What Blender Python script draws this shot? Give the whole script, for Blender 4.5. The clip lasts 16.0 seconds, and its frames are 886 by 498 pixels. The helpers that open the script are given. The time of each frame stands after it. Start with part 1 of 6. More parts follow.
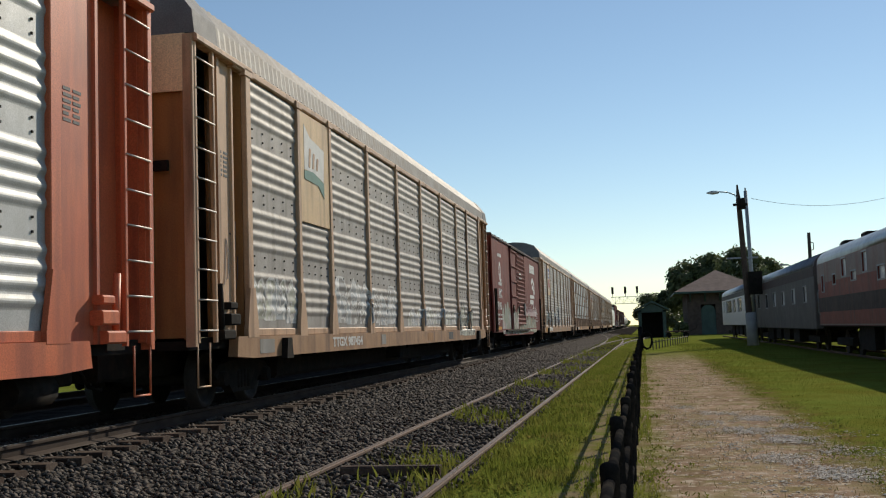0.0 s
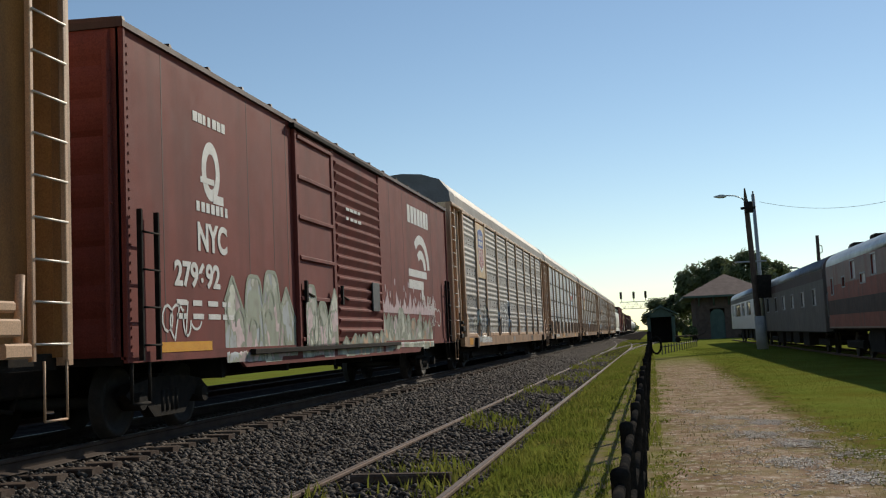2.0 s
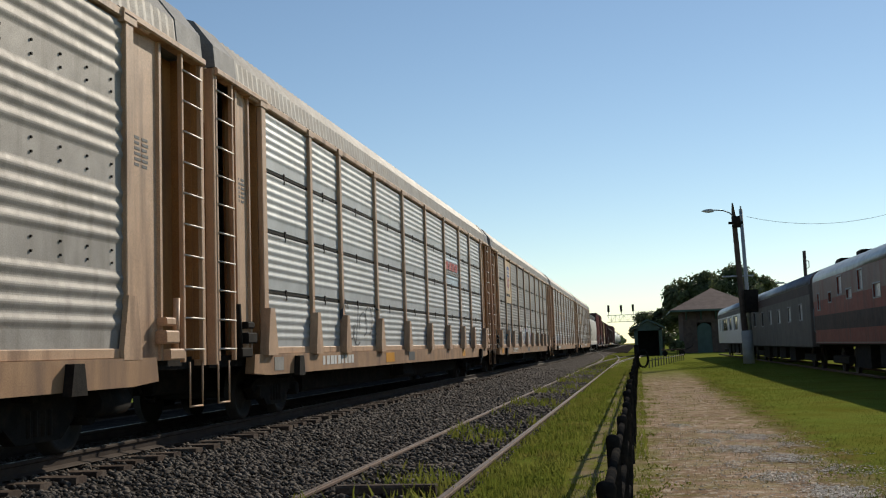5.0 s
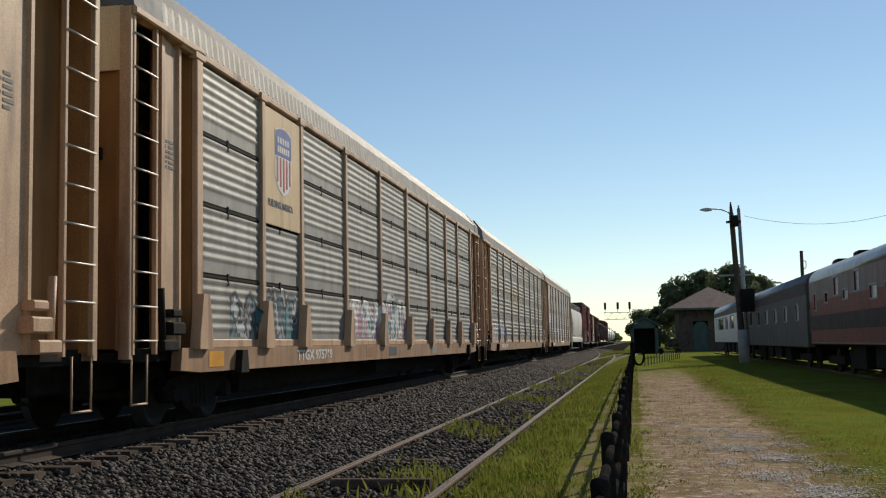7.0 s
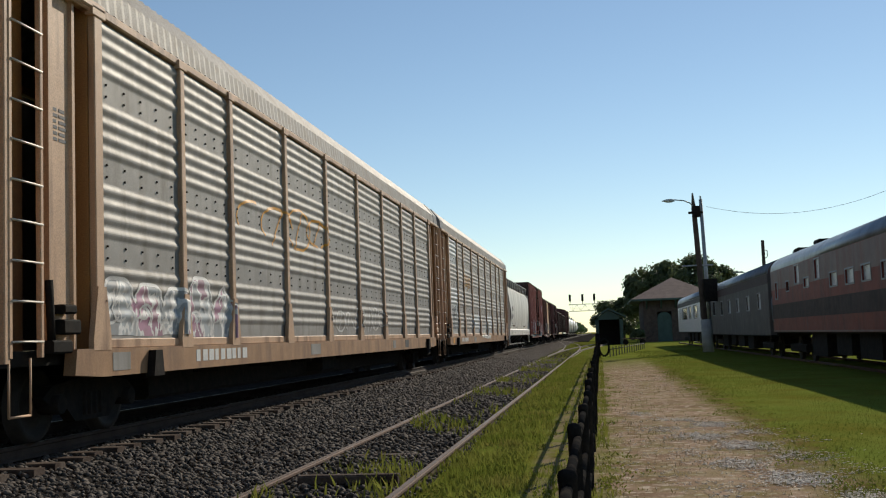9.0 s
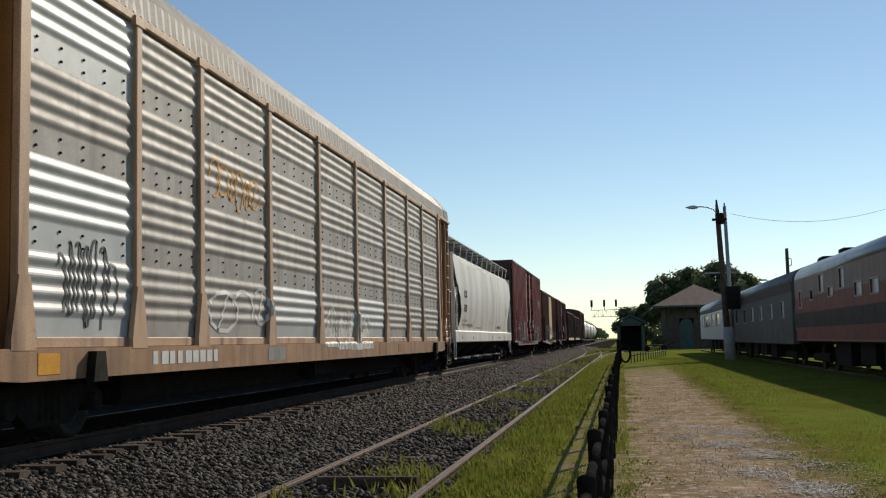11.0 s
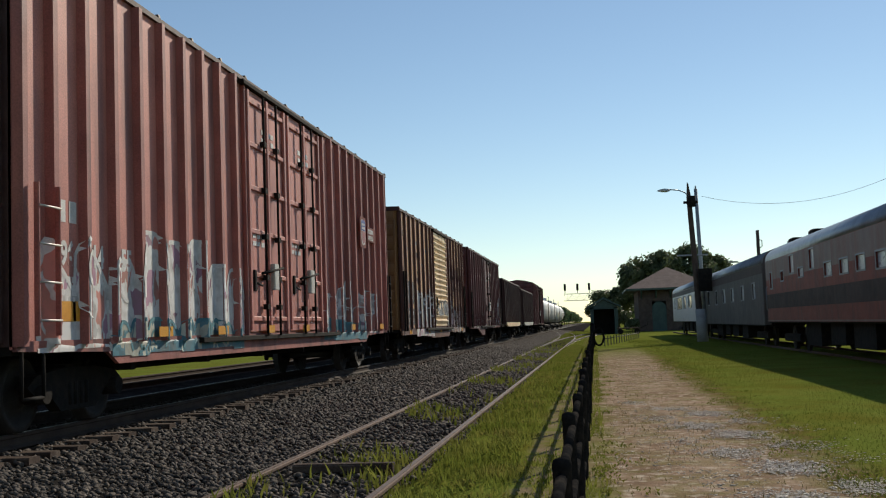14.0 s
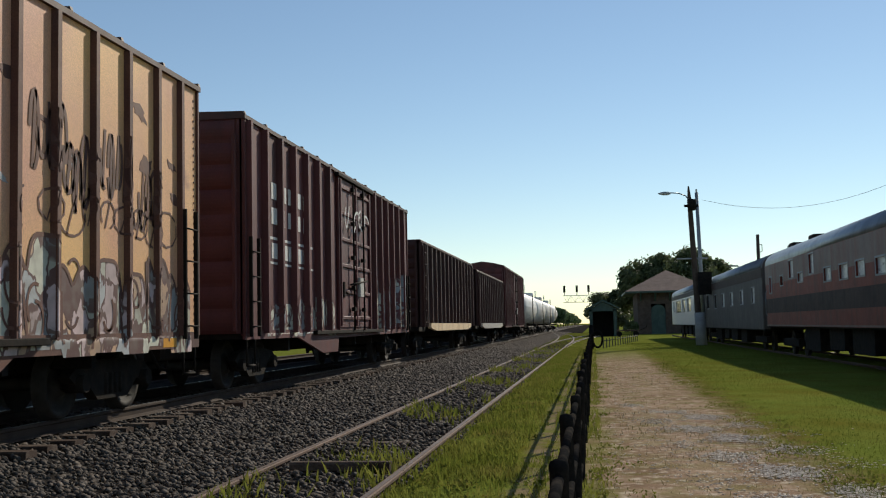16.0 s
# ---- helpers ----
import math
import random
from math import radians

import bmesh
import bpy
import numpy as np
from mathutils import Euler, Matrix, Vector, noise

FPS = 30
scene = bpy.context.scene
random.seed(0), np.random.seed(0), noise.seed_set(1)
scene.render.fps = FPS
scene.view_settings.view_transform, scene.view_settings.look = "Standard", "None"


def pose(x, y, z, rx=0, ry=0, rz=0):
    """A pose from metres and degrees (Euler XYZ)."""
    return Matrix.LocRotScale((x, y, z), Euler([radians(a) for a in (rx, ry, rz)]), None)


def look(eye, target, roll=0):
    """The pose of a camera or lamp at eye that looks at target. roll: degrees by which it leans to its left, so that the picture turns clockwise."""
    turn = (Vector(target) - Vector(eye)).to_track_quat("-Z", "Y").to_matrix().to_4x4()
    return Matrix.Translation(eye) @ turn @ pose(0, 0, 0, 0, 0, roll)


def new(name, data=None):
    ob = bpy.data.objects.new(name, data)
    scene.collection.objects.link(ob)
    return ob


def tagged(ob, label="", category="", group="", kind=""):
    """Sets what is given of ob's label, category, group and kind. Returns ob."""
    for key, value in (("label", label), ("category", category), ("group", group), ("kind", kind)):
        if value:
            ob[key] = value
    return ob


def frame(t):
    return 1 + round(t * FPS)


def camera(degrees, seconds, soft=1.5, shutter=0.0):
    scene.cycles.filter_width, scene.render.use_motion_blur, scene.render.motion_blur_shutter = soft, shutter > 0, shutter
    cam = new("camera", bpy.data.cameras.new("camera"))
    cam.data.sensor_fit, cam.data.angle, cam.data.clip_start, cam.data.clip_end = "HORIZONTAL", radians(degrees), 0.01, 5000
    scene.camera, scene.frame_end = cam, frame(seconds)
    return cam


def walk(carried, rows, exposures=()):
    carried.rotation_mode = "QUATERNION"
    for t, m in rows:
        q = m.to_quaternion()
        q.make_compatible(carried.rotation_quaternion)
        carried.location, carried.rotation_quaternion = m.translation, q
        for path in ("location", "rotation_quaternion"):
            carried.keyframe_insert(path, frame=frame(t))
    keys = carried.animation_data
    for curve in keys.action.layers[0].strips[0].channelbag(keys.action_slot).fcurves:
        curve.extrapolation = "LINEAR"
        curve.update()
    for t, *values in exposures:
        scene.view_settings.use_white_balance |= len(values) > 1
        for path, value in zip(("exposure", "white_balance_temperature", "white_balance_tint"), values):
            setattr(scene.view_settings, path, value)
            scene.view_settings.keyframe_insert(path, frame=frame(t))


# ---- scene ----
cam = camera(44.85, 16.0, soft=1.15)
EYE = (0.0, 0.0, 1.45)
TURNS = [
    (0.0, 10.53, 4.37, 1.89), (0.5, 10.58, 4.42, 2.18), (1.0, 10.64, 4.52, 2.11), (1.5, 10.69, 4.71, 2.55), (2.0, 10.99, 4.76, 2.5),
    (2.5, 10.99, 4.89, 2.47), (3.0, 10.84, 5.17, 2.69), (3.5, 10.65, 5.24, 2.61), (4.0, 10.62, 5.34, 2.4), (6.5, 9.97, 5.28, 1.3),
    (7.0, 10.11, 5.07, 1.15), (7.5, 9.94, 4.94, 1.23), (8.0, 9.29, 4.69, 1.25), (8.5, 8.53, 4.65, 2.07), (8.7, 8.26, 4.67, 2.17),
    (11.0, 9.41, 4.93, 1.23), (11.5, 9.72, 4.81, 1.66), (12.0, 9.54, 4.44, 2.01), (12.5, 9.05, 4.43, 2.1), (13.0, 8.59, 4.31, 2.35),
    (13.5, 8.3, 4.36, 2.16), (14.0, 8.04, 4.13, 2.04), (14.5, 7.87, 4.05, 1.84), (15.0, 7.88, 4.06, 1.48), (15.5, 7.91, 4.13, 1.1),
    (16.0, 7.98, 4.12, 1.22)]
walk(cam, [(t, pose(*EYE, 90 + p, r, y)) for t, y, p, r in TURNS], [(0.0, 0.0, 6550, 6.5), (16.0, 0.0, 6550, 6.5)])

# ---- light ----
SUN_WAY = Vector((1.0, 2.4, 1.45)).normalized()      # from the ground towards the sun
world = bpy.data.worlds.new("sky")
scene.world = world
world.use_nodes = True
wn = world.node_tree.nodes
sky = wn.new("ShaderNodeTexSky")
sky.sky_type, sky.sun_disc = "NISHITA", False
sky.sun_elevation, sky.sun_rotation = math.asin(SUN_WAY.z), math.atan2(SUN_WAY.x, SUN_WAY.y)
sky.air_density, sky.dust_density, sky.ozone_density, sky.altitude = 0.95, 0.02, 1.3, 200
wn["Background"].inputs["Strength"].default_value = 0.1
world.node_tree.links.new(sky.outputs[0], wn["Background"].inputs["Color"])
sun = new("sun", bpy.data.lights.new("sun", "SUN"))
sun.data.energy, sun.data.angle, sun.data.color = 3.9, radians(0.55), (1.0, 0.89, 0.75)
sun.matrix_world = look(SUN_WAY * 100, (0, 0, 0))


# ---- materials ----
TINTS = {}


def mat(name, a, b, rough=0.7, metal=0.0, scale=3.0, fine=60.0, bump=0.15, depth=0.01, c=None, streak=0.0, spread=0.15, mix=(0.35, 0.65), spec=0.35):
    """Two colours mixed by coarse noise, fine grain in value and relief, a third colour as stains (streak > 0: running down)."""
    m = bpy.data.materials.new(name)
    TINTS[name] = tuple(a)
    m.use_nodes = True
    nt = m.node_tree
    n, ln = nt.nodes, nt.links.new
    bsdf = n["Principled BSDF"]
    tc, info = n.new("ShaderNodeTexCoord"), n.new("ShaderNodeObjectInfo")
    add = n.new("ShaderNodeVectorMath")
    add.operation = "MULTIPLY_ADD"
    add.inputs[1].default_value = (1, 1, 1)
    ln(tc.outputs["Object"], add.inputs[0])
    sh = n.new("ShaderNodeMath")
    sh.operation = "MULTIPLY"
    sh.inputs[1].default_value = 40
    ln(info.outputs["Random"], sh.inputs[0])
    ln(sh.outputs[0], add.inputs[2])

    def noise_of(sc, det, stretch=(1, 1, 1)):
        mp, nz = n.new("ShaderNodeMapping"), n.new("ShaderNodeTexNoise")
        mp.inputs["Scale"].default_value = stretch
        nz.inputs["Scale"].default_value, nz.inputs["Detail"].default_value = sc, det
        ln(add.outputs[0], mp.inputs[0])
        ln(mp.outputs[0], nz.inputs["Vector"])
        return nz.outputs["Fac"]

    def ramp(src, lo, hi):
        r = n.new("ShaderNodeMapRange")
        r.inputs["From Min"].default_value, r.inputs["From Max"].default_value = lo, hi
        ln(src, r.inputs["Value"])
        return r.outputs[0]

    def mixed(fac, x, y, kind="MIX"):
        k = n.new("ShaderNodeMix")
        k.data_type, k.blend_type = "RGBA", kind
        for src, i in ((fac, 0), (x, 6), (y, 7)):
            if isinstance(src, (tuple, float, int)):
                k.inputs[i].default_value = (*src, 1) if isinstance(src, tuple) else src
            else:
                ln(src, k.inputs[i])
        return k.outputs[2]

    col = mixed(ramp(noise_of(scale, 6), *mix), tuple(a), tuple(b))
    if c:
        s = noise_of(scale * 1.7, 5, (1, 1, 0.12) if streak else (1, 1, 1))
        col = mixed(ramp(s, 0.62 - spread, 0.62 + spread), col, tuple(c))
    f = noise_of(fine, 3)
    col = mixed(1.0, col, mixed(ramp(f, 0.25, 0.75), (0.72, 0.72, 0.72), (1.18, 1.18, 1.18)), "MULTIPLY")
    ln(col, bsdf.inputs["Base Color"])
    bsdf.inputs["Metallic"].default_value = metal
    bsdf.inputs["Specular IOR Level"].default_value = spec if rough < 0.8 else 0.12 if rough < 0.9 else 0.0
    rr = n.new("ShaderNodeMapRange")
    rr.inputs["To Min"].default_value, rr.inputs["To Max"].default_value = max(rough - 0.12, 0.03), min(rough + 0.12, 1)
    ln(noise_of(scale * 3, 4), rr.inputs["Value"])
    ln(rr.outputs[0], bsdf.inputs["Roughness"])
    if bump:
        bp = n.new("ShaderNodeBump")
        bp.inputs["Strength"].default_value, bp.inputs["Distance"].default_value = bump, depth
        ln(f, bp.inputs["Height"])
        ln(bp.outputs[0], bsdf.inputs["Normal"])
    return m


GALV = mat("galvanized_steel", (0.39, 0.36, 0.33), (0.3, 0.275, 0.25), 0.64, 0.15, 2.5, 90, 0.06, 0.004, (0.22, 0.2, 0.175), 1, 0.12)
GALV_NEW = mat("bright_galvanized_steel", (0.5, 0.505, 0.5), (0.42, 0.425, 0.42), 0.55, 0.25, 2.5, 90, 0.05, 0.004, (0.4, 0.4, 0.39), 1)
GALV_DULL = mat("dull_galvanized_steel", (0.325, 0.305, 0.28), (0.25, 0.235, 0.215), 0.62, 0.2, 2.5, 90, 0.06, 0.004, (0.2, 0.18, 0.155), 1, 0.12)
TAN = mat("tan_paint", (0.59, 0.38, 0.24), (0.5, 0.32, 0.2), 0.55, 0, 2, 70, 0.08, 0.004, (0.22, 0.125, 0.075), 1, 0.1)
PLATE = mat("pale_tan_plate", (0.7, 0.49, 0.27), (0.64, 0.44, 0.24), 0.55, 0, 2, 70, 0.08, 0.004, (0.4, 0.27, 0.16), 1, 0.12)
YELLOW = mat("faded_yellow_paint", (0.43, 0.25, 0.13), (0.33, 0.185, 0.095), 0.6, 0, 2, 70, 0.08, 0.004, (0.15, 0.085, 0.055), 1, 0.2)
ENDTAN = mat("brown_end_paint", (0.4, 0.2, 0.07), (0.33, 0.16, 0.06), 0.6, 0, 1.5, 60, 0.08, 0.004, (0.14, 0.08, 0.05), 1)
REDRACK = mat("red_orange_paint", (0.62, 0.17, 0.075), (0.55, 0.14, 0.065), 0.5, 0, 2, 70, 0.06, 0.004, (0.26, 0.08, 0.05), 1)
ROOF = mat("roof_sheet", (0.42, 0.39, 0.36), (0.32, 0.29, 0.26), 0.65, 0.1, 2, 50, 0.08, 0.006, (0.34, 0.29, 0.24), 0)
# Cap grey set dark to carry the shade on the car ends
ROOFGREY = mat("shade_grey_end_cap", (0.2, 0.2, 0.205), (0.15, 0.15, 0.155), 0.7, 0.0, 2, 50, 0.08)
BLACK = mat("grimy_black_steel", (0.012, 0.011, 0.01), (0.02, 0.017, 0.015), 0.88, 0.0, 4, 60, 0.3, 0.01, (0.032, 0.024, 0.018))
WHEEL = mat("wheel_steel", (0.035, 0.03, 0.026), (0.022, 0.019, 0.017), 0.75, 0.2, 6, 80, 0.2)
WIRE = mat("galvanized_rung", (0.6, 0.57, 0.52), (0.5, 0.46, 0.4), 0.5, 0.3, 6, 80, 0.05)
BROWNBOX = mat("oxide_red_paint", (0.21, 0.055, 0.045), (0.17, 0.044, 0.037), 0.7, 0, 1.2, 60, 0.08, 0.004, (0.12, 0.037, 0.032), 1, spec=0.15)
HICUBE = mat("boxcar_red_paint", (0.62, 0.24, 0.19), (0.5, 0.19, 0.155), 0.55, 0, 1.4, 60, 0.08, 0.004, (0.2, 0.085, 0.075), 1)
# Darker copy of the side red: shadow bands beside the ribs, put into colour
HICUBE_RIB_SHADE = mat("boxcar_rib_shade_red", (0.42, 0.155, 0.125), (0.3, 0.11, 0.095), 0.6, 0, 1.4, 60, 0.08, 0.004, (0.1, 0.05, 0.047), 1)
MUSTARD = mat("weathered_mustard_paint", (0.84, 0.5, 0.2), (0.62, 0.32, 0.21), 0.6, 0, 0.4, 70, 0.06, 0.004, (0.3, 0.13, 0.09), 0, 0.04)
MUSTARD_RIB = mat("dark_maroon_rib_paint", (0.1, 0.04, 0.033), (0.16, 0.07, 0.045), 0.68, 0, 1.2, 50, 0.1, 0.005, (0.07, 0.033, 0.028), 1)
CREAM = mat("cream_door_paint", (0.92, 0.72, 0.46), (0.84, 0.63, 0.38), 0.55, 0, 1, 60, 0.08, 0.004, (0.5, 0.32, 0.18), 1)
MAROON = mat("maroon_paint", (0.14, 0.04, 0.04), (0.11, 0.032, 0.032), 0.6, 0, 1.2, 60, 0.08, 0.004, (0.06, 0.025, 0.022), 1)
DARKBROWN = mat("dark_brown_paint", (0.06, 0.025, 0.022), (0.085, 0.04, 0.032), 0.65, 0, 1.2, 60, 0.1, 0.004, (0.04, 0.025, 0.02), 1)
HOPPER = mat("off_white_paint", (0.82, 0.78, 0.71), (0.77, 0.73, 0.66), 0.5, 0, 0.7, 60, 0.03, 0.003, (0.52, 0.48, 0.42), 1, 0.2)
PALEPANEL = mat("pale_blue_side_sheet", (0.55, 0.62, 0.66), (0.5, 0.57, 0.61), 0.5, 0.2, 2.5, 90, 0.05, 0.004, (0.42, 0.46, 0.48), 1)
# Near end's shade put into the colour: a brown copy of HOPPER
HOPPER_END = mat("shaded_hopper_end_paint", (0.3, 0.235, 0.17), (0.22, 0.165, 0.12), 0.65, 0, 1.2, 60, 0.05, 0.004, (0.12, 0.085, 0.06), 1)
TANKW = mat("tank_white_paint", (0.84, 0.82, 0.78), (0.78, 0.76, 0.72), 0.45, 0, 0.7, 60, 0.03, 0.003, (0.5, 0.46, 0.42), 1)
RUSTP = mat("rusty_stencil_paint", (0.2, 0.13, 0.09), (0.26, 0.18, 0.12), 0.7, 0, 5, 90, 0.03)
WHITEP = mat("white_stencil_paint", (0.72, 0.7, 0.67), (0.62, 0.6, 0.57), 0.6, 0, 5, 90, 0.03)
DARKP = mat("dark_stencil_paint", (0.06, 0.06, 0.065), (0.1, 0.1, 0.1), 0.6, 0, 5, 90, 0.03)
BLUEP = mat("blue_emblem_paint", (0.05, 0.08, 0.28), (0.07, 0.1, 0.32), 0.55, 0, 5, 90, 0.03)
REDP = mat("red_emblem_paint", (0.5, 0.09, 0.07), (0.42, 0.07, 0.06), 0.55, 0, 5, 90, 0.03)
GREENP = mat("green_emblem_paint", (0.13, 0.25, 0.2), (0.1, 0.2, 0.16), 0.55, 0, 5, 90, 0.03)
TEALG = mat("teal_spray_paint", (0.07, 0.2, 0.25), (0.13, 0.29, 0.31), 0.6, 0, 2, 80, 0.03)
PINKG = mat("mauve_spray_paint", (0.45, 0.24, 0.32), (0.5, 0.36, 0.42), 0.6, 0, 2, 80, 0.03)
GREYG = mat("grey_spray_paint", (0.4, 0.42, 0.43), (0.3, 0.31, 0.32), 0.6, 0, 2, 80, 0.03)
PALEG = mat("pale_spray_paint", (0.58, 0.58, 0.48), (0.48, 0.5, 0.4), 0.6, 0, 2, 80, 0.03)
PINKPALE = mat("pale_pink_spray_paint", (0.6, 0.46, 0.46), (0.5, 0.36, 0.37), 0.6, 0, 2, 80, 0.03)
BLACKG = mat("black_spray_paint", (0.04, 0.04, 0.045), (0.08, 0.08, 0.085), 0.6, 0, 2, 80, 0.03)
ORANGEP = mat("reflective_yellow_strip", (0.75, 0.36, 0.04), (0.68, 0.3, 0.03), 0.45, 0, 5, 90, 0.03)
RAIL = mat("rail_steel", (0.07, 0.052, 0.042), (0.05, 0.036, 0.03), 0.8, 0.1, 3, 80, 0.05)
RAILRUST = mat("rusty_rail", (0.115, 0.07, 0.052), (0.15, 0.095, 0.07), 0.75, 0.3, 4, 80, 0.2, 0.004)
TIE = mat("creosoted_tie_wood", (0.06, 0.04, 0.031), (0.1, 0.07, 0.055), 0.85, 0, 3, 40, 0.5, 0.01, (0.16, 0.125, 0.1), 0)
BALLAST = mat("ballast_bed", (0.026, 0.023, 0.021), (0.048, 0.043, 0.039), 0.95, 0, 3, 22, 0.9, 0.04)
RAILTOP = mat("worn_rail_head", (0.17, 0.125, 0.1), (0.12, 0.088, 0.07), 0.6, 0.25, 3, 80, 0.05)
MAINTOP = mat("polished_rail_head", (0.26, 0.25, 0.24), (0.18, 0.17, 0.165), 0.5, 0.7, 3, 80, 0.02)
STONE = mat("ballast_stone", (0.075, 0.064, 0.055), (0.16, 0.135, 0.115), 0.85, 0, 8, 50, 0.4, 0.01, (0.045, 0.041, 0.039))
PICKET = mat("weathered_picket", (0.16, 0.155, 0.14), (0.12, 0.115, 0.1), 0.85, 0, 3, 40, 0.2)
FENCE = mat("black_fence_paint", (0.012, 0.012, 0.013), (0.02, 0.02, 0.02), 0.9, 0, 6, 70, 0.08, 0.003, (0.04, 0.035, 0.03))
POLEW = mat("weathered_pole_wood", (0.07, 0.05, 0.04), (0.1, 0.075, 0.06), 0.85, 0, 3, 40, 0.5, 0.01)
SLEEVE = mat("pale_concrete", (0.42, 0.42, 0.41), (0.34, 0.34, 0.33), 0.8, 0, 2, 50, 0.2)
STEELG = mat("grey_steel", (0.32, 0.33, 0.34), (0.26, 0.27, 0.28), 0.5, 0.5, 3, 60, 0.06)
CARROOF = mat("passenger_roof", (0.24, 0.27, 0.31), (0.17, 0.19, 0.22), 0.42, 0.3, 1.0, 50, 0.05, 0.004, (0.13, 0.13, 0.14), 0)
CARGREY = mat("grey_car_side", (0.17, 0.15, 0.135), (0.13, 0.115, 0.105), 0.72, 0, 1.5, 60, 0.05, 0.004, (0.11, 0.095, 0.085), 1, spec=0.2)
CARORANGE = mat("orange_car_paint", (0.29, 0.068, 0.042), (0.225, 0.052, 0.034), 0.62, 0, 1.5, 60, 0.05, 0.004, (0.15, 0.055, 0.04), 1, spec=0.3)
# Gloss reflection on the upper side painted as brown-grey; also the thin lining
CARBUFF = mat("brown_grey_reflection_and_lining", (0.29, 0.2, 0.17), (0.235, 0.165, 0.145), 0.6, 0, 1.2, 60, 0.05, 0.004, (0.25, 0.1, 0.075), 1, 0.2, spec=0.3)
CARBROWN = mat("dark_brown_band", (0.06, 0.04, 0.036), (0.085, 0.055, 0.047), 0.7, 0, 1.5, 60, 0.05, 0.004, (0.1, 0.06, 0.05), 1, spec=0.2)
CARSILVER = mat("silver_car_side", (0.8, 0.8, 0.8), (0.7, 0.7, 0.71), 0.4, 0.15, 2, 60, 0.05)
BRICK = mat("dark_brick", (0.085, 0.066, 0.057), (0.115, 0.085, 0.07), 0.85, 0, 2, 30, 0.4, 0.01, (0.07, 0.045, 0.04))
SHINGLE = mat("brown_shingle", (0.25, 0.17, 0.14), (0.2, 0.135, 0.11), 0.85, 0, 1.5, 12, 0.5, 0.03)
GREENW = mat("green_painted_wood", (0.06, 0.1, 0.088), (0.045, 0.078, 0.07), 0.6, 0, 2, 40, 0.1)
LEAF = mat("tree_leaf", (0.085, 0.112, 0.045), (0.13, 0.152, 0.07), 0.6, 0, 0.4, 8, 0.0)
LEAFFAR = mat("far_tree_leaf", (0.08, 0.13, 0.05), (0.11, 0.16, 0.07), 0.7, 0, 0.2, 4, 0.0)
BARK = mat("bark", (0.1, 0.075, 0.055), (0.07, 0.05, 0.04), 0.9, 0, 3, 20, 0.6, 0.03)
GRASS = mat("grass_blade", (0.145, 0.175, 0.03), (0.195, 0.215, 0.045), 0.95, 0, 0.7, 12, 0.0, 0.01, (0.23, 0.2, 0.06))
LAWN = mat("mown_lawn_blade", (0.125, 0.158, 0.026), (0.17, 0.2, 0.038), 0.95, 0, 0.35, 6, 0.0, 0.01, (0.2, 0.175, 0.05))
OLIVEG = mat("olive_spray_paint", (0.3, 0.32, 0.24), (0.24, 0.26, 0.2), 0.6, 0, 2, 80, 0.03)
DRYGRASS = mat("dry_grass_blade", (0.2, 0.16, 0.07), (0.14, 0.13, 0.045), 0.7, 0, 0.7, 12, 0.0)
PEBBLE = mat("pale_pebble", (0.85, 0.76, 0.66), (0.62, 0.54, 0.45), 0.95, 0, 8, 50, 0.2)
LAMPG = mat("lamp_lens", (0.5, 0.52, 0.52), (0.42, 0.44, 0.44), 0.3, 0, 4, 40, 0.02)


def let_light(m, share):
    """Thin leaves: part of the light goes through."""
    nt = m.node_tree
    bsdf, out = nt.nodes["Principled BSDF"], nt.nodes["Material Output"]
    tr, mx = nt.nodes.new("ShaderNodeBsdfTranslucent"), nt.nodes.new("ShaderNodeMixShader")
    nt.links.new(bsdf.inputs["Base Color"].links[0].from_socket, tr.inputs["Color"])
    mx.inputs[0].default_value = share
    nt.links.new(bsdf.outputs[0], mx.inputs[1])
    nt.links.new(tr.outputs[0], mx.inputs[2])
    nt.links.new(mx.outputs[0], out.inputs["Surface"])


let_light(GRASS, 0.5)
let_light(LAWN, 0.3)
let_light(DRYGRASS, 0.4)
let_light(LEAF, 0.4)
let_light(LEAFFAR, 0.3)


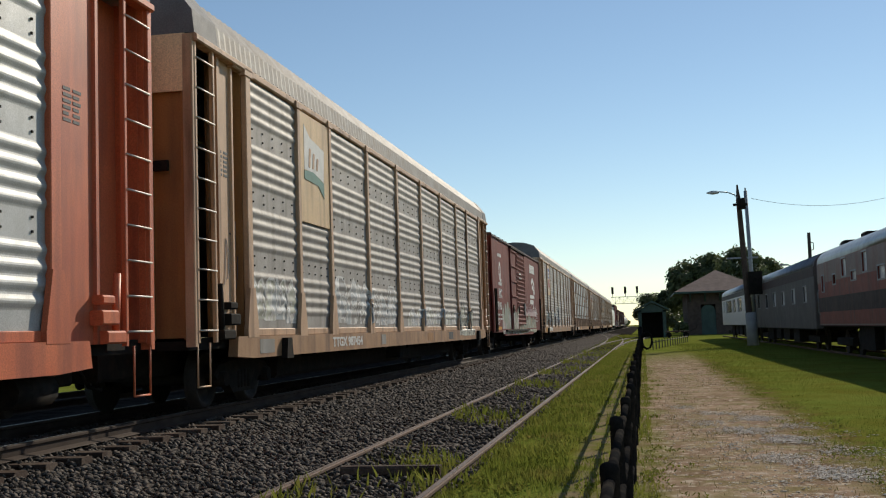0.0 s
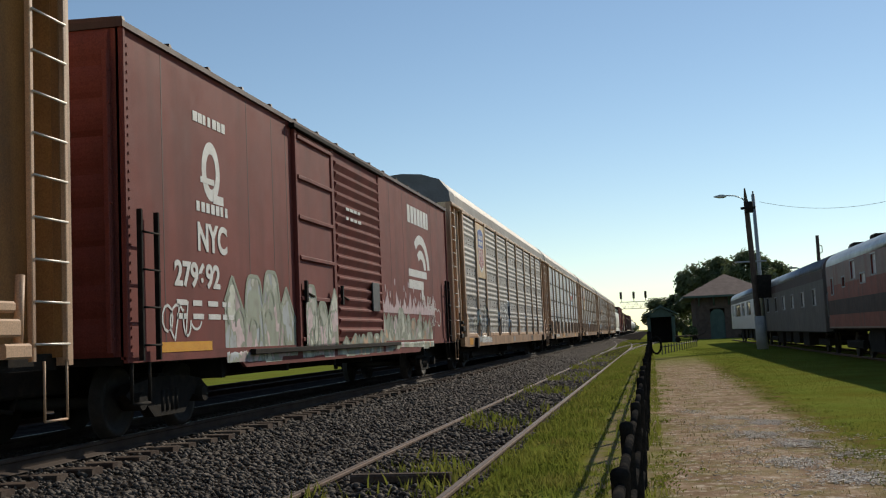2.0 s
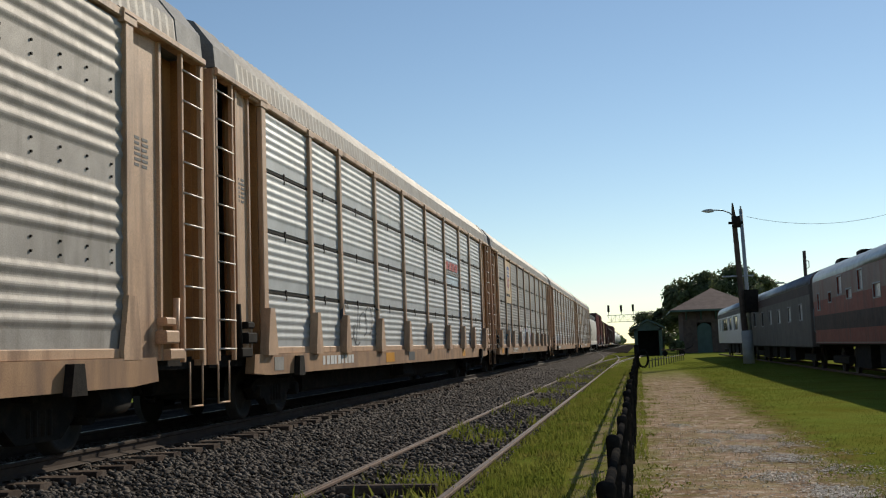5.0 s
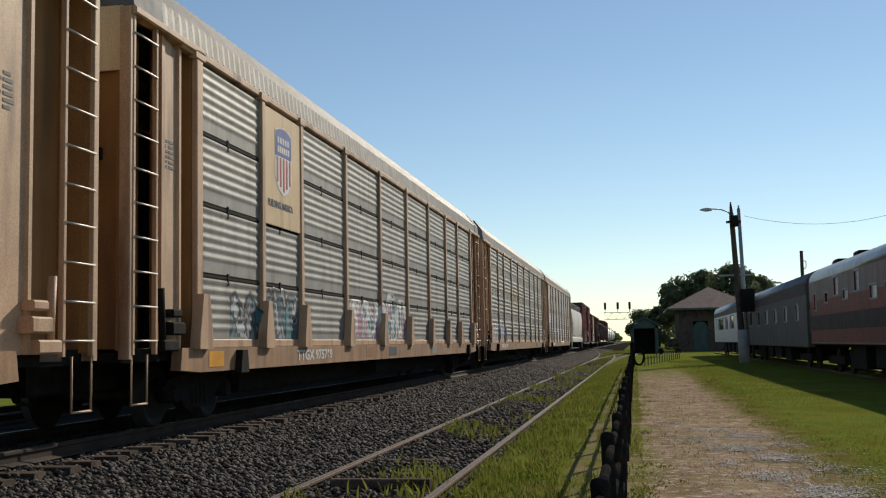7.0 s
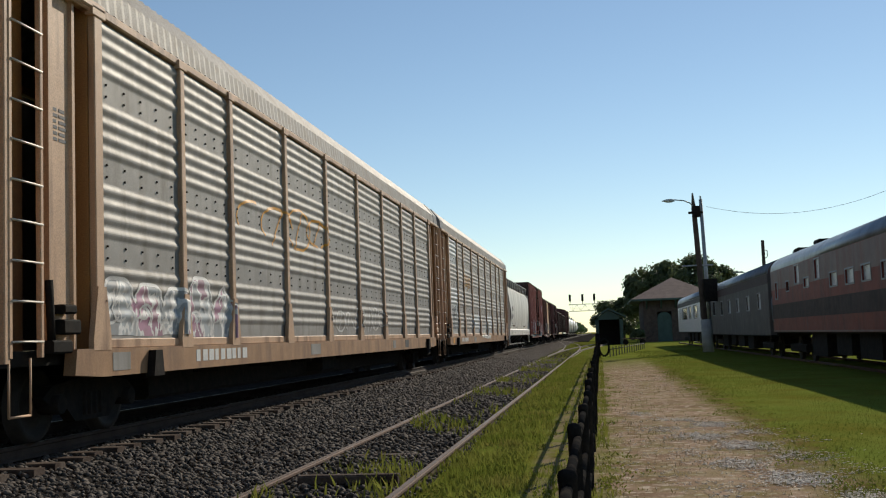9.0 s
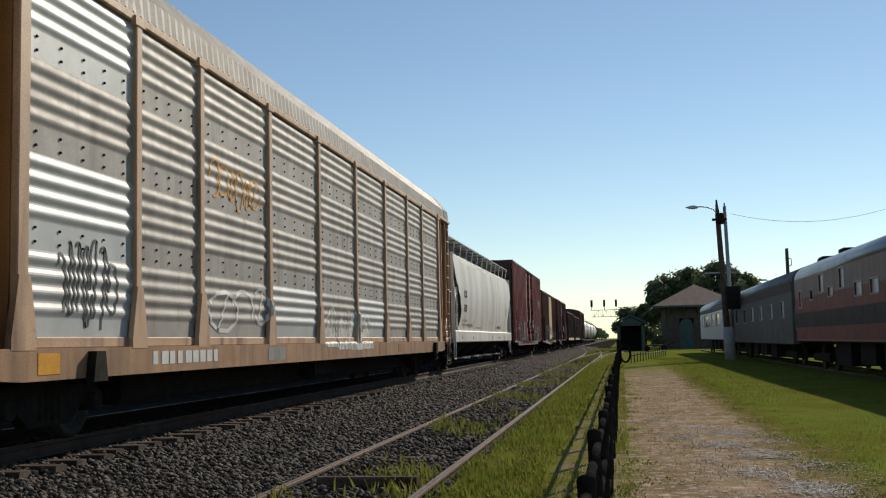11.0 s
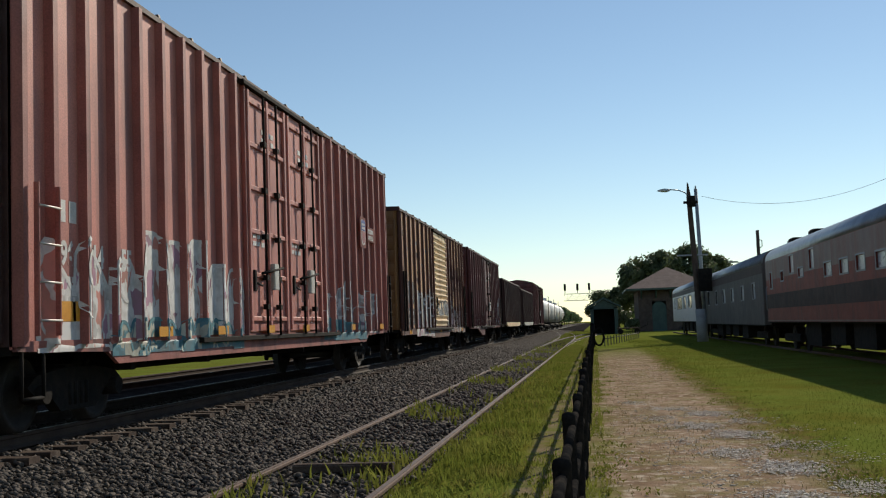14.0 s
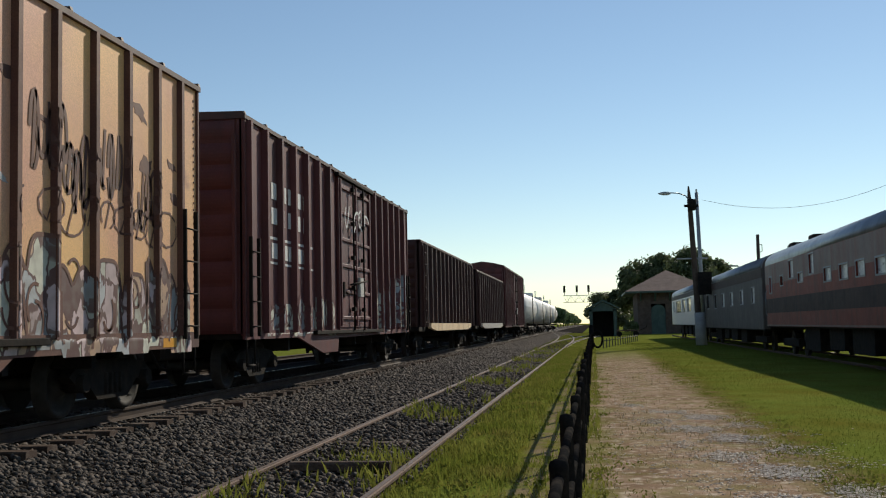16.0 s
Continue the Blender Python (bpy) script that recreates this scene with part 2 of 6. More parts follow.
def ground_material():
    """Mown grass with a worn dirt path along the fence."""
    m = mat("ground_grass_and_dirt", (0.148, 0.186, 0.032), (0.195, 0.22, 0.044), 0.95, 0, 0.5, 25, 0.6, 0.03, (0.15, 0.13, 0.022), 0, 0.2)
    nt = m.node_tree
    n, ln = nt.nodes, nt.links.new
    bsdf = n["Principled BSDF"]
    grass = bsdf.inputs["Base Color"].links[0].from_socket
    tc, sep = n.new("ShaderNodeTexCoord"), n.new("ShaderNodeSeparateXYZ")
    ln(tc.outputs["Object"], sep.inputs[0])

    def nz(sc, det):
        t = n.new("ShaderNodeTexNoise")
        t.inputs["Scale"].default_value, t.inputs["Detail"].default_value = sc, det
        ln(tc.outputs["Object"], t.inputs["Vector"])
        return t.outputs["Fac"]

    def op(kind, x, y):
        k = n.new("ShaderNodeMath")
        k.operation = kind
        for i, v in enumerate((x, y)):
            if isinstance(v, (int, float)):
                k.inputs[i].default_value = v
            else:
                ln(v, k.inputs[i])
        return k.outputs[0]

    def mix(fac, x, y):
        k = n.new("ShaderNodeMix")
        k.data_type = "RGBA"
        for i, v in ((0, fac), (6, x), (7, y)):
            if isinstance(v, tuple):
                k.inputs[i].default_value = (*v, 1)
            else:
                ln(v, k.inputs[i])
        return k.outputs[2]

    def step(x, lo, hi):
        r = n.new("ShaderNodeMapRange")
        r.inputs["From Min"].default_value, r.inputs["From Max"].default_value = lo, hi
        ln(x, r.inputs["Value"])
        return r.outputs[0]

    wob = op("MULTIPLY", op("SUBTRACT", nz(0.9, 6), 0.5), 1.7)
    px = op("ABSOLUTE", op("SUBTRACT", op("ADD", sep.outputs["X"], wob), 1.0), 0)
    inside = op("SUBTRACT", 1.0, step(px, 0.75, 1.45))
    ends = op("SUBTRACT", 1.0, step(sep.outputs["Y"], 38, 58))
    patch = op("ADD", 0.6, op("MULTIPLY", step(nz(2.2, 8), 0.36, 0.56), 0.4))
    fac = op("MULTIPLY", op("MULTIPLY", inside, ends), patch)
    dirt = mix(step(nz(1.3, 7), 0.35, 0.65), (0.4, 0.285, 0.2), (0.23, 0.155, 0.1))
    dirt = mix(step(nz(7, 6), 0.52, 0.66), dirt, (0.55, 0.45, 0.35))
    leaf = op("MULTIPLY", op("SUBTRACT", 1.0, step(op("ABSOLUTE", op("SUBTRACT", op("ADD", sep.outputs["X"], op("MULTIPLY", wob, 0.5)), 2.25), 0), 0.1, 0.5)), op("MULTIPLY", step(nz(3.5, 6), 0.42, 0.62), ends))
    verge = op("MULTIPLY", op("SUBTRACT", 1.0, step(op("ABSOLUTE", op("ADD", sep.outputs["X"], 0.45), 0), 0.25, 0.42)), step(nz(2.6, 7), 0.3, 0.6))
    col = mix(op("MULTIPLY", verge, 0.85), grass, (0.26, 0.195, 0.13))
    col = mix(fac, col, dirt)
    col = mix(op("MULTIPLY", leaf, 0.7), col, (0.17, 0.095, 0.045))
    ln(col, bsdf.inputs["Base Color"])
    return m


GROUND = ground_material()


def glass_material(name, tint, rough=0.08):
    m = mat(name, tint, tuple(c * 0.8 for c in tint), rough, 0, 2, 40, 0.0)
    m.node_tree.nodes["Principled BSDF"].inputs["Specular IOR Level"].default_value = 0.8
    return m


DARKGLASS = glass_material("dark_window_glass", (0.015, 0.017, 0.02))
# Pale panes hold the bright sky seen through the car in their colour
PALEGLASS = glass_material("sky_pale_window_glass", (0.55, 0.58, 0.6), 0.3)


# ---- mesh tools ----
class Shape:
    """Vertices and faces gathered by hand, then made into one mesh."""

    def __init__(self):
        self.v, self.f, self.s = [], [], []

    def face(self, pts, smooth=False):
        k = len(self.v)
        self.v += [tuple(p) for p in pts]
        self.f.append(tuple(range(k, k + len(pts))))
        self.s.append(smooth)
        return self

    def box(self, x0, x1, y0, y1, z0, z1, b=0.0):
        """A box whose edges are chamfered by b along its longest way."""
        if b <= 0:
            k = len(self.v)
            self.v += [(x, y, z) for x in (x0, x1) for y in (y0, y1) for z in (z0, z1)]
            for q in ((0, 1, 3, 2), (4, 6, 7, 5), (0, 4, 5, 1), (2, 3, 7, 6), (0, 2, 6, 4), (1, 5, 7, 3)):
                self.f.append(tuple(k + i for i in q))
                self.s.append(False)
            return self
        d = (x1 - x0, y1 - y0, z1 - z0)
        ax = d.index(max(d))
        lo, hi = (x0, y0, z0), (x1, y1, z1)
        u, w = [i for i in range(3) if i != ax]
        ring = [(lo[u] + b, lo[w]), (hi[u] - b, lo[w]), (hi[u], lo[w] + b), (hi[u], hi[w] - b), (hi[u] - b, hi[w]), (lo[u] + b, hi[w]), (lo[u], hi[w] - b), (lo[u], lo[w] + b)]
        return self.sweep(ring, ax, lo[ax], hi[ax])

    def sweep(self, ring, ax, a, b, smooth=False, caps=True):
        """A closed outline in the two other axes, drawn out along one axis from a to b."""
        u, w = [i for i in range(3) if i != ax]
        k, n = len(self.v), len(ring)
        for e in (a, b):
            for p in ring:
                q = [0, 0, 0]
                q[ax], q[u], q[w] = e, p[0], p[1]
                self.v.append(tuple(q))
        for i in range(n):
            j = (i + 1) % n
            self.f.append((k + i, k + j, k + n + j, k + n + i))
            self.s.append(smooth)
        if caps:
            self.f += [tuple(k + i for i in range(n)), tuple(k + n + i for i in range(n))]
            self.s += [False, False]
        return self

    def rod(self, p, q, r, n=6, r2=None):
        p, q = Vector(p), Vector(q)
        d = (q - p).normalized()
        a = d.orthogonal().normalized()
        c = d.cross(a)
        k = len(self.v)
        for e, rad in ((p, r), (q, r if r2 is None else r2)):
            self.v += [tuple(e + (a * math.cos(t) + c * math.sin(t)) * rad) for t in (2 * math.pi * i / n for i in range(n))]
        for i in range(n):
            j = (i + 1) % n
            self.f.append((k + i, k + j, k + n + j, k + n + i))
            self.s.append(True)
        self.f += [tuple(k + i for i in range(n)), tuple(k + n + i for i in range(n))]
        self.s += [False, False]
        return self

    def pipe(self, pts, r, n=6):
        for p, q in zip(pts, pts[1:]):
            self.rod(p, q, r, n)
        return self

    def grid(self, rows, smooth=False):
        """Rows of points, joined to a sheet."""
        k, n = len(self.v), len(rows[0])
        for r in rows:
            self.v += [tuple(p) for p in r]
        for i in range(len(rows) - 1):
            for j in range(n - 1):
                a = k + i * n + j
                self.f.append((a, a + 1, a + n + 1, a + n))
                self.s.append(smooth)
        return self

    def mesh(self, name, material):
        me = bpy.data.meshes.new(name)
        me.from_pydata(self.v, [], self.f)
        me.polygons.foreach_set("use_smooth", self.s)
        bm = bmesh.new()
        bm.from_mesh(me)
        bmesh.ops.recalc_face_normals(bm, faces=bm.faces)
        bm.to_mesh(me)
        bm.free()
        me.materials.append(material)
        return me


def part(name, shape, material, parent, label="", at=None):
    """One mesh object under a thing or a part. shape: a Shape, or mesh data to share."""
    me = shape if isinstance(shape, bpy.types.Mesh) else shape.mesh(name, material)
    ob = new(name, me)
    ob.parent = parent
    if at:
        ob.location = at
    if label:
        tagged(ob, label)
    return ob


def thing(name, label, category, group="", kind="", at=(0, 0, 0), turn=0):
    ob = new(name)
    ob.empty_display_size = 0.3
    ob.matrix_basis = pose(*at, 0, 0, turn)
    return tagged(ob, label, category, group, kind)


def solid(name, shape, material, label, category, group="", kind=""):
    return tagged(new(name, shape.mesh(name, material)), label, category, group, kind)


def lettering(name, text, size, material, parent, x, y, z, squeeze=1.0, face=1):
    """Flat letters on a wall in the plane x, reading along y (face 1: seen from +x)."""
    cu = bpy.data.curves.new(name, "FONT")
    cu.body, cu.size, cu.extrude, cu.offset = text, size, 0.002, size * 0.035
    tmp = bpy.data.objects.new(name, cu)
    me = bpy.data.meshes.new_from_object(tmp)
    bpy.data.objects.remove(tmp)
    for v in me.vertices:
        px, py, pz = v.co
        v.co = (x + face * (0.003 + pz), y + px * squeeze * face, z + py)
    me.materials.clear()
    me.materials.append(material)
    ob = new(name, me)
    ob.parent = parent
    return ob


# ---- ground and tracks ----
TRACK_X, RAIL_Z, SIDE_X = -7.08, 0.449, -2.56
SIDING_SKEW = 0.0025


def build_ground():
    s = Shape()
    xs = [-1500, -400, -120, -60, -30, -16, -12, -9, -6, -3, -1.5, 0, 1.5, 3, 6, 10, 16, 30, 60, 150, 500, 1500]
    ys = [-300, -60, -20, -8, 0, 4, 8, 14, 20, 30, 45, 70, 100, 150, 240, 400, 700, 1200, 2500, 4500]
    s.grid([[(x, y, 0.02 * math.sin(x * 0.7 + y * 0.3) if abs(x) < 20 and x > -1 and 0 < y < 70 else 0.0) for x in xs] for y in ys], True)
    solid("ground", s, GROUND, "mown green grass with a worn sandy dirt path", "ground", kind="structure")
    b = Shape()
    prof = [(-16.5, -0.05), (-14.2, 0.24), (-6.2, 0.24), (-5.75, 0.18), (-5.2, 0.14), (-4.2, 0.07), (-3.7, 0.045), (-1.95, 0.035), (-1.55, -0.03)]
    rng = random.Random(3)
    ys = [-15 + 1.5 * i for i in range(60)] + [80 + 12 * i for i in range(60)]
    b.grid([[(x + rng.uniform(-0.08, 0.08), y, z + rng.uniform(-0.012, 0.012)) for x, z in prof] for y in ys], True)
    solid("ballast_bed", b, BALLAST, "bed of dark grey crushed stone under the tracks", "ballast", kind="structure")


def rail_ring(x, top):
    """The outline of a rail, head up."""
    half = [(0.0, 0), (0.03, 0), (0.036, -0.012), (0.036, -0.035), (0.012, -0.05), (0.009, -0.12), (0.06, -0.145), (0.068, -0.155)]
    return [(x + a, top + z) for a, z in half] + [(x - a, top + z) for a, z in reversed(half[1:])]


def build_tracks():
    main = thing("main_track", "busy main line track with worn steel rails on wooden ties", "railway track", kind="structure")
    for k in (-1, 1):
        r = part("rail", Shape().sweep(rail_ring(TRACK_X + k * 0.7535, RAIL_Z), 1, -20, 900), RAIL, main)
        x = TRACK_X + k * 0.7535
        part("main_railhead", Shape().grid([[(x + d, y, RAIL_Z + 0.002) for d in (-0.022, 0.022)] for y in (-20, 100, 900)]), MAINTOP, r, "shiny worn running surface")
    second = thing("second_track", "second main line track on dark ballast behind the train", "railway track", kind="structure")
    for k in (-1, 1):
        part("rail", Shape().sweep(rail_ring(TRACK_X - 4.2 + k * 0.7535, RAIL_Z - 0.02), 1, -20, 900), RAIL, second)
    siding = thing("siding_track", "rusty little-used siding track half sunk in weeds", "railway track", kind="structure")
    for k in (-1, 1):
        s = Shape()
        ring = rail_ring(0, 0.118)
        for i in range(24):
            y0, y1 = -6 + i * 4.0, -6 + (i + 1) * 4.0 - 0.012
            a, c = SIDE_X + k * 0.7 + SIDING_SKEW * y0, SIDE_X + k * 0.7 + SIDING_SKEW * y1
            s.grid([[(p[0] + q, y, p[1]) for p in ring + ring[:1]] for q, y in ((a, y0), (c, y1))])
        s2 = part("rail", s, RAILRUST, siding)
        top = Shape().grid([[(SIDE_X + k * 0.7 + SIDING_SKEW * y + d, y, 0.1195) for d in (-0.02, 0.02)] for y in (-6, 30, 60, 90)])
        part("railhead", top, RAILTOP, s2, "shiny worn running surface")
    # the turnout: one leg bends away beside the fence, one joins the main line
    for name, y0, bend in (("turnout_leg", 64.0, 0.0008), ("crossover_leg", 78.0, -0.00055)):
        leg = thing(name, "rusty rails of a turnout curving through weeds", "railway track", kind="structure")
        for k in (-1, 1):
            s = Shape()
            ring = rail_ring(0, 0.14)
            rows = []
            for i in range(25):
                y = y0 + i * (2.4 if bend > 0 else 7.0)
                x = SIDE_X + k * 0.7 + SIDING_SKEW * y + bend * (y - y0) ** 2
                x = max(x, TRACK_X + k * 0.75)
                rows.append([(p[0] + x, y, p[1] + (0.3 * min(1, max(0, (SIDE_X - 1.5 - x) / 3)) if bend < 0 else 0)) for p in ring + ring[:1]])
            part("rail", s.grid(rows), RAILTOP, leg)


def build_fence():
    f = thing("fence", "low black steel pipe fence with round-capped posts beside the path", "fence", kind="structure")
    post = Shape()
    ring = [(0.0, 0.95), (0.016, 0.947), (0.032, 0.94), (0.038, 0.925), (0.038, 0.905), (0.036, 0.9), (0.036, -0.1)]
    n = 12
    post.grid([[(r * math.cos(2 * math.pi * i / n), r * math.sin(2 * math.pi * i / n), z) for i in range(n + 1)] for r, z in ring], True)
    pm = post.mesh("post", FENCE)
    y, k = 0.35, 0
    rng = random.Random(8)
    ys = []
    while y < 57:
        ys.append(y)
        ob = part("post", pm, FENCE, f, at=(-0.15 + rng.uniform(-0.012, 0.012), y, rng.uniform(-0.02, 0.015)))
        ob.rotation_euler = (rng.uniform(-0.015, 0.015), rng.uniform(-0.02, 0.02), 0)
        y += 1.87
    for a, b in zip(ys, ys[1:]):
        for z in (0.87, 0.58, 0.2):
            sag = rng.uniform(-0.015, 0.005)
            part("fence_rail", Shape().pipe([(-0.15, a, z), (-0.15, (a + b) / 2, z + sag), (-0.15, b, z)], 0.023, 8), FENCE, f)
    g = thing("gate_post", "stout dark gate post with a hanging ring", "fence", at=(-0.15, 58.3, 0))
    part("post", Shape().rod((0, 0, -0.1), (0, 0, 1.3), 0.13, 12).rod((0, 0, 1.3), (0, 0, 1.36), 0.16, 12, 0.05), FENCE, g)
    part("ring", Shape().pipe([(0.32 + 0.26 * math.cos(a), -0.2, 0.6 + 0.45 * math.sin(a)) for a in (i * math.pi / 8 for i in range(17))], 0.06, 6), FENCE, g)
    p = thing("picket_fence", "low grey picket fence turning off across the grass", "fence")
    for i in range(15):
        x, y = 0.5 + i * 0.2, 62 + i * 1.6
        part("picket", Shape().box(x - 0.03, x + 0.03, y - 0.03, y + 0.03, -0.05, 0.55, 0.01), PICKET, p)
    part("rail", Shape().rod((0.5, 62, 0.42), (3.3, 84.4, 0.42), 0.025), PICKET, p)


# ---- rolling stock ----
CARS = []        # (thing, place of its rear end along the train)
WHEELSETS = []


def train_at(t):
    """How far the train has run towards the camera by t seconds."""
    return 15.02 * t + 0.0332 * t * t


def ribbon(s, pts, width, skin, lift=0.005):
    """A painted stroke along (y, z) points that follows the skin x(y, z)."""
    fine = []
    for (a, b), (c, d) in zip(pts, pts[1:]):
        n = max(1, int(math.hypot(c - a, d - b) / 0.035))
        fine += [(a + (c - a) * i / n, b + (d - b) * i / n) for i in range(n)]
    fine.append(pts[-1])
    rows = []
    for i, (y, z) in enumerate(fine):
        p, q = fine[max(i - 1, 0)], fine[min(i + 1, len(fine) - 1)]
        l = math.hypot(q[0] - p[0], q[1] - p[1]) or 1
        ny, nz = -(q[1] - p[1]) / l * width / 2, (q[0] - p[0]) / l * width / 2
        rows.append([(skin(y + ny * e, z + nz * e) + lift, y + ny * e, z + nz * e) for e in (-1, 0, 1)])
    s.grid(rows, True)


SPRAY = {}


def spray_material(fills, line):
    """Sprayed paint: bent cells in the fill colours with thin lines between, worn in patches."""
    key = tuple(f.name for f in fills) + (line.name,)
    if key in SPRAY:
        return SPRAY[key]
    m = bpy.data.materials.new("sprayed_paint")
    m.use_nodes = True
    nt = m.node_tree
    n, ln = nt.nodes, nt.links.new
    tc, mp, nz, bend = n.new("ShaderNodeTexCoord"), n.new("ShaderNodeMapping"), n.new("ShaderNodeTexNoise"), n.new("ShaderNodeVectorMath")
    mp.inputs["Scale"].default_value = (0.0, 3.3, 2.1)
    nz.inputs["Scale"].default_value, nz.inputs["Detail"].default_value = 1.6, 2
    bend.operation = "MULTIPLY_ADD"
    bend.inputs[1].default_value = (0.0, 1.3, 1.3)
    ln(tc.outputs["Object"], mp.inputs[0])
    ln(mp.outputs[0], nz.inputs["Vector"])
    ln(nz.outputs["Color"], bend.inputs[0])
    ln(mp.outputs[0], bend.inputs[2])
    cell, rim = n.new("ShaderNodeTexVoronoi"), n.new("ShaderNodeTexVoronoi")
    rim.feature = "DISTANCE_TO_EDGE"
    for v in (cell, rim):
        v.inputs["Scale"].default_value = 1.0
        ln(bend.outputs[0], v.inputs["Vector"])
    sep, ramp = n.new("ShaderNodeSeparateColor"), n.new("ShaderNodeValToRGB")
    ln(cell.outputs["Color"], sep.inputs[0])
    ln(sep.outputs[0], ramp.inputs[0])
    ramp.color_ramp.interpolation = "CONSTANT"
    tints = [TINTS[f.name] for f in fills]
    tints = tints + [tuple(c * 0.72 for c in t) for t in tints] + ([TINTS[line.name]] if len(fills) > 2 else [])
    for i, t in enumerate(tints):
        e = ramp.color_ramp.elements[i] if i < 2 else ramp.color_ramp.elements.new(i / len(tints))
        e.position, e.color = i / len(tints), (*t, 1)
    edge, mix, wear, wmix = n.new("ShaderNodeMapRange"), n.new("ShaderNodeMix"), n.new("ShaderNodeTexNoise"), n.new("ShaderNodeMix")
    edge.inputs["From Min"].default_value, edge.inputs["From Max"].default_value = 0.075, 0.05
    ln(rim.outputs["Distance"], edge.inputs["Value"])
    mix.data_type = wmix.data_type = "RGBA"
    ln(edge.outputs[0], mix.inputs[0])
    ln(ramp.outputs[0], mix.inputs[6])
    mix.inputs[7].default_value = (*TINTS[line.name], 1)
    wear.inputs["Scale"].default_value, wear.inputs["Detail"].default_value = 5.0, 6
    ln(tc.outputs["Object"], wear.inputs["Vector"])
    wr = n.new("ShaderNodeMapRange")
    wr.inputs["From Min"].default_value, wr.inputs["From Max"].default_value, wr.inputs["To Max"].default_value = 0.45, 0.75, 0.6
    ln(wear.outputs["Fac"], wr.inputs["Value"])
    ln(wr.outputs[0], wmix.inputs[0])
    ln(mix.outputs[2], wmix.inputs[6])
    wmix.inputs[7].default_value = (0.2, 0.16, 0.13, 1)
    bsdf = n["Principled BSDF"]
    ln(wmix.outputs[2], bsdf.inputs["Base Color"])
    bsdf.inputs["Roughness"].default_value = 0.55
    SPRAY[key] = m
    return m


def graffiti(parent, seed, y0, y1, z0, z1, skin, fills, line, letters=5, label="faded sprayed lettering shapes", width=0.045, lift=0.004):
    """A sprayed piece: one field of paint with a ragged top of leaning letter shapes, contour and inner strokes."""
    rng = random.Random(seed)
    fill, edge = Shape(), Shape()
    step = (y1 - y0) / letters
    tall = [rng.uniform(0.72, 1.0) for _ in range(letters)]
    peak = [rng.uniform(0.2, 0.8) for _ in range(letters)]
    foot = [rng.uniform(0.0, 0.1) for _ in range(letters)]
    kind = [rng.choice((0, 1, 1, 2)) for _ in range(letters)]

    def top(y):
        u = min(max((y - y0) / step, 0), letters - 1e-4)
        i = int(u)
        u -= i
        if kind[i] == 0:                                  # pointed
            q = 1 - 0.45 * abs(u - peak[i]) / max(peak[i], 1 - peak[i])
        elif kind[i] == 1:                                # rounded block
            q = 1 - 0.4 * abs(2 * u - 1) ** 5
        else:                                             # two horns
            q = 0.78 + 0.22 * abs(math.cos(u * math.pi * 1.5))
        return z0 + (z1 - z0) * tall[i] * q

    def low(y):
        i = int(min(max((y - y0) / step, 0), letters - 1e-4))
        return z0 + (z1 - z0) * foot[i]
    n = max(8, int((y1 - y0) / 0.045))
    rows = []
    for a in range(n + 1):
        y = y0 + (y1 - y0) * a / n
        p, q = low(y), top(y)
        rows.append([(skin(y, p + (q - p) * j / 26) + lift, y, p + (q - p) * j / 26) for j in range(27)])
    fill.grid(rows, True)
    tagged(part("graffiti_fill", fill, spray_material(fills, line), parent, label), kind="stuff")
    ribbon(edge, [(y0 + (y1 - y0) * a / n, top(y0 + (y1 - y0) * a / n)) for a in range(n + 1)], width, skin, lift + 0.004)
    for i in range(letters):
        y = y0 + step * (i + 1)
        lean = rng.uniform(-0.12, 0.12)
        if i < letters - 1:
            ribbon(edge, [(y + lean * step, low(y) + 0.05), (y, (low(y) + top(y)) / 2), (y - lean * step, top(y) - 0.05)], width, skin, lift + 0.004)
        c = y - step * 0.5
        for _ in range(2):
            a, h = c + rng.uniform(-0.25, 0.25) * step, z0 + (z1 - z0) * rng.uniform(0.25, 0.65)
            t0, sweep = rng.uniform(0, 6.28), rng.uniform(1.5, 4.5)
            ribbon(edge, [(a + 0.22 * step * math.cos(t0 + sweep * j / 8), h + 0.16 * (z1 - z0) * math.sin(t0 + sweep * j / 8)) for j in range(9)], width * 0.8, skin, lift + 0.005)
    tagged(part("graffiti_outline", edge, line, parent, label), kind="stuff")


def scrawl(parent, seed, y0, y1, z0, z1, skin, material, n=9, width=0.035):
    """A thin sprayed tag of looping strokes."""
    rng = random.Random(seed)
    s = Shape()
    step = (y1 - y0) / n
    for i in range(n):
        c, r = y0 + step * (i + 0.5), step * rng.uniform(0.4, 0.75)
        m, h = (z0 + z1) / 2 + rng.uniform(-0.1, 0.1) * (z1 - z0), (z1 - z0) * rng.uniform(0.3, 0.5)
        a0, turn = rng.uniform(0, 6.28), rng.choice((2.2, 3.6, 5.0, 6.0))
        ribbon(s, [(c + r * math.cos(a0 + turn * k / 9), m + h * math.sin(a0 + turn * k / 9)) for k in range(10)], width, skin, 0.007)
        if rng.random() < 0.6:
            ribbon(s, [(c - r * 0.4, m - h), (c + r * 0.3, m + h)], width, skin, 0.007)
    tagged(part("graffiti_tag", s, material, parent, "thin sprayed scrawl"), kind="stuff")


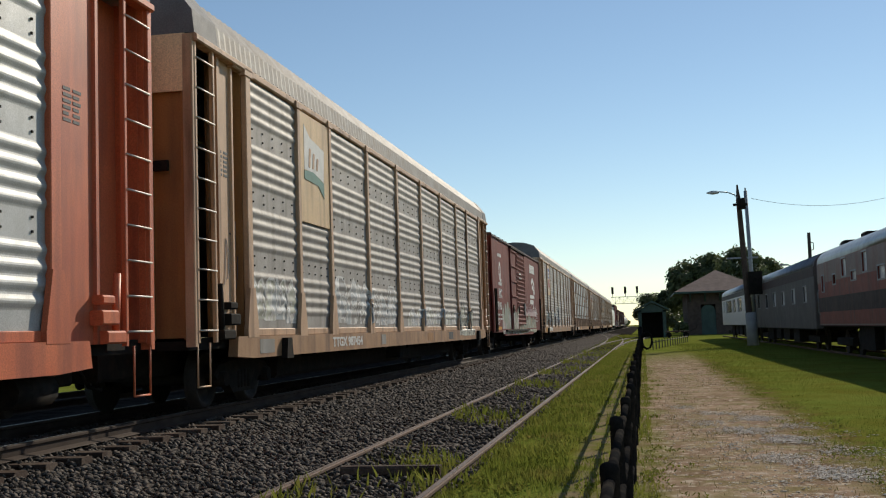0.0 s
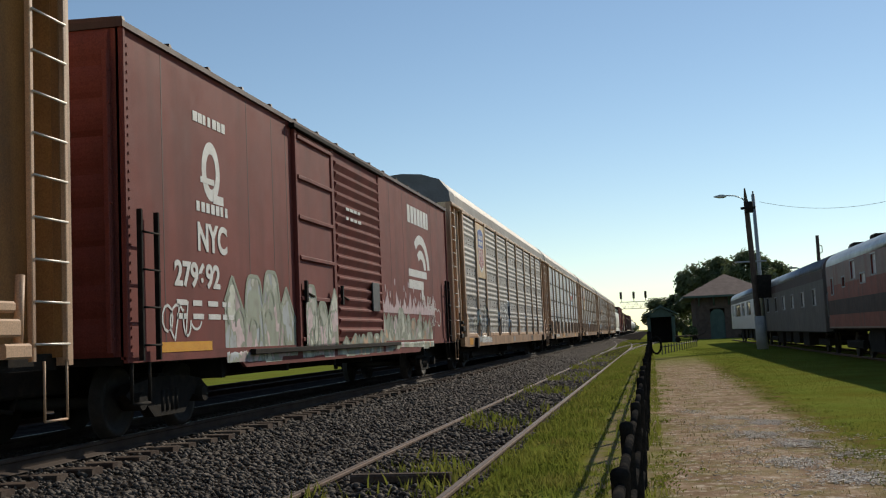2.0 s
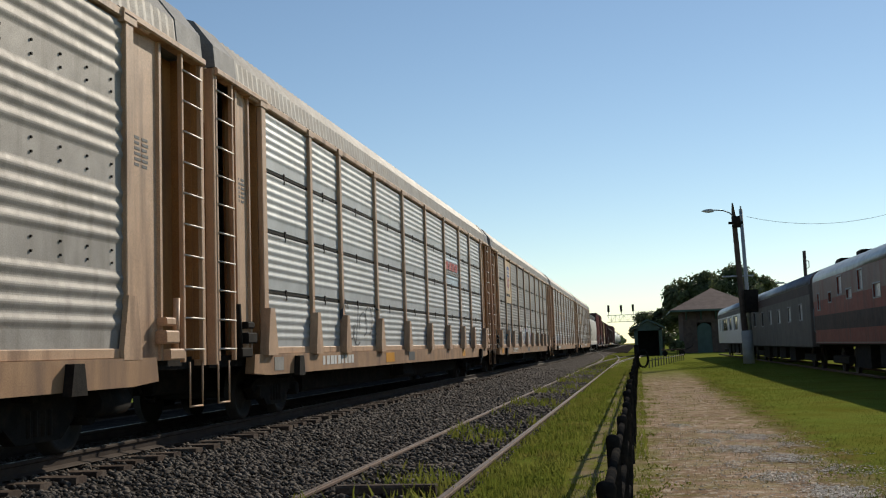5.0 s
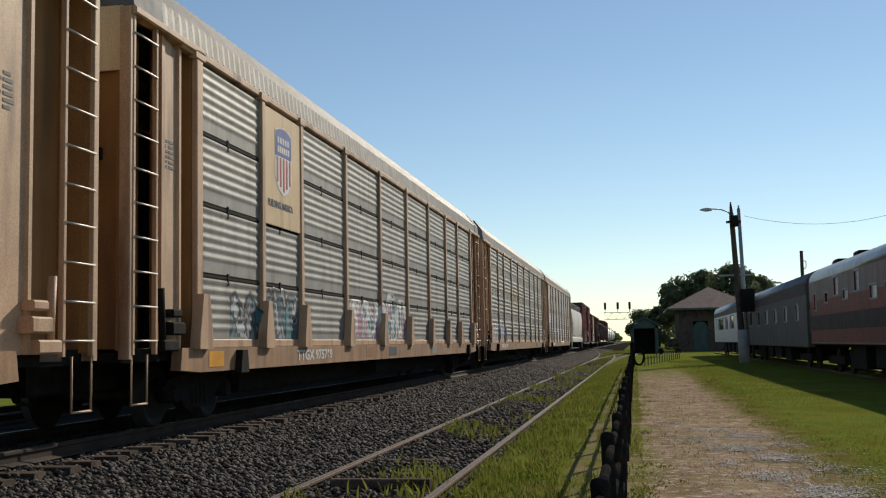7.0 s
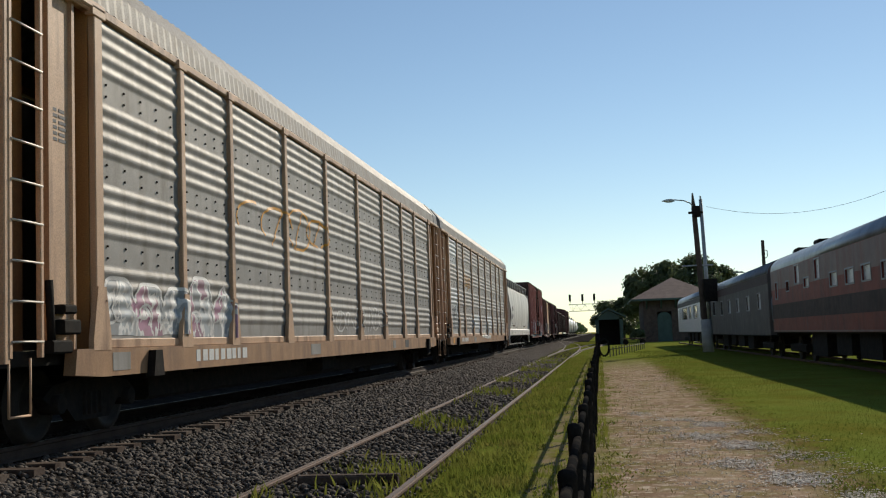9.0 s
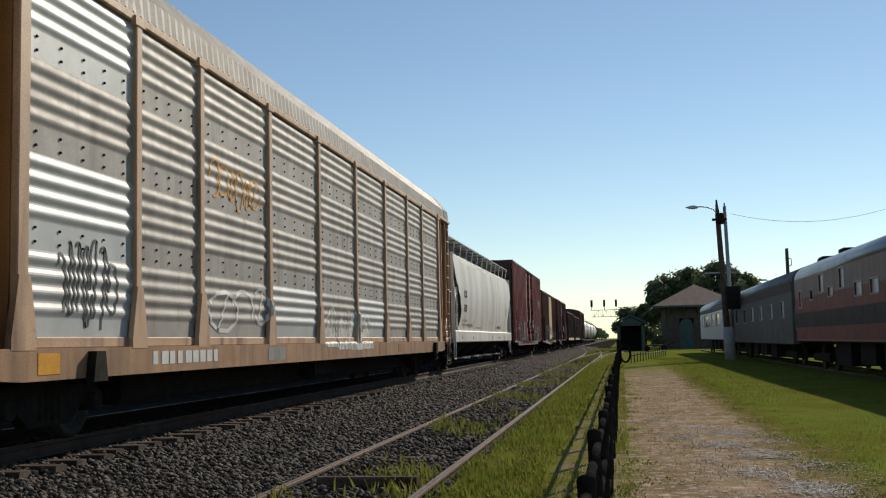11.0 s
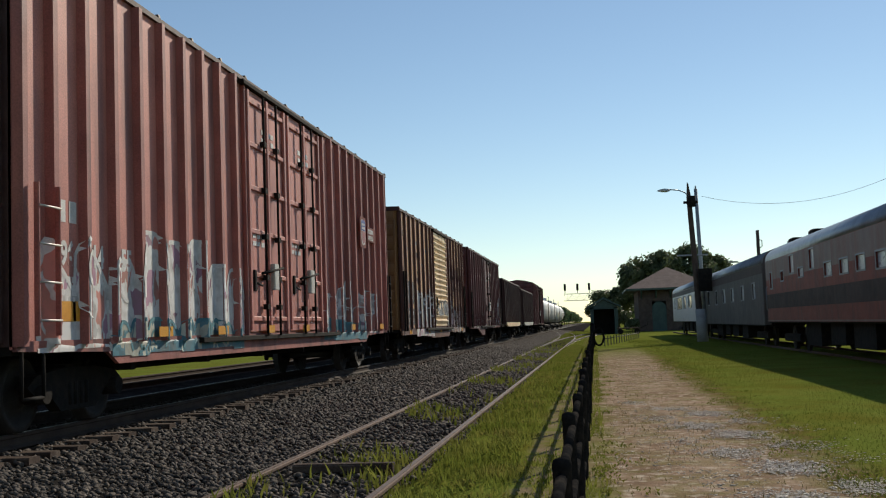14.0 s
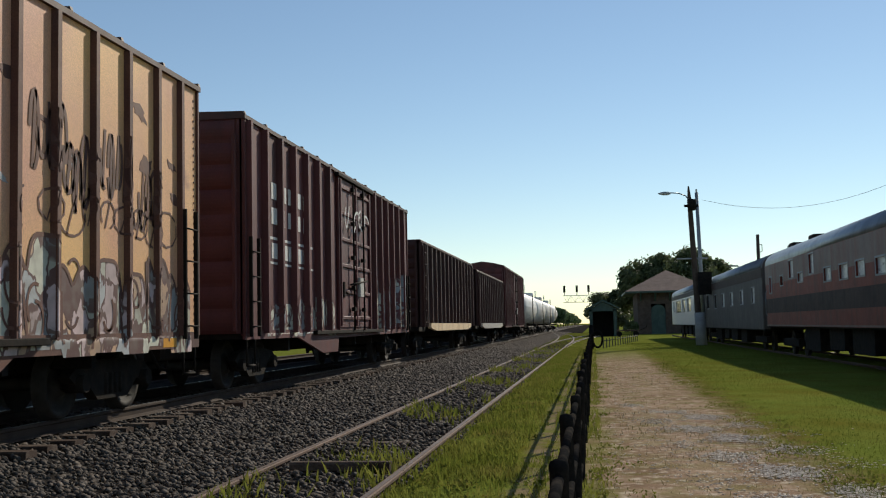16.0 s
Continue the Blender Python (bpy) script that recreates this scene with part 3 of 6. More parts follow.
def bars(parent, y0, y1, z, rows, h, gap, material, x, seed=1, words=3):
    """Small unreadable stencil lines as plain bars."""
    rng = random.Random(seed)
    s = Shape()
    for r in range(rows):
        y, zz = y0, z - r * (h + gap)
        cut = (y1 - y0) / words
        for _ in range(words):
            s.box(x, x + 0.004, y, y + cut * rng.uniform(0.55, 0.88), zz, zz + h)
            y += cut
    tagged(part("stencil_mark", s, material, parent), kind="stuff")


MESHES = {}


def shared(key, make):
    if key not in MESHES:
        MESHES[key] = make()
    return MESHES[key]


def add_truck(car, y):
    """A two-axle freight truck: side frames, springs, bolster, turning wheelsets."""
    def frame_mesh():
        s = Shape()
        for k in (-1, 1):
            x = k * 1.0
            ring = [(-1.15, 0.5), (-0.95, 0.62), (-0.45, 0.68), (0.45, 0.68), (0.95, 0.62), (1.15, 0.5), (0.95, 0.38), (0.7, 0.42), (0.42, 0.2), (-0.42, 0.2), (-0.7, 0.42), (-0.95, 0.38)]
            s.sweep(ring, 0, x - 0.07, x + 0.07)
            for dy in (-0.2, -0.07, 0.07, 0.2):
                s.rod((x + k * 0.03, dy, 0.26), (x + k * 0.03, dy, 0.52), 0.06, 8)
            for dy in (-0.89, 0.89):
                s.rod((x - 0.1, dy, 0.42), (x + k * 0.16, dy, 0.42), 0.11, 10)
        s.box(-1.0, 1.0, -0.2, 0.2, 0.45, 0.72, 0.04)
        return s.mesh("side_frame", BLACK)

    def wheel_mesh():
        s = Shape()
        n = 28
        for k in (-1, 1):
            x = k * 0.77
            prof = [(x - k * 0.07, 0.455), (x - k * 0.04, 0.42), (x + k * 0.07, 0.41), (x + k * 0.07, 0.34), (x + k * 0.01, 0.31), (x + k * 0.03, 0.16), (x + k * 0.09, 0.13), (x + k * 0.09, 0.0)]
            s.grid([[(px, r * math.cos(2 * math.pi * i / n), r * math.sin(2 * math.pi * i / n)) for i in range(n + 1)] for px, r in prof], True)
            s.grid([[(x - k * 0.07, r * math.cos(2 * math.pi * i / n), r * math.sin(2 * math.pi * i / n)) for i in range(n + 1)] for r in (0.455, 0.0)])
            for i in range(3):
                a = i * 2.094
                s.box(x + k * 0.09 - 0.01, x + k * 0.09 + 0.02, 0.07 * math.cos(a) - 0.015, 0.07 * math.cos(a) + 0.015, 0.07 * math.sin(a) - 0.015, 0.07 * math.sin(a) + 0.015)
        s.rod((-0.75, 0, 0), (0.75, 0, 0), 0.08, 10)
        return s.mesh("wheelset", WHEEL)
    tr = part("truck", shared("truck", frame_mesh), BLACK, car, "grimy cast steel truck", at=(0, y, 0))
    for d in (-0.89, 0.89):
        w = part("wheelset", shared("wheel", wheel_mesh), WHEEL, tr, at=(0, d, 0.42))
        WHEELSETS.append((w, d))


def add_couplers(car, L):
    for y, k in ((0, -1), (L, 1)):
        s = Shape().box(-0.12, 0.12, min(y, y + k * 0.62), max(y, y + k * 0.62), 0.72, 0.98, 0.03)
        s.box(-0.2, 0.2, min(y + k * 0.5, y + k * 0.72), max(y + k * 0.5, y + k * 0.72), 0.68, 1.02, 0.05)
        part("coupler", s, BLACK, car)
        h = Shape().pipe([(0.25, y + k * 0.1, 0.75), (0.28, y + k * 0.4, 0.45), (0.25, y + k * 0.75, 0.4), (0.18, y + k * 1.0, 0.62)], 0.028, 6)
        part("air_hose", h, BLACK, car)


def ladder(parent, y0, y1, x, z0, z1, n, stile=0.05, m_stile=TAN, m_rung=WIRE, name="ladder"):
    """Two stiles with thin rungs, standing out from the side."""
    s = Shape()
    for y in (y0, y1):
        s.box(x - 0.03, x + 0.03, y - stile / 2, y + stile / 2, z0, z1, 0.008)
    l = part(name, s, m_stile, parent)
    for i in range(n):
        z = z0 + (z1 - z0) * (i + 0.4) / n
        part("rung", Shape().rod((x + 0.035, y0, z), (x + 0.035, y1, z), 0.013, 5), m_rung, l)
    return l


# --- auto racks ---
BAYS = [2.5, 1.97, 2.93, 2.93, 2.93, 2.93, 2.77, 2.2, 2.8]
RACK_BOT, RACK_TOP = 1.03, 4.87


def wave(z, seams):
    """How far the side sheet stands out at height z: flat bands and runs of corrugations."""
    h = (RACK_TOP - RACK_BOT) / 4
    u = ((z - RACK_BOT) % h) / h
    if seams:
        if u < 0.025 or u > 0.975:
            return -0.03
        if u < 0.2:
            return 0.0
        return 0.013 * math.sin((u - 0.2) / 0.8 * math.pi * 6) ** 2
    if u < 0.3:
        return 0.0
    return 0.022 * math.sin((u - 0.3) / 0.7 * math.pi * 4) ** 2


def auto_rack(s0, s1, p0, p1, label, trim, sheet, end, seams=False, roof=ROOF, bright=(), accents=None, pale=None, number=None, post_m=None):
    """A covered auto rack car between the coupling points s0 and s1 of the train."""
    L = s1 - s0
    car = thing("auto_rack_car", label, "railroad car", "freight train cars")
    CARS.append((car, s0))
    post_m = post_m or trim
    p0, p1 = p0 - s0, p1 - s0                     # the run of side panels
    e0, e1 = p0 - 1.85, p1 + 2.15                 # end walls
    a0, a1 = p0 - 0.35, p1 + 0.35                 # side sill
    k = (p1 - p0) / sum(BAYS)
    ys = [p0]
    for b in BAYS:
        ys.append(ys[-1] + b * k)
    # underframe
    u = Shape().box(-0.45, 0.45, 0.3, L - 0.3, 0.5, 0.95, 0.03).box(-1.3, 1.3, e0, e1, 0.86, 1.02).box(-1.2, 0.9, 5.6, L - 5.6, 0.3, 0.87, 0.05)
    for i in range(9):
        y = a0 + 2 + i * (a1 - a0 - 4) / 8
        u.box(-1.3, 1.3, y - 0.05, y + 0.05, 0.62, 0.92)
    part("underframe", u, BLACK, car, "grimy black underframe")
    # side sills, tapered at the ends
    ring = [(a0 - 0.25, 1.02), (a0 - 0.3, 0.74), (a0 + 0.35, 0.7), (a1 - 0.35, 0.7), (a1 + 0.3, 0.74), (a1 + 0.25, 1.02)]
    for x0, x1 in ((1.36, 1.5), (-1.5, -1.36)):
        part("side_sill", Shape().sweep(ring, 0, x0, x1), YELLOW if trim is TAN else trim, car)
    rng = random.Random(int(s0))
    for i in range(4):
        y = a0 + (0.6 if i == 0 else 6.0 + rng.uniform(0, 15))
        part("sill_patch", Shape().box(1.5, 1.505, y, y + rng.uniform(0.4, 0.9), 0.76, 0.97), rng.choice((DARKP, ORANGEP, GALV_DULL, ENDTAN)), car, "patched stencil panel on the sill")
    if number:
        lettering("car_number", number, 0.23, WHITEP, car, 1.501, a0 + 4.4, 0.79, 1.55)
    else:
        bars(car, a0 + 3.2, a0 + 5.4, 0.8, 1, 0.16, 0.02, WHITEP if trim is not REDRACK else DARKP, 1.501, int(s0), 9)
    # dark wedges on the sill: shadows modelled as proud black trapezoids
    for y in (a0 + 1.7, a1 - 1.7):
        part("jacking_pad", Shape().sweep([(y - 0.16, 0.66), (y + 0.16, 0.66), (y + 0.1, 0.98), (y - 0.1, 0.98)], 0, 1.5, 1.6), BLACK, car)
    # side sheets
    for i in range(9):
        w = ys[i + 1] - ys[i]
        for q in range(4):
            h = (RACK_TOP - RACK_BOT) / 4
            z0 = RACK_BOT + q * h

            def sheet_mesh(w=w):
                s = Shape()
                n = 46
                zs = [h * j / n for j in range(n + 1)]
                s.grid([[(wave(RACK_BOT + min(max(z, 1e-4), h - 1e-4), seams), y, z) for y in (0.02, 0.05, w - 0.05, w - 0.02)] for z in zs])
                return s
            m = GALV_NEW if (i, q) in bright else PALEPANEL if (i, q) == pale else sheet
            me = shared(("sheet", round(w, 3), seams, m.name), lambda: sheet_mesh().mesh("side_panel", m))
            part("side_panel", me, m, car, at=(1.42, ys[i], z0))
    # rivet rows and latches
    rv = Shape()
    h = (RACK_TOP - RACK_BOT) / 4
    for i in range(9):
        for q in range(1, 4):
            z = RACK_BOT + q * h + (0.15 if not seams else -0.02)
            w = ys[i + 1] - ys[i]
            cols = [w * (0.12 + 0.19 * j) for j in range(5)] if not seams else [w * 0.45]
            for c in cols:
                for dz in ((-0.07, 0.07) if not seams else (0,)):
                    r = 0.012 if not seams else 0.028
                    rv.box(1.42, 1.436, ys[i] + c - r, ys[i] + c + r, z + dz - r * (1 if not seams else 3), z + dz + r * (1 if not seams else 3))
    if seams:
        for i in range(9):
            for q in range(1, 4):
                z = RACK_BOT + q * h
                part("panel_seam", Shape().box(1.405, 1.426, ys[i] + 0.03, ys[i + 1] - 0.03, z - 0.018, z + 0.018), BLACK, car)
    tagged(part("rivet_line", rv, BLACK, car), kind="stuff")
    far = Shape().box(-1.46, -1.4, a0, a1, RACK_BOT, RACK_TOP)
    part("far_side", far, sheet, car)
    # posts with flared feet
    for i, y in enumerate(ys):
        b = 0.075 if 0 < i < 9 else 0.1
        s = Shape().box(1.4, 1.485, y - b, y + b, RACK_BOT - 0.02, RACK_TOP + 0.02, 0.012)
        s.sweep([(y - b, 1.72), (y + b, 1.72), (y + b + 0.12, 1.12), (y + b + 0.12, 1.0), (y - b - 0.12, 1.0), (y - b - 0.12, 1.12)], 0, 1.44, 1.505 if not seams else 1.58)
        s.box(1.4, 1.5, y - b - 0.06, y + b + 0.06, RACK_TOP - 0.02, RACK_TOP + 0.1, 0.01)
        part("post", s, post_m, car)
    part("top_chord", Shape().box(1.34, 1.47, a0 - 0.2, a1 + 0.2, RACK_TOP + 0.02, RACK_TOP + 0.14, 0.02).box(-1.47, -1.34, a0 - 0.2, a1 + 0.2, RACK_TOP + 0.02, RACK_TOP + 0.14), post_m, car)
    part("bottom_chord", Shape().box(1.36, 1.45, ys[0], ys[-1], RACK_BOT - 0.012, RACK_BOT + 0.1, 0.01), trim, car)
    # roof: finely ribbed sheet
    half = [(1.44, 5.0), (1.41, 5.31), (1.13, 5.68), (0.6, 5.86), (0.0, 5.91)]
    prof = half + [(-x, z) for x, z in reversed(half[:-1])]
    rows = []
    n = 250
    for i in range(n + 1):
        y = e0 + 0.75 + (e1 - e0 - 1.5) * i / n
        d = 0.02 if i % 2 else 0.0
        rows.append([(x * (1 + d * 0.5), y, z + d) for x, z in prof])
    part("roof", Shape().grid(rows), roof, car, "finely ribbed weathered roof")
    cap = [(x * 1.01, z + 0.035) for x, z in prof]
    for y0, y1 in ((e0 - 0.02, e0 + 0.78), (e1 - 0.78, e1 + 0.02)):
        part("roof_end_cap", Shape().sweep(cap, 1, y0, y1), ROOFGREY, car)
    # ends: folding doors, corner posts, ladders
    for y, k in ((e0, 1), (e1, -1)):
        s = Shape()
        for x in (-1.28, -0.84, -0.42, 0, 0.42, 0.84, 1.28):
            part("door_stiffener", Shape().box(x - 0.02, x + 0.02, y - k * 0.03 - 0.02, y - k * 0.03 + 0.02, 1.0, 4.24), end, car)
        s.box(-1.32, 1.32, min(y, y + k * 0.08), max(y, y + k * 0.08), 0.98, 5.0)
        part("end_door", s, end, car, "folding end doors in brown paint")
        part("door_latch", Shape().box(0.5, 1.1, y - k * 0.1 - 0.03, y - k * 0.1 + 0.03, 3.2, 3.34, 0.01), BLACK, car)
        # side plates between the end and the first post
        ya, yb = sorted(((p0 if k > 0 else p1) - k * 1.0, (p0 if k > 0 else p1) - k * (0.42 if k > 0 else 0.08)))
        yr = sorted((y + k * 0.05, (p0 if k > 0 else p1) - k * 0.9))
        part("recess_wall", Shape().box(0.98, 1.04, *yr, 0.98, 4.98), end, car)
        if k > 0:
            part("inner_jamb", Shape().box(0.98, 1.02, p0 - 0.45, p0 - 0.02, 0.98, 4.98).box(1.0, 1.4, p0 - 0.12, p0 - 0.09, 0.98, 4.98), end, car)
        part("end_header", Shape().box(-1.34, 1.34, y - k * 0.06 - 0.012, y - k * 0.06 + 0.012, 4.25, 5.02), CREAM if trim is TAN else trim, car)
        part("end_side_plate", Shape().sweep([(1.3, ya), (1.4, ya), (1.4, ya + 0.09), (1.36, ya + 0.1), (1.36, yb - 0.07), (1.4, yb - 0.06), (1.4, yb), (1.3, yb)], 2, 0.98, 4.98), trim, car)
        bars(car, (ya + yb) / 2 - 0.2, (ya + yb) / 2 + 0.2, 3.6, 6, 0.035, 0.03, DARKP, 1.361, int(s0) + k, 2)
        yl = y + k * 0.02
        part("corner_bulkhead", Shape().box(1.02, 1.4, *sorted((y + k * 0.02, y + k * 0.07)), 0.98, 4.98), end, car)
        lad = ladder(car, min(yl, yl + k * 0.6), max(yl, yl + k * 0.6), 1.42, 0.95, 4.95, 10, 0.06, trim)
        part("outer_stile", Shape().box(1.3, 1.44, yl - k * 0.05 - 0.05, yl - k * 0.05 + 0.05, 0.9, 5.0, 0.012), trim, lad)
        yq = sorted((yl - k * 0.06, (a0 if k > 0 else a1) + k * 0.5))
        part("ladder_bracket", Shape().box(1.32, 1.5, yq[0], yq[1], 4.92, 5.02, 0.02), trim, car)
        st = Shape().pipe([(1.42, yl, 0.95), (1.42, yl, 0.38), (1.42, yl + k * 0.4, 0.38), (1.42, yl + k * 0.4, 0.95)], 0.013, 6)
        part("stirrup_step", st, trim, car)
        hw = Shape().box(1.36, 1.5, *sorted((y + k * 0.75, y + k * 1.15)), 0.98, 1.12, 0.02).box(1.36, 1.52, *sorted((y + k * 0.95, y + k * 1.3)), 1.18, 1.34, 0.02)
        hw.box(1.36, 1.5, *sorted((y + k * 1.0, y + k * 1.25)), 1.4, 1.5, 0.02).rod((1.42, y + k * 0.85, 1.05), (1.42, y + k * 0.8, 1.75), 0.045, 8)
        part("handbrake_gear" if k < 0 else "door_gear", hw, trim if k < 0 else BLACK, car)
    part("brake_cylinder", Shape().rod((1.2, e1 - 2.6, 0.55), (1.2, e1 - 1.9, 0.55), 0.16, 10), BLACK, car)
    part("air_reservoir", Shape().box(0.6, 1.25, a0 + 11, a0 + 12.2, 0.4, 0.75, 0.03), BLACK, car)
    add_truck(car, 3.6)
    add_truck(car, L - 3.6)
    add_couplers(car, L)

    def skin(y, z):
        zz = min(max(z, RACK_BOT + 0.002), RACK_TOP - 0.002)
        if z < RACK_BOT:
            return 1.5
        near = min(abs(y - p) for p in ys)
        return max(1.42 + wave(zz, seams), 1.485 if near < 0.085 else 0) + (0.04 if near < 0.15 and z < 1.65 else 0)
    if accents:
        accents(car, ys, skin, a0, a1)
    return car


def emblem_plate(car, ys, i, z0, z1, material):
    part("emblem_plate", Shape().box(1.44, 1.464, ys[i] + 0.06, ys[i + 1] - 0.06, z0, z1, 0.004), material, car)


def polygon(parent, name, pts, x, material, label=""):
    s = Shape().sweep(pts, 0, x, x + 0.004)
    return part(name, s, material, parent, label)


def shield(car, y, z, w, h, x):
    """A plain two-tone shield in the emblem's colours, without lettering."""
    out = [(y - w / 2, z + h * 0.42), (y - w * 0.3, z + h * 0.46), (y - w * 0.16, z + h * 0.44), (y, z + h * 0.5), (y + w * 0.16, z + h * 0.44), (y + w * 0.3, z + h * 0.46), (y + w / 2, z + h * 0.42),
           (y + w * 0.48, z), (y + w * 0.5, z - h * 0.25), (y + w * 0.3, z - h * 0.42), (y, z - h * 0.5), (y - w * 0.3, z - h * 0.42), (y - w * 0.5, z - h * 0.25), (y - w * 0.48, z)]
    polygon(car, "emblem", out, x, WHITEP, "red white and blue striped shield emblem")
    top = [(y - w * 0.46, z + h * 0.4), (y - w * 0.28, z + h * 0.44), (y, z + h * 0.47), (y + w * 0.28, z + h * 0.44), (y + w * 0.46, z + h * 0.4), (y + w * 0.46, z + h * 0.06), (y - w * 0.46, z + h * 0.06)]
    polygon(car, "emblem_field", top, x + 0.005, BLUEP)
    for r in range(2):
        s = Shape()
        for c in range(5 + r):
            yy = y - w * 0.36 + c * w * 0.72 / (5 + r)
            s.box(x + 0.009, x + 0.012, yy, yy + w * 0.09, z + h * (0.24 - r * 0.13), z + h * (0.33 - r * 0.13))
        tagged(part("emblem_bars", s, WHITEP, car), kind="stuff")
    for c in range(5):
        yy = y - w * 0.4 + c * w * 0.185
        polygon(car, "emblem_stripe", [(yy, z + h * 0.04), (yy + w * 0.08, z + h * 0.04), (yy + w * 0.08, z - h * (0.44 - 0.12 * abs(c - 2) / 2)), (yy, z - h * (0.44 - 0.12 * abs(c - 2) / 2))], x + 0.005, REDP)


def rack1_marks(car, ys, skin, a0, a1):
    scrawl(car, 9, ys[0] - 0.8, ys[0] - 0.25, 1.6, 2.6, lambda y, z: 1.362, BLACKG, 3, 0.03)
    emblem_plate(car, ys, 1, 2.95, RACK_TOP - 0.02, PLATE)
    y, x = (ys[1] + ys[2]) / 2, 1.465
    polygon(car, "emblem", [(y - 0.62, 4.65), (y - 0.3, 4.47), (y + 0.55, 4.35), (y + 0.5, 3.77), (y - 0.1, 3.87), (y - 0.62, 3.87)], x, WHITEP, "white sprayed emblem over a green field")
    polygon(car, "emblem_field", [(y - 0.64, 3.85), (y - 0.1, 3.87), (y + 0.5, 3.75), (y + 0.52, 3.47), (y + 0.15, 3.67), (y - 0.64, 3.70)], x + 0.005, GREENP)
    for i in range(3):
        polygon(car, "emblem_bar", [(y - 0.4 + i * 0.22, 3.93), (y - 0.3 + i * 0.22, 3.93), (y - 0.24 + i * 0.22, 4.27 - i * 0.06), (y - 0.34 + i * 0.22, 4.27 - i * 0.06)], x + 0.005, TAN)
    graffiti(car, 5, ys[0] + 0.2, ys[0] + 2.2, 1.2, 1.95, skin, [GREYG, PALEG], WHITEP, 4)
    graffiti(car, 6, ys[2] + 0.2, ys[4] - 0.3, 1.15, 2.15, skin, [GREYG, GALV_DULL], WHITEP, 6)
    graffiti(car, 7, ys[4] + 1.0, ys[7], 1.15, 1.7, skin, [PALEG, GREYG], WHITEP, 7)
    graffiti(car, 8, ys[7] - 0.15, ys[8] + 0.9, 0.78, 1.9, skin, [PALEG], BLACKG, 4, width=0.035)


def rackA_marks(car, ys, skin, a0, a1):
    emblem_plate(car, ys, 1, 3.0, RACK_TOP - 0.02, PLATE)
    shield(car, (ys[1] + ys[2]) / 2, 3.95, 1.15, 1.55, 1.465)
    scrawl(car, 11, ys[0] + 0.1, ys[0] + 2.3, 1.9, 2.35, skin, BLACKG, 5)
    graffiti(car, 12, ys[0] + 0.25, ys[0] + 2.2, 1.15, 1.75, skin, [GREYG, PALEG], BLACKG, 4)
    graffiti(car, 13, ys[1] - 0.3, ys[2], 0.8, 2.2, skin, [PALEG, GREYG], BLACKG, 3)
    graffiti(car, 14, ys[3] - 0.15, ys[4] + 0.1, 1.05, 2.4, skin, [BLACKG, DARKP], WHITEP, 4, width=0.06)
    scrawl(car, 15, ys[2] + 0.3, ys[3] - 0.2, 1.2, 2.0, skin, PALEG, 5)
    scrawl(car, 16, ys[4] + 0.4, ys[6] + 1.0, 1.15, 2.0, skin, WHITEP, 9)
    for j, (z0, z1, m) in enumerate(((4.2, 4.8, BLACKG), (3.6, 4.2, BLACKG), (2.9, 3.3, BLACKG), (2.4, 2.85, BLACKG), (1.9, 2.2, WHITEP), (1.3, 1.8, WHITEP))):
        scrawl(car, 18 + j, ys[0] - 0.85, ys[0] - 0.2, z0, z1, lambda y, z: 1.362, m, 3, 0.04)
    scrawl(car, 17, ys[6] + 1.0, ys[8], 1.15, 2.0, skin, WHITEP, 6)


def rackB_marks(car, ys, skin, a0, a1):
    i = 6
    y0, w = ys[i] + 0.25, ys[i + 1] - ys[i] - 0.5
    for c in range(4):
        y = y0 + c * w / 4
        polygon(car, "emblem", [(y, 3.42), (y + w * 0.19, 3.42), (y + w * 0.23, 3.68), (y + w * 0.04, 3.68)], 1.442, REDP, "slanted red emblem blocks")
    for z in (3.34, 3.28):
        polygon(car, "emblem_stripe", [(ys[i] + 0.1, z), (ys[i + 1] - 0.1, z), (ys[i + 1] - 0.1, z + 0.05), (ys[i] + 0.1, z + 0.05)], 1.442, GALV_DULL)
    scrawl(car, 23, ys[2], ys[3], 1.2, 2.0, skin, BLACKG, 6)


def rackC_marks(car, ys, skin, a0, a1):
    emblem_plate(car, ys, 1, 2.95, RACK_TOP - 0.05, PLATE)
    shield(car, (ys[1] + ys[2]) / 2, 4.05, 0.85, 1.15, 1.465)
    lettering("slogan_text", "BUILDING AMERICA", 0.15, DARKP, car, 1.465, ys[1] + 0.22, 3.25, 0.92)
    graffiti(car, 31, ys[0] + 1.2, ys[2] - 0.2, 1.1, 2.1, skin, [GREYG, TEALG], BLACKG, 5)
    graffiti(car, 32, ys[3] + 0.2, ys[5] - 0.15, 1.08, 2.25, skin, [PINKG, TEALG, PINKG], WHITEP, 5)


def rackD_marks(car, ys, skin, a0, a1):
    graffiti(car, 41, ys[0] + 0.1, ys[2], 1.1, 2.0, skin, [PINKG, GREYG], WHITEP, 5)
    scrawl(car, 42, ys[2] + 0.5, ys[4], 2.7, 3.6, skin, ORANGEP, 4, 0.05)
    scrawl(car, 43, ys[4], ys[6], 1.2, 1.8, skin, WHITEP, 8)


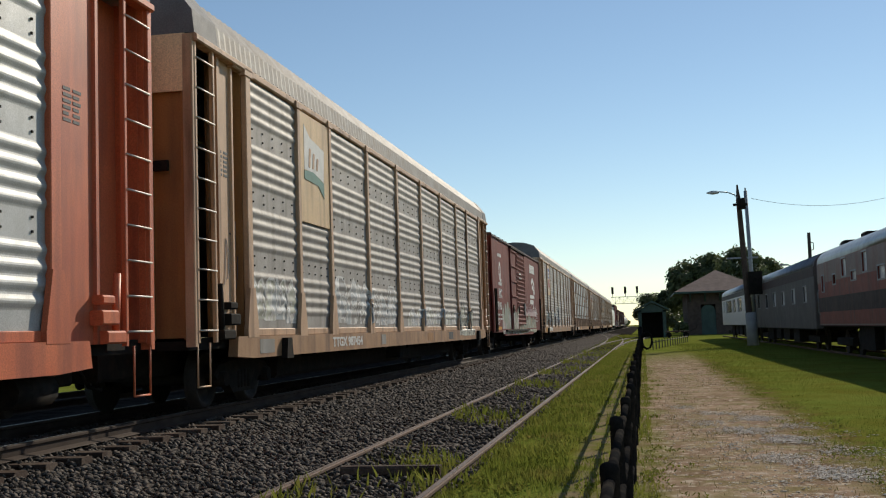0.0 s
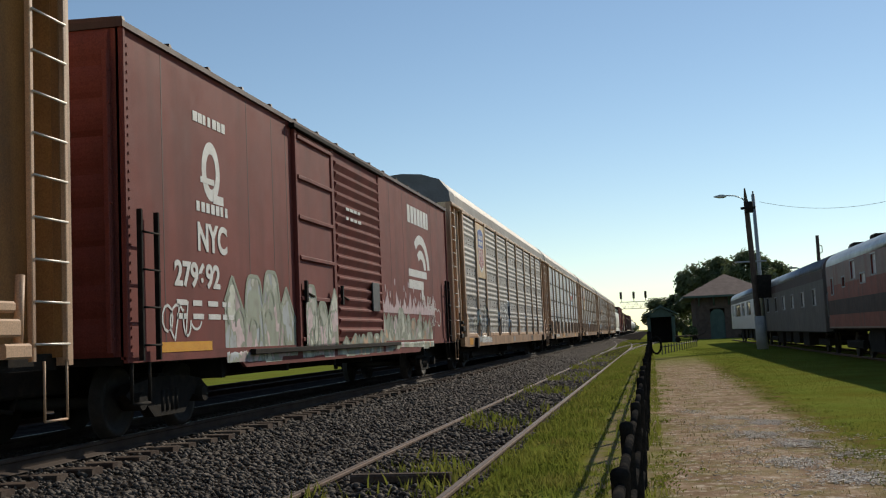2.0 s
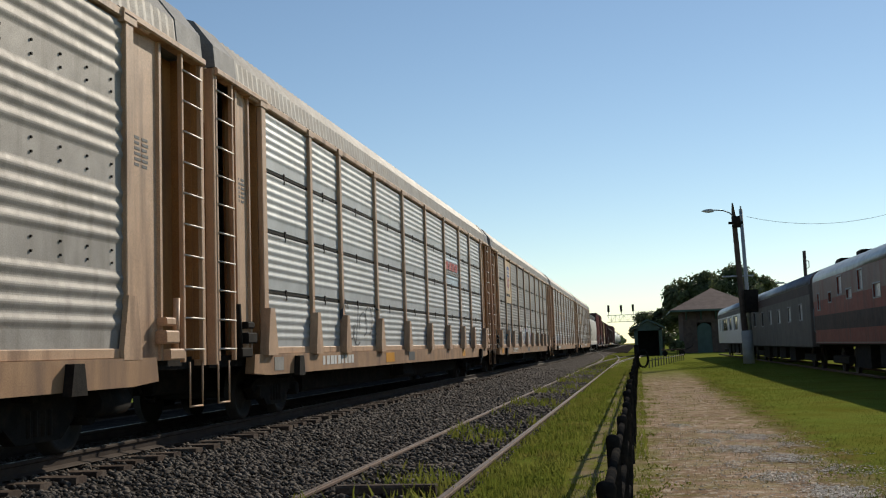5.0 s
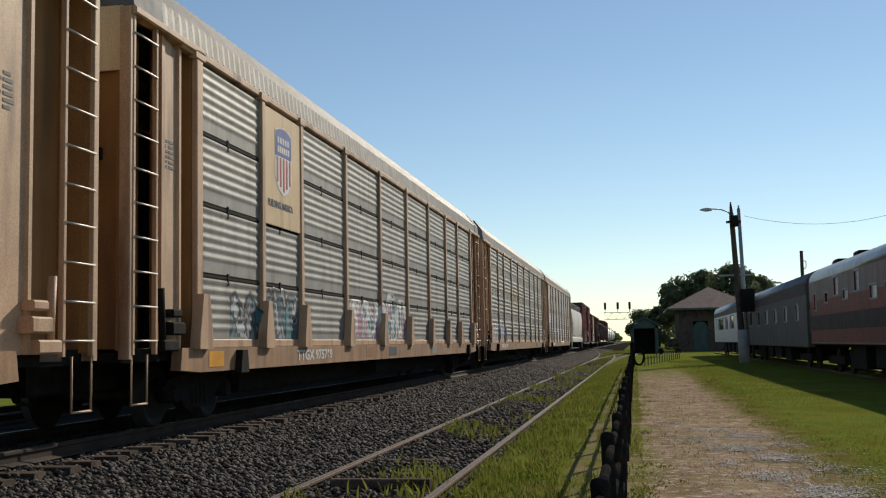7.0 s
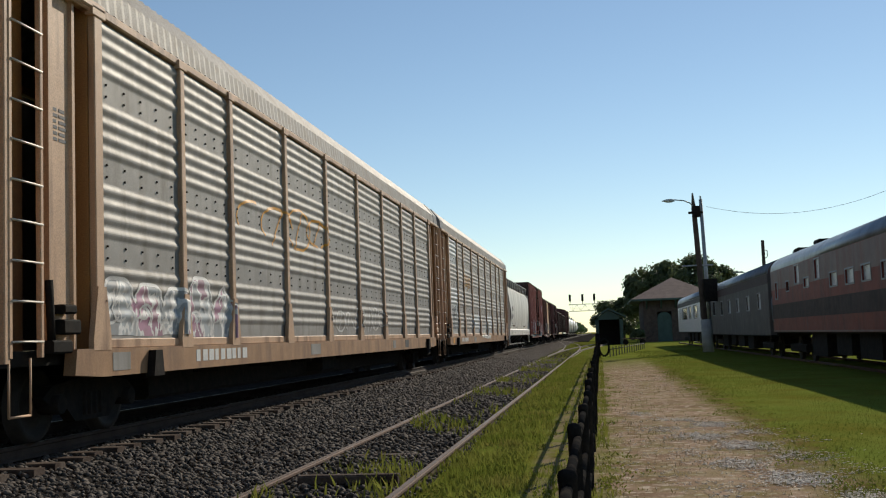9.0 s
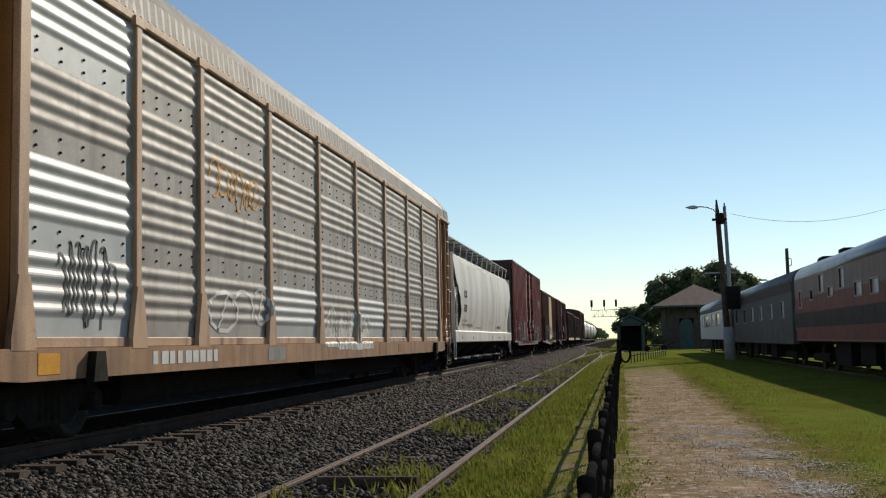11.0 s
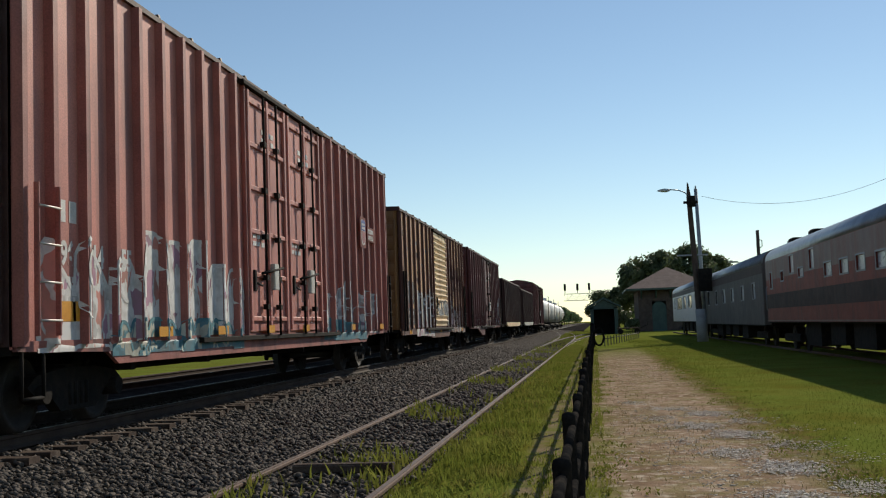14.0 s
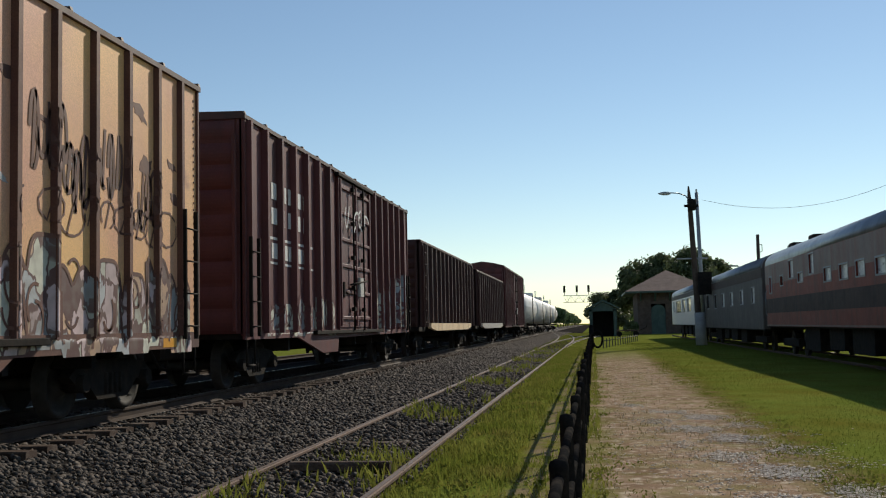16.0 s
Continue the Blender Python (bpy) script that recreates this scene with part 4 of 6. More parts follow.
def rackE_marks(car, ys, skin, a0, a1):
    graffiti(car, 52, ys[4] + 0.2, ys[5] + 1.3, 0.85, 1.75, skin, [GALV, PALEG], WHITEP, 4)
    scrawl(car, 51, ys[0] + 0.7, ys[0] + 2.0, 1.2, 2.15, skin, BLACKG, 7)
    scrawl(car, 53, ys[2] + 0.4, ys[3] - 0.5, 3.0, 3.7, skin, ORANGEP, 6, 0.045)
    scrawl(car, 54, ys[2] + 0.5, ys[3], 1.2, 1.9, skin, WHITEP, 3, 0.06)


def build_racks():
    auto_rack(-16.2, 12.0, -14.0, 9.6, "covered auto rack with galvanized sides and red-orange trim", REDRACK, GALV_NEW, REDRACK)
    auto_rack(12.0, 40.0, 14.93, 37.75, "covered auto rack with grey corrugated sides, tan trim and graffiti", TAN, GALV, ENDTAN, number="TTGX 987454", accents=rack1_marks)
    auto_rack(61.3, 89.6, 63.04, 87.2, "covered auto rack with a striped shield emblem and heavy graffiti", TAN, GALV, ENDTAN, accents=rackA_marks)
    auto_rack(89.6, 117.4, 91.7, 115.2, "covered auto rack with pale galvanized sides and red emblem blocks", TAN, GALV_NEW, ENDTAN, seams=True, pale=(6, 2), accents=rackB_marks)
    auto_rack(117.4, 146.4, 120.08, 144.1, "covered auto rack with dull seamed sides and a small shield emblem", TAN, GALV_DULL, ENDTAN, seams=True, number="TTGX 975769", accents=rackC_marks)
    auto_rack(146.4, 176.3, 149.4, 173.8, "covered auto rack with dull grey sides and mauve graffiti", TAN, GALV_DULL, ENDTAN, accents=rackD_marks)
    auto_rack(176.3, 204.5, 178.65, 202.6, "covered auto rack with tan posts and some bright new side sheets", TAN, GALV, ENDTAN,
              bright={(0, 0), (0, 1), (0, 3), (3, 0), (5, 0)}, accents=rackE_marks)


# --- box cars ---
def corrugated_end(car, y, k, H, material, z0=0.95):
    rows = []
    n = 60
    for i in range(n + 1):
        z = z0 + (H - z0) * i / n
        d = 0.05 * abs(math.sin((z - z0) / (H - z0) * math.pi * 9)) ** 0.7
        rows.append([(x, y - k * d * (1 if abs(x) < 1.3 else 0), z) for x in (-1.42, -1.3, -1.28, 0, 1.28, 1.3, 1.42)])
    part("end_wall", Shape().grid(rows), material, car)
    lad = ladder(car, y - k * 0.12 - 0.02, y - k * 0.12 + 0.02, 1.3, 1.0, H - 0.3, 9, 0.03, material, material, "end_ladder")
    return lad


def box_car(s0, s1, y0, y1, H, label, side, rib_m, ribs, doors, door_m, sill, marks=None, rib_d=0.115, rib_w=0.1, side_ladder=None, end=None, roof_m=None, peak=0.1, bottom=0.95):
    """A box car. ribs: where the side posts stand; doors: (from, to, kind); sill: outline below the side."""
    car = thing("box_car", label, "railroad car", "freight train cars")
    CARS.append((car, s0))
    L = s1 - s0
    w = 1.42
    u = Shape().box(-0.35, 0.35, 0.3, L - 0.3, 0.55, 0.95, 0.03).box(-1.35, 1.35, y0 + 0.05, y1 - 0.05, 0.86, bottom)
    for i in range(6):
        y = y0 + 3 + i * (y1 - y0 - 6) / 5
        u.box(-1.3, 1.3, y - 0.06, y + 0.06, 0.6, 0.9)
    part("underframe", u, BLACK, car, "grimy black underframe")
    part("near_side", Shape().box(w - 0.06, w, y0, y1, bottom - 0.03, H, 0.01), side, car)
    part("far_side", Shape().box(-w, -w + 0.06, y0, y1, bottom - 0.03, H, 0.01), side, car)
    part("side_sill", Shape().sweep(sill, 0, w - 0.03, w + 0.02), rib_m, car)
    prof = [(w + 0.05, H - 0.02), (w + 0.05, H + 0.05), (0.7, H + peak * 0.7), (0, H + peak), (-0.7, H + peak * 0.7), (-w - 0.05, H + 0.05), (-w - 0.05, H - 0.02)]
    part("roof", Shape().sweep(prof, 1, y0 - 0.04, y1 + 0.04), roof_m or rib_m, car)
    rr = Shape()
    n = max(8, int((y1 - y0) / 1.2))
    for i in range(n + 1):
        y = y0 + (y1 - y0) * i / n
        rr.sweep([(a, z + 0.002) for a, z in prof[1:6]] + [(a * 0.99, z + 0.05) for a, z in reversed(prof[1:6])], 1, y - 0.03, y + 0.03)
    part("roof_ribs", rr, roof_m or rib_m, car)
    for y in ribs:
        def rib_mesh():
            return Shape().sweep([(w, -rib_w * 0.7), (w + rib_d, -rib_w * 0.5), (w + rib_d, rib_w * 0.5), (w, rib_w * 0.7)], 2, bottom, H - 0.03).mesh("side_post", rib_m)
        part("side_post", shared(("rib", s0, rib_w), rib_mesh), rib_m, car, at=(0, y, 0))
    for y, k in ((y0, 1), (y1, -1)):
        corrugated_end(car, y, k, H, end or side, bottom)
        part("corner_post", Shape().box(w - 0.03, w + 0.035, y - 0.05 if k < 0 else y - 0.01, y + 0.01 if k < 0 else y + 0.05, bottom, H, 0.01), rib_m, car)
        part("stirrup_step", Shape().pipe([(w, y + k * 0.12, 0.95), (w, y + k * 0.12, 0.42), (w, y + k * 0.55, 0.42), (w, y + k * 0.55, 0.95)], 0.02, 6), BLACK, car)
        riv = Shape()
        for i in range(34):
            z = bottom + 0.1 + i * (H - bottom - 0.2) / 34
            riv.box(w, w + 0.012, y + k * 0.14 - 0.014, y + k * 0.14 + 0.014, z, z + 0.028)
        tagged(part("rivet_row", riv, rib_m, car), kind="stuff")
    for y, ln in side_ladder or ():
        z1 = bottom + ln
        ladder(car, y, y + 0.42, w + 0.09, bottom - 0.05, z1, max(4, int(ln / 0.42)), 0.05, BLACK, BLACK)
    for d0, d1, kind in doors:
        dm = door_m
        door = part("door", Shape().box(w + 0.005, w + 0.045, d0, d1, bottom + 0.08, H - 0.12, 0.008), dm, car)
        for y in (d0 - 0.015, d1 + 0.015):
            part("door_post", Shape().box(w, w + 0.07, y - 0.045, y + 0.045, bottom, H - 0.06, 0.01), rib_m, door)
        s = Shape()
        if kind == "slats":
            n = 17
            for i in range(n):
                z = bottom + 0.15 + (H - bottom - 0.4) * i / n
                hh = (H - bottom - 0.4) / n
                s.sweep([(w + 0.045, z), (w + 0.1, z + hh * 0.55), (w + 0.1, z + hh * 0.7), (w + 0.045, z + hh * 0.85)], 1, d0 + 0.08, d1 - 0.08)
            part("door_ribs", s, dm, door)
        elif kind == "panels":
            for i in range(6):
                z = bottom + 0.1 + (H - bottom - 0.35) * i / 5
                s.box(w + 0.045, w + 0.09, d0 + 0.04, d1 - 0.04, z, z + 0.07, 0.01)
            part("door_ribs", s, dm, door)
        else:                                      # plug door with locking bars
            for y in (d0 + 0.08, (d0 + d1) / 2, d1 - 0.08):
                s.box(w + 0.045, w + 0.1, y - 0.05, y + 0.05, bottom + 0.1, H - 0.15, 0.01)
            for i in range(6):
                z = bottom + 0.25 + (H - bottom - 0.6) * i / 5
                s.box(w + 0.045, w + 0.085, d0 + 0.05, d1 - 0.05, z, z + 0.08, 0.01)
            part("door_ribs", s, dm, door)
            for y in (d0 + 0.35 * (d1 - d0), d0 + 0.68 * (d1 - d0)):
                bar = Shape().rod((w + 0.13, y, bottom), (w + 0.13, y, H - 0.15), 0.024, 6)
                for z in (1.4, 1.9, 2.6, 3.4, 4.2):
                    if z < H - 0.3:
                        bar.box(w + 0.07, w + 0.16, y - 0.06, y + 0.06, z, z + 0.09)
                part("locking_bar", bar, BLACK, door)
            part("lever", Shape().rod((w + 0.16, d0 + 0.2 * (d1 - d0), 2.0), (w + 0.16, d0 + 0.75 * (d1 - d0), 2.15), 0.025, 6), BLACK, door)
            part("lock_box", Shape().box(w + 0.06, w + 0.17, d0 + 0.5 * (d1 - d0), d0 + 0.62 * (d1 - d0), 1.75, 2.2, 0.02), WIRE, door)
        part("door_handle", Shape().box(w + 0.08, w + 0.13, d0 + 0.15, d0 + 0.25, 1.7, 2.05, 0.01).rod((w + 0.11, d0 + 0.2, 1.85), (w + 0.11, d0 + 0.6, 1.8), 0.02, 6), BLACK, door)
    if doors:
        a, b = doors[0][0], doors[-1][1]
        part("door_track", Shape().box(w + 0.02, w + 0.11, a - 2.2, b + 1.4, bottom - 0.06, bottom + 0.02, 0.01), BLACK, car)
        part("door_track", Shape().box(w + 0.02, w + 0.12, a - 0.2, b + 0.3, H - 0.11, H - 0.03, 0.01), BLACK, car)
    add_truck(car, 2.9)
    add_truck(car, L - 2.9)
    add_couplers(car, L)
    rset = list(ribs)

    def skin(y, z):
        if z < bottom:
            return w + 0.02
        for d0, d1, kind in doors:
            if d0 - 0.06 < y < d1 + 0.06:
                return w + 0.1
        if rset and min(abs(y - r) for r in rset) < rib_w * 0.55:
            return w + rib_d
        return w
    if marks:
        marks(car, skin, w)
    return car


def emblem_letter_q(car, y, z, x):
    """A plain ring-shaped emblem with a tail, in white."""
    s = Shape()
    n = 24
    out = [(y + 0.3 * math.cos(2 * math.pi * i / n), z + 0.4 * math.sin(2 * math.pi * i / n)) for i in range(n + 1)]
    inn = [(y + 0.16 * math.cos(2 * math.pi * i / n), z + 0.24 * math.sin(2 * math.pi * i / n)) for i in range(n + 1)]
    s.grid([[(x, *p) for p in out], [(x + 0.001, *p) for p in inn]])
    s.sweep([(y - 0.35, z - 0.1), (y + 0.1, z - 0.1), (y + 0.1, z - 0.18), (y - 0.35, z - 0.18)], 0, x, x + 0.003)
    s.sweep([(y + 0.05, z - 0.3), (y + 0.4, z - 0.3), (y + 0.4, z - 0.42), (y + 0.05, z - 0.42)], 0, x, x + 0.003)
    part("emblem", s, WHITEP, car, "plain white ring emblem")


def emblem_wheel(car, y, z, x):
    """A plain quarter-wheel emblem over two rails, in white."""
    s = Shape()
    for r0, r1 in ((0.78, 1.05), (0.34, 0.6)):
        s.grid([[(x, y + 0.1 + r * math.cos(a), z + r * math.sin(a) * 0.85) for a in (math.pi * 0.02 + i * math.pi * 0.72 / 12 for i in range(13))] for r in (r0, r1)])
    s.box(x, x + 0.003, y - 1.35, y + 0.75, z - 0.2, z - 0.02).box(x, x + 0.003, y - 1.35, y + 0.3, z - 0.5, z - 0.28)
    s.box(x, x + 0.003, y + 0.04, y + 0.26, z - 0.75, z - 0.505)
    part("emblem", s, WHITEP, car, "plain white curved emblem")


def flames(car, y0, y1, z, x):
    """A ragged row of pale pink sprayed tongues behind the sprayed letters."""
    rng = random.Random(77)
    y, i = y0, 0
    while y < y1:
        wd, h = rng.uniform(0.14, 0.3), rng.uniform(0.18, 0.55)
        lean = rng.uniform(-0.1, 0.1)
        polygon(car, "graffiti_flame", [(y, z), (y + wd, z), (y + wd * 1.05, z + h * 0.45), (y + wd * 0.8 + lean, z + h * 0.8), (y + wd * 0.5 + lean, z + h), (y + wd * 0.3 + lean, z + h * 0.75), (y - wd * 0.05, z + h * 0.4)], x - 0.001 + 0.0005 * (i % 2), PINKPALE)
        if rng.random() < 0.5:
            a, b = y + rng.uniform(-0.1, 0.2), z + h + rng.uniform(0.05, 0.25)
            polygon(car, "graffiti_drop", [(a + 0.045 * math.cos(q * 1.047), b + 0.09 * math.sin(q * 1.047)) for q in range(6)], x, PINKPALE)
        y += wd * rng.uniform(0.9, 1.1)
        i += 1


def marks_oxide(car, skin, w):
    x = w + 0.003
    emblem_letter_q(car, 3.55, 3.35, x)
    tmp = lettering("end_number", "279692", 0.3, WHITEP, car, 0, 0, 4.15, 1.1)
    for v in tmp.data.vertices:
        v.co = (v.co.y - 0.25, 1.1 - 0.06 - v.co.x, v.co.z)
    bars(car, 3.0, 4.1, 3.95, 1, 0.13, 0.02, WHITEP, x, 2, 7)
    bars(car, 3.05, 4.15, 2.78, 1, 0.13, 0.02, WHITEP, x, 3, 7)
    lettering("reporting_mark", "NYC", 0.5, WHITEP, car, x, 3.05, 2.28, 0.95)
    lettering("car_number", "279692", 0.42, WHITEP, car, x, 2.35, 1.8, 1.12)
    bars(car, 2.4, 4.3, 1.55, 2, 0.07, 0.1, WHITEP, x, 4, 4)
    bars(car, 15.42, 18.0, 3.86, 1, 0.43, 0.02, WHITEP, x, 5, 7)
    emblem_wheel(car, 16.7, 2.74, x)
    bars(car, 8.6 + 1.1, 8.6 + 2.2, 3.5, 2, 0.06, 0.12, WHITEP, w + 0.102, 6, 4)
    scrawl(car, 60, 2.0, 3.1, 1.15, 1.6, skin, WHITEP, 4)
    graffiti(car, 61, 3.9, 6.85, 0.74, 2.2, skin, [PALEG, PINKPALE, GREYG], OLIVEG, 4, width=0.06)
    graffiti(car, 62, 7.1, 8.9, 0.74, 2.0, skin, [PALEG, PINKPALE], OLIVEG, 3, width=0.05)
    graffiti(car, 66, 9.1, 12.5, 0.74, 1.25, skin, [PALEG, TAN, GREYG], OLIVEG, 6, width=0.04)
    for y in (2.1, 4.9, 5.95, 6.6, 13.6, 14.9, 18.2):
        part("panel_seam", Shape().box(w, w + 0.002, y - 0.01, y + 0.01, 1.0, 4.6), DARKBROWN, car)
    graffiti(car, 63, 12.7, 17.9, 0.74, 1.75, skin, [PALEG, PINKPALE, PALEG, TAN], OLIVEG, 8, width=0.05, lift=0.007)
    flames(car, 12.6, 18.2, 1.62, x)
    part("route_board", Shape().box(w + 0.1, w + 0.13, 11.4, 11.95, 1.62, 2.2, 0.008), DARKP, car, "dark wooden route board")
    scrawl(car, 64, 16.6, 18.4, 1.75, 2.1, skin, WHITEP, 7, 0.04)
    scrawl(car, 65, 17.6, 19.0, 1.3, 1.9, skin, WHITEP, 4, 0.03)
    part("reflector", Shape().box(w + 0.022, w + 0.026, 1.9, 3.4, 0.98, 1.1), ORANGEP, car)


def marks_hicube(car, skin, w):
    for txt, y in (("96", 1.82), ("14", 2.55), ("55", 3.32)):
        lettering("car_number", txt, 0.36, WHITEP, car, w + 0.002, y, 1.82, 0.85)
    bars(car, 1.8, 2.25, 2.28, 1, 0.24, 0.02, WHITEP, w + 0.002, 3, 2)
    for z in (1.62, 1.48):
        bars(car, 1.8, 2.2, z, 1, 0.07, 0.02, WHITEP, w + 0.002, 5, 3)
    part("placard", Shape().box(w + 0.002, w + 0.008, 1.8, 2.25, 1.2, 1.42), ORANGEP, car, "yellow placard")
    ladder(car, 1.05, 1.48, w + 0.16, 1.05, 2.6, 4, 0.03, HICUBE_RIB_SHADE, WIRE)
    for a in (8.2, 10.5):
        bars(car, a + 0.7, a + 1.5, 4.45, 3, 0.09, 0.06, WHITEP, w + 0.05, int(a), 3)
        bars(car, a + 0.1, a + 0.8, 2.6, 2, 0.08, 0.05, WHITEP, w + 0.05, int(a) + 1, 3)
    graffiti(car, 71, 1.3, 7.9, 0.85, 2.35, skin, [PINKG, HICUBE, WHITEP, HICUBE], WHITEP, 8, width=0.06)
    graffiti(car, 72, 13.0, 18.6, 0.85, 2.1, skin, [PINKG, HICUBE, GREYG, HICUBE], WHITEP, 6, width=0.06)
    graffiti(car, 73, 3.0, 7.8, 0.76, 1.3, skin, [TEALG, PALEG], TEALG, 9, width=0.05, lift=0.012)
    graffiti(car, 74, 13.0, 17.3, 0.76, 1.3, skin, [TEALG], TEALG, 5, width=0.03, lift=0.012)
    part("slogan_board", Shape().box(w + 0.105, w + 0.12, 17.25, 18.2, 3.2, 3.56, 0.004), BROWNBOX, car, "dark red board with white slogan")
    lettering("slogan_text", "BUILDING", 0.155, WHITEP, car, w + 0.12, 17.32, 3.4, 0.92)
    lettering("slogan_text", "AMERICA", 0.155, WHITEP, car, w + 0.12, 17.34, 3.24, 0.92)
    part("emblem_board", Shape().box(w + 0.105, w + 0.115, 16.45, 17.1, 3.0, 3.75, 0.004), BROWNBOX, car)
    shield(car, 16.78, 3.38, 0.5, 0.66, w + 0.116)
    for y in (18.32, 18.5, 18.92):
        bars(car, y, y + 0.09, 2.42, 6, 0.035, 0.055, WHITEP, w + 0.002, int(y * 10), 1)
    part("label_plate", Shape().box(w + 0.002, w + 0.006, 19.02, 19.42, 1.62, 1.92), WHITEP, car, "white boxed stencil")
    part("label_field", Shape().box(w + 0.006, w + 0.009, 19.05, 19.39, 1.74, 1.89), BROWNBOX, car)
    part("placard", Shape().box(w + 0.002, w + 0.008, 19.05, 19.42, 1.24, 1.42), ORANGEP, car, "yellow placard")
    for y in (4.2, 6.4, 8.8, 11.1, 15.2, 18.6):
        part("reflector", Shape().box(w + 0.105, w + 0.11, y, y + 0.45, 1.0, 1.13), ORANGEP, car)


def peel(car, seed, w):
    """A ragged patch where the paint has come off the side."""
    rng = random.Random(seed)
    y, z = rng.choice((rng.uniform(4.3, 7.6), rng.uniform(11.5, 16.5), rng.uniform(1.6, 4.5))), rng.uniform(2.45, 3.9)
    ry, rz, n = rng.uniform(0.08, 0.3), rng.uniform(0.04, 0.16), 16
    tilt = rng.uniform(-0.5, 0.2)
    pts = []
    for i in range(n):
        q, k = 2 * math.pi * i / n, rng.uniform(0.45, 1.1)
        pts.append((y + ry * k * math.cos(q), z + rz * k * math.sin(q) + tilt * ry * k * math.cos(q)))
    polygon(car, "peeled_patch", pts, w - 0.001 + 0.0001 * (seed % 20), rng.choice((MUSTARD_RIB, MUSTARD_RIB, GREYG)))


def marks_mustard(car, skin, w):
    x = w + 0.003
    polygon(car, "stencil_panel", [(2.25, 1.75), (3.65, 1.75), (3.65, 2.45), (2.25, 2.45)], w + 0.002, DARKP, "dark stencil panel")
    for txt, y in (("SG", 2.42), ("LR", 3.23)):
        lettering("reporting_mark", txt, 0.3, WHITEP, car, w + 0.006, y, 2.18, 0.68)
    lettering("car_number", "73", 0.3, WHITEP, car, w + 0.006, 2.42, 1.84, 0.72)
    lettering("car_number", "03", 0.3, WHITEP, car, w + 0.006, 3.23, 1.84, 0.72)
    polygon(car, "stencil_panel", [(2.25, 1.1), (3.7, 1.1), (3.7, 1.6), (2.25, 1.6)], w + 0.002, DARKP, "dark stencil panel")
    for txt, y, z in (("LD LMT", 2.36, 1.4), ("154000", 3.17, 1.4), ("LT WT", 2.36, 1.18), ("60600", 3.17, 1.18)):
        lettering("stencil_text", txt, 0.16, WHITEP, car, w + 0.006, y, z, 0.72)
    graffiti(car, 81, 4.0, 7.75, 0.66, 2.4, skin, [PINKPALE, PINKG, PALEG], WHITEP, 5, width=0.075)
    graffiti(car, 82, 8.1, 10.9, 1.4, 2.0, skin, [CREAM, GREYG], BLACKG, 5, width=0.04)
    graffiti(car, 83, 11.4, 16.6, 0.72, 2.1, skin, [PALEG, GREYG, PINKPALE, TAN], MUSTARD_RIB, 7, width=0.05)
    for j, (a, z) in enumerate(((12.2, 3.1), (12.95, 2.7), (13.8, 3.0), (14.7, 2.6))):
        scrawl(car, 184 + j, a, a + 0.75, z - 0.35, z + 0.5, skin, MUSTARD_RIB, 4, 0.06)
    for j in range(26):
        peel(car, 190 + j, w)
    scrawl(car, 86, 12.0, 16.0, 2.1, 2.6, skin, MUSTARD_RIB, 9, 0.03)
    for y in (2.6, 6.3, 9.2, 15.6):
        part("reflector", Shape().box(w + 0.021, w + 0.025, y, y + 0.45, 0.8, 0.92), ORANGEP, car)


def marks_maroon(car, skin, w):
    for i, z in enumerate((3.35, 2.9)):
        bars(car, 2.2, 5.4, z, 1, 0.3, 0.02, WHITEP, w + 0.005, 7 + i, 6)
    part("stencil_mark", Shape().box(w + 0.002, w + 0.006, 2.2, 5.6, 2.62, 2.67).box(w + 0.002, w + 0.006, 2.2, 5.6, 2.18, 2.22), WHITEP, car)
    bars(car, 2.2, 5.4, 2.28, 1, 0.28, 0.02, WHITEP, w + 0.005, 17, 6)
    graffiti(car, 91, 2.4, 7.4, 0.85, 1.7, skin, [GREYG, PALEG], MAROON, 6, width=0.05)
    graffiti(car, 92, 11.6, 16.4, 0.9, 2.6, skin, [PALEG, GREYG], MAROON, 6, width=0.05)
    scrawl(car, 93, 8.2, 10.6, 3.2, 3.9, skin, WHITEP, 5, 0.06)


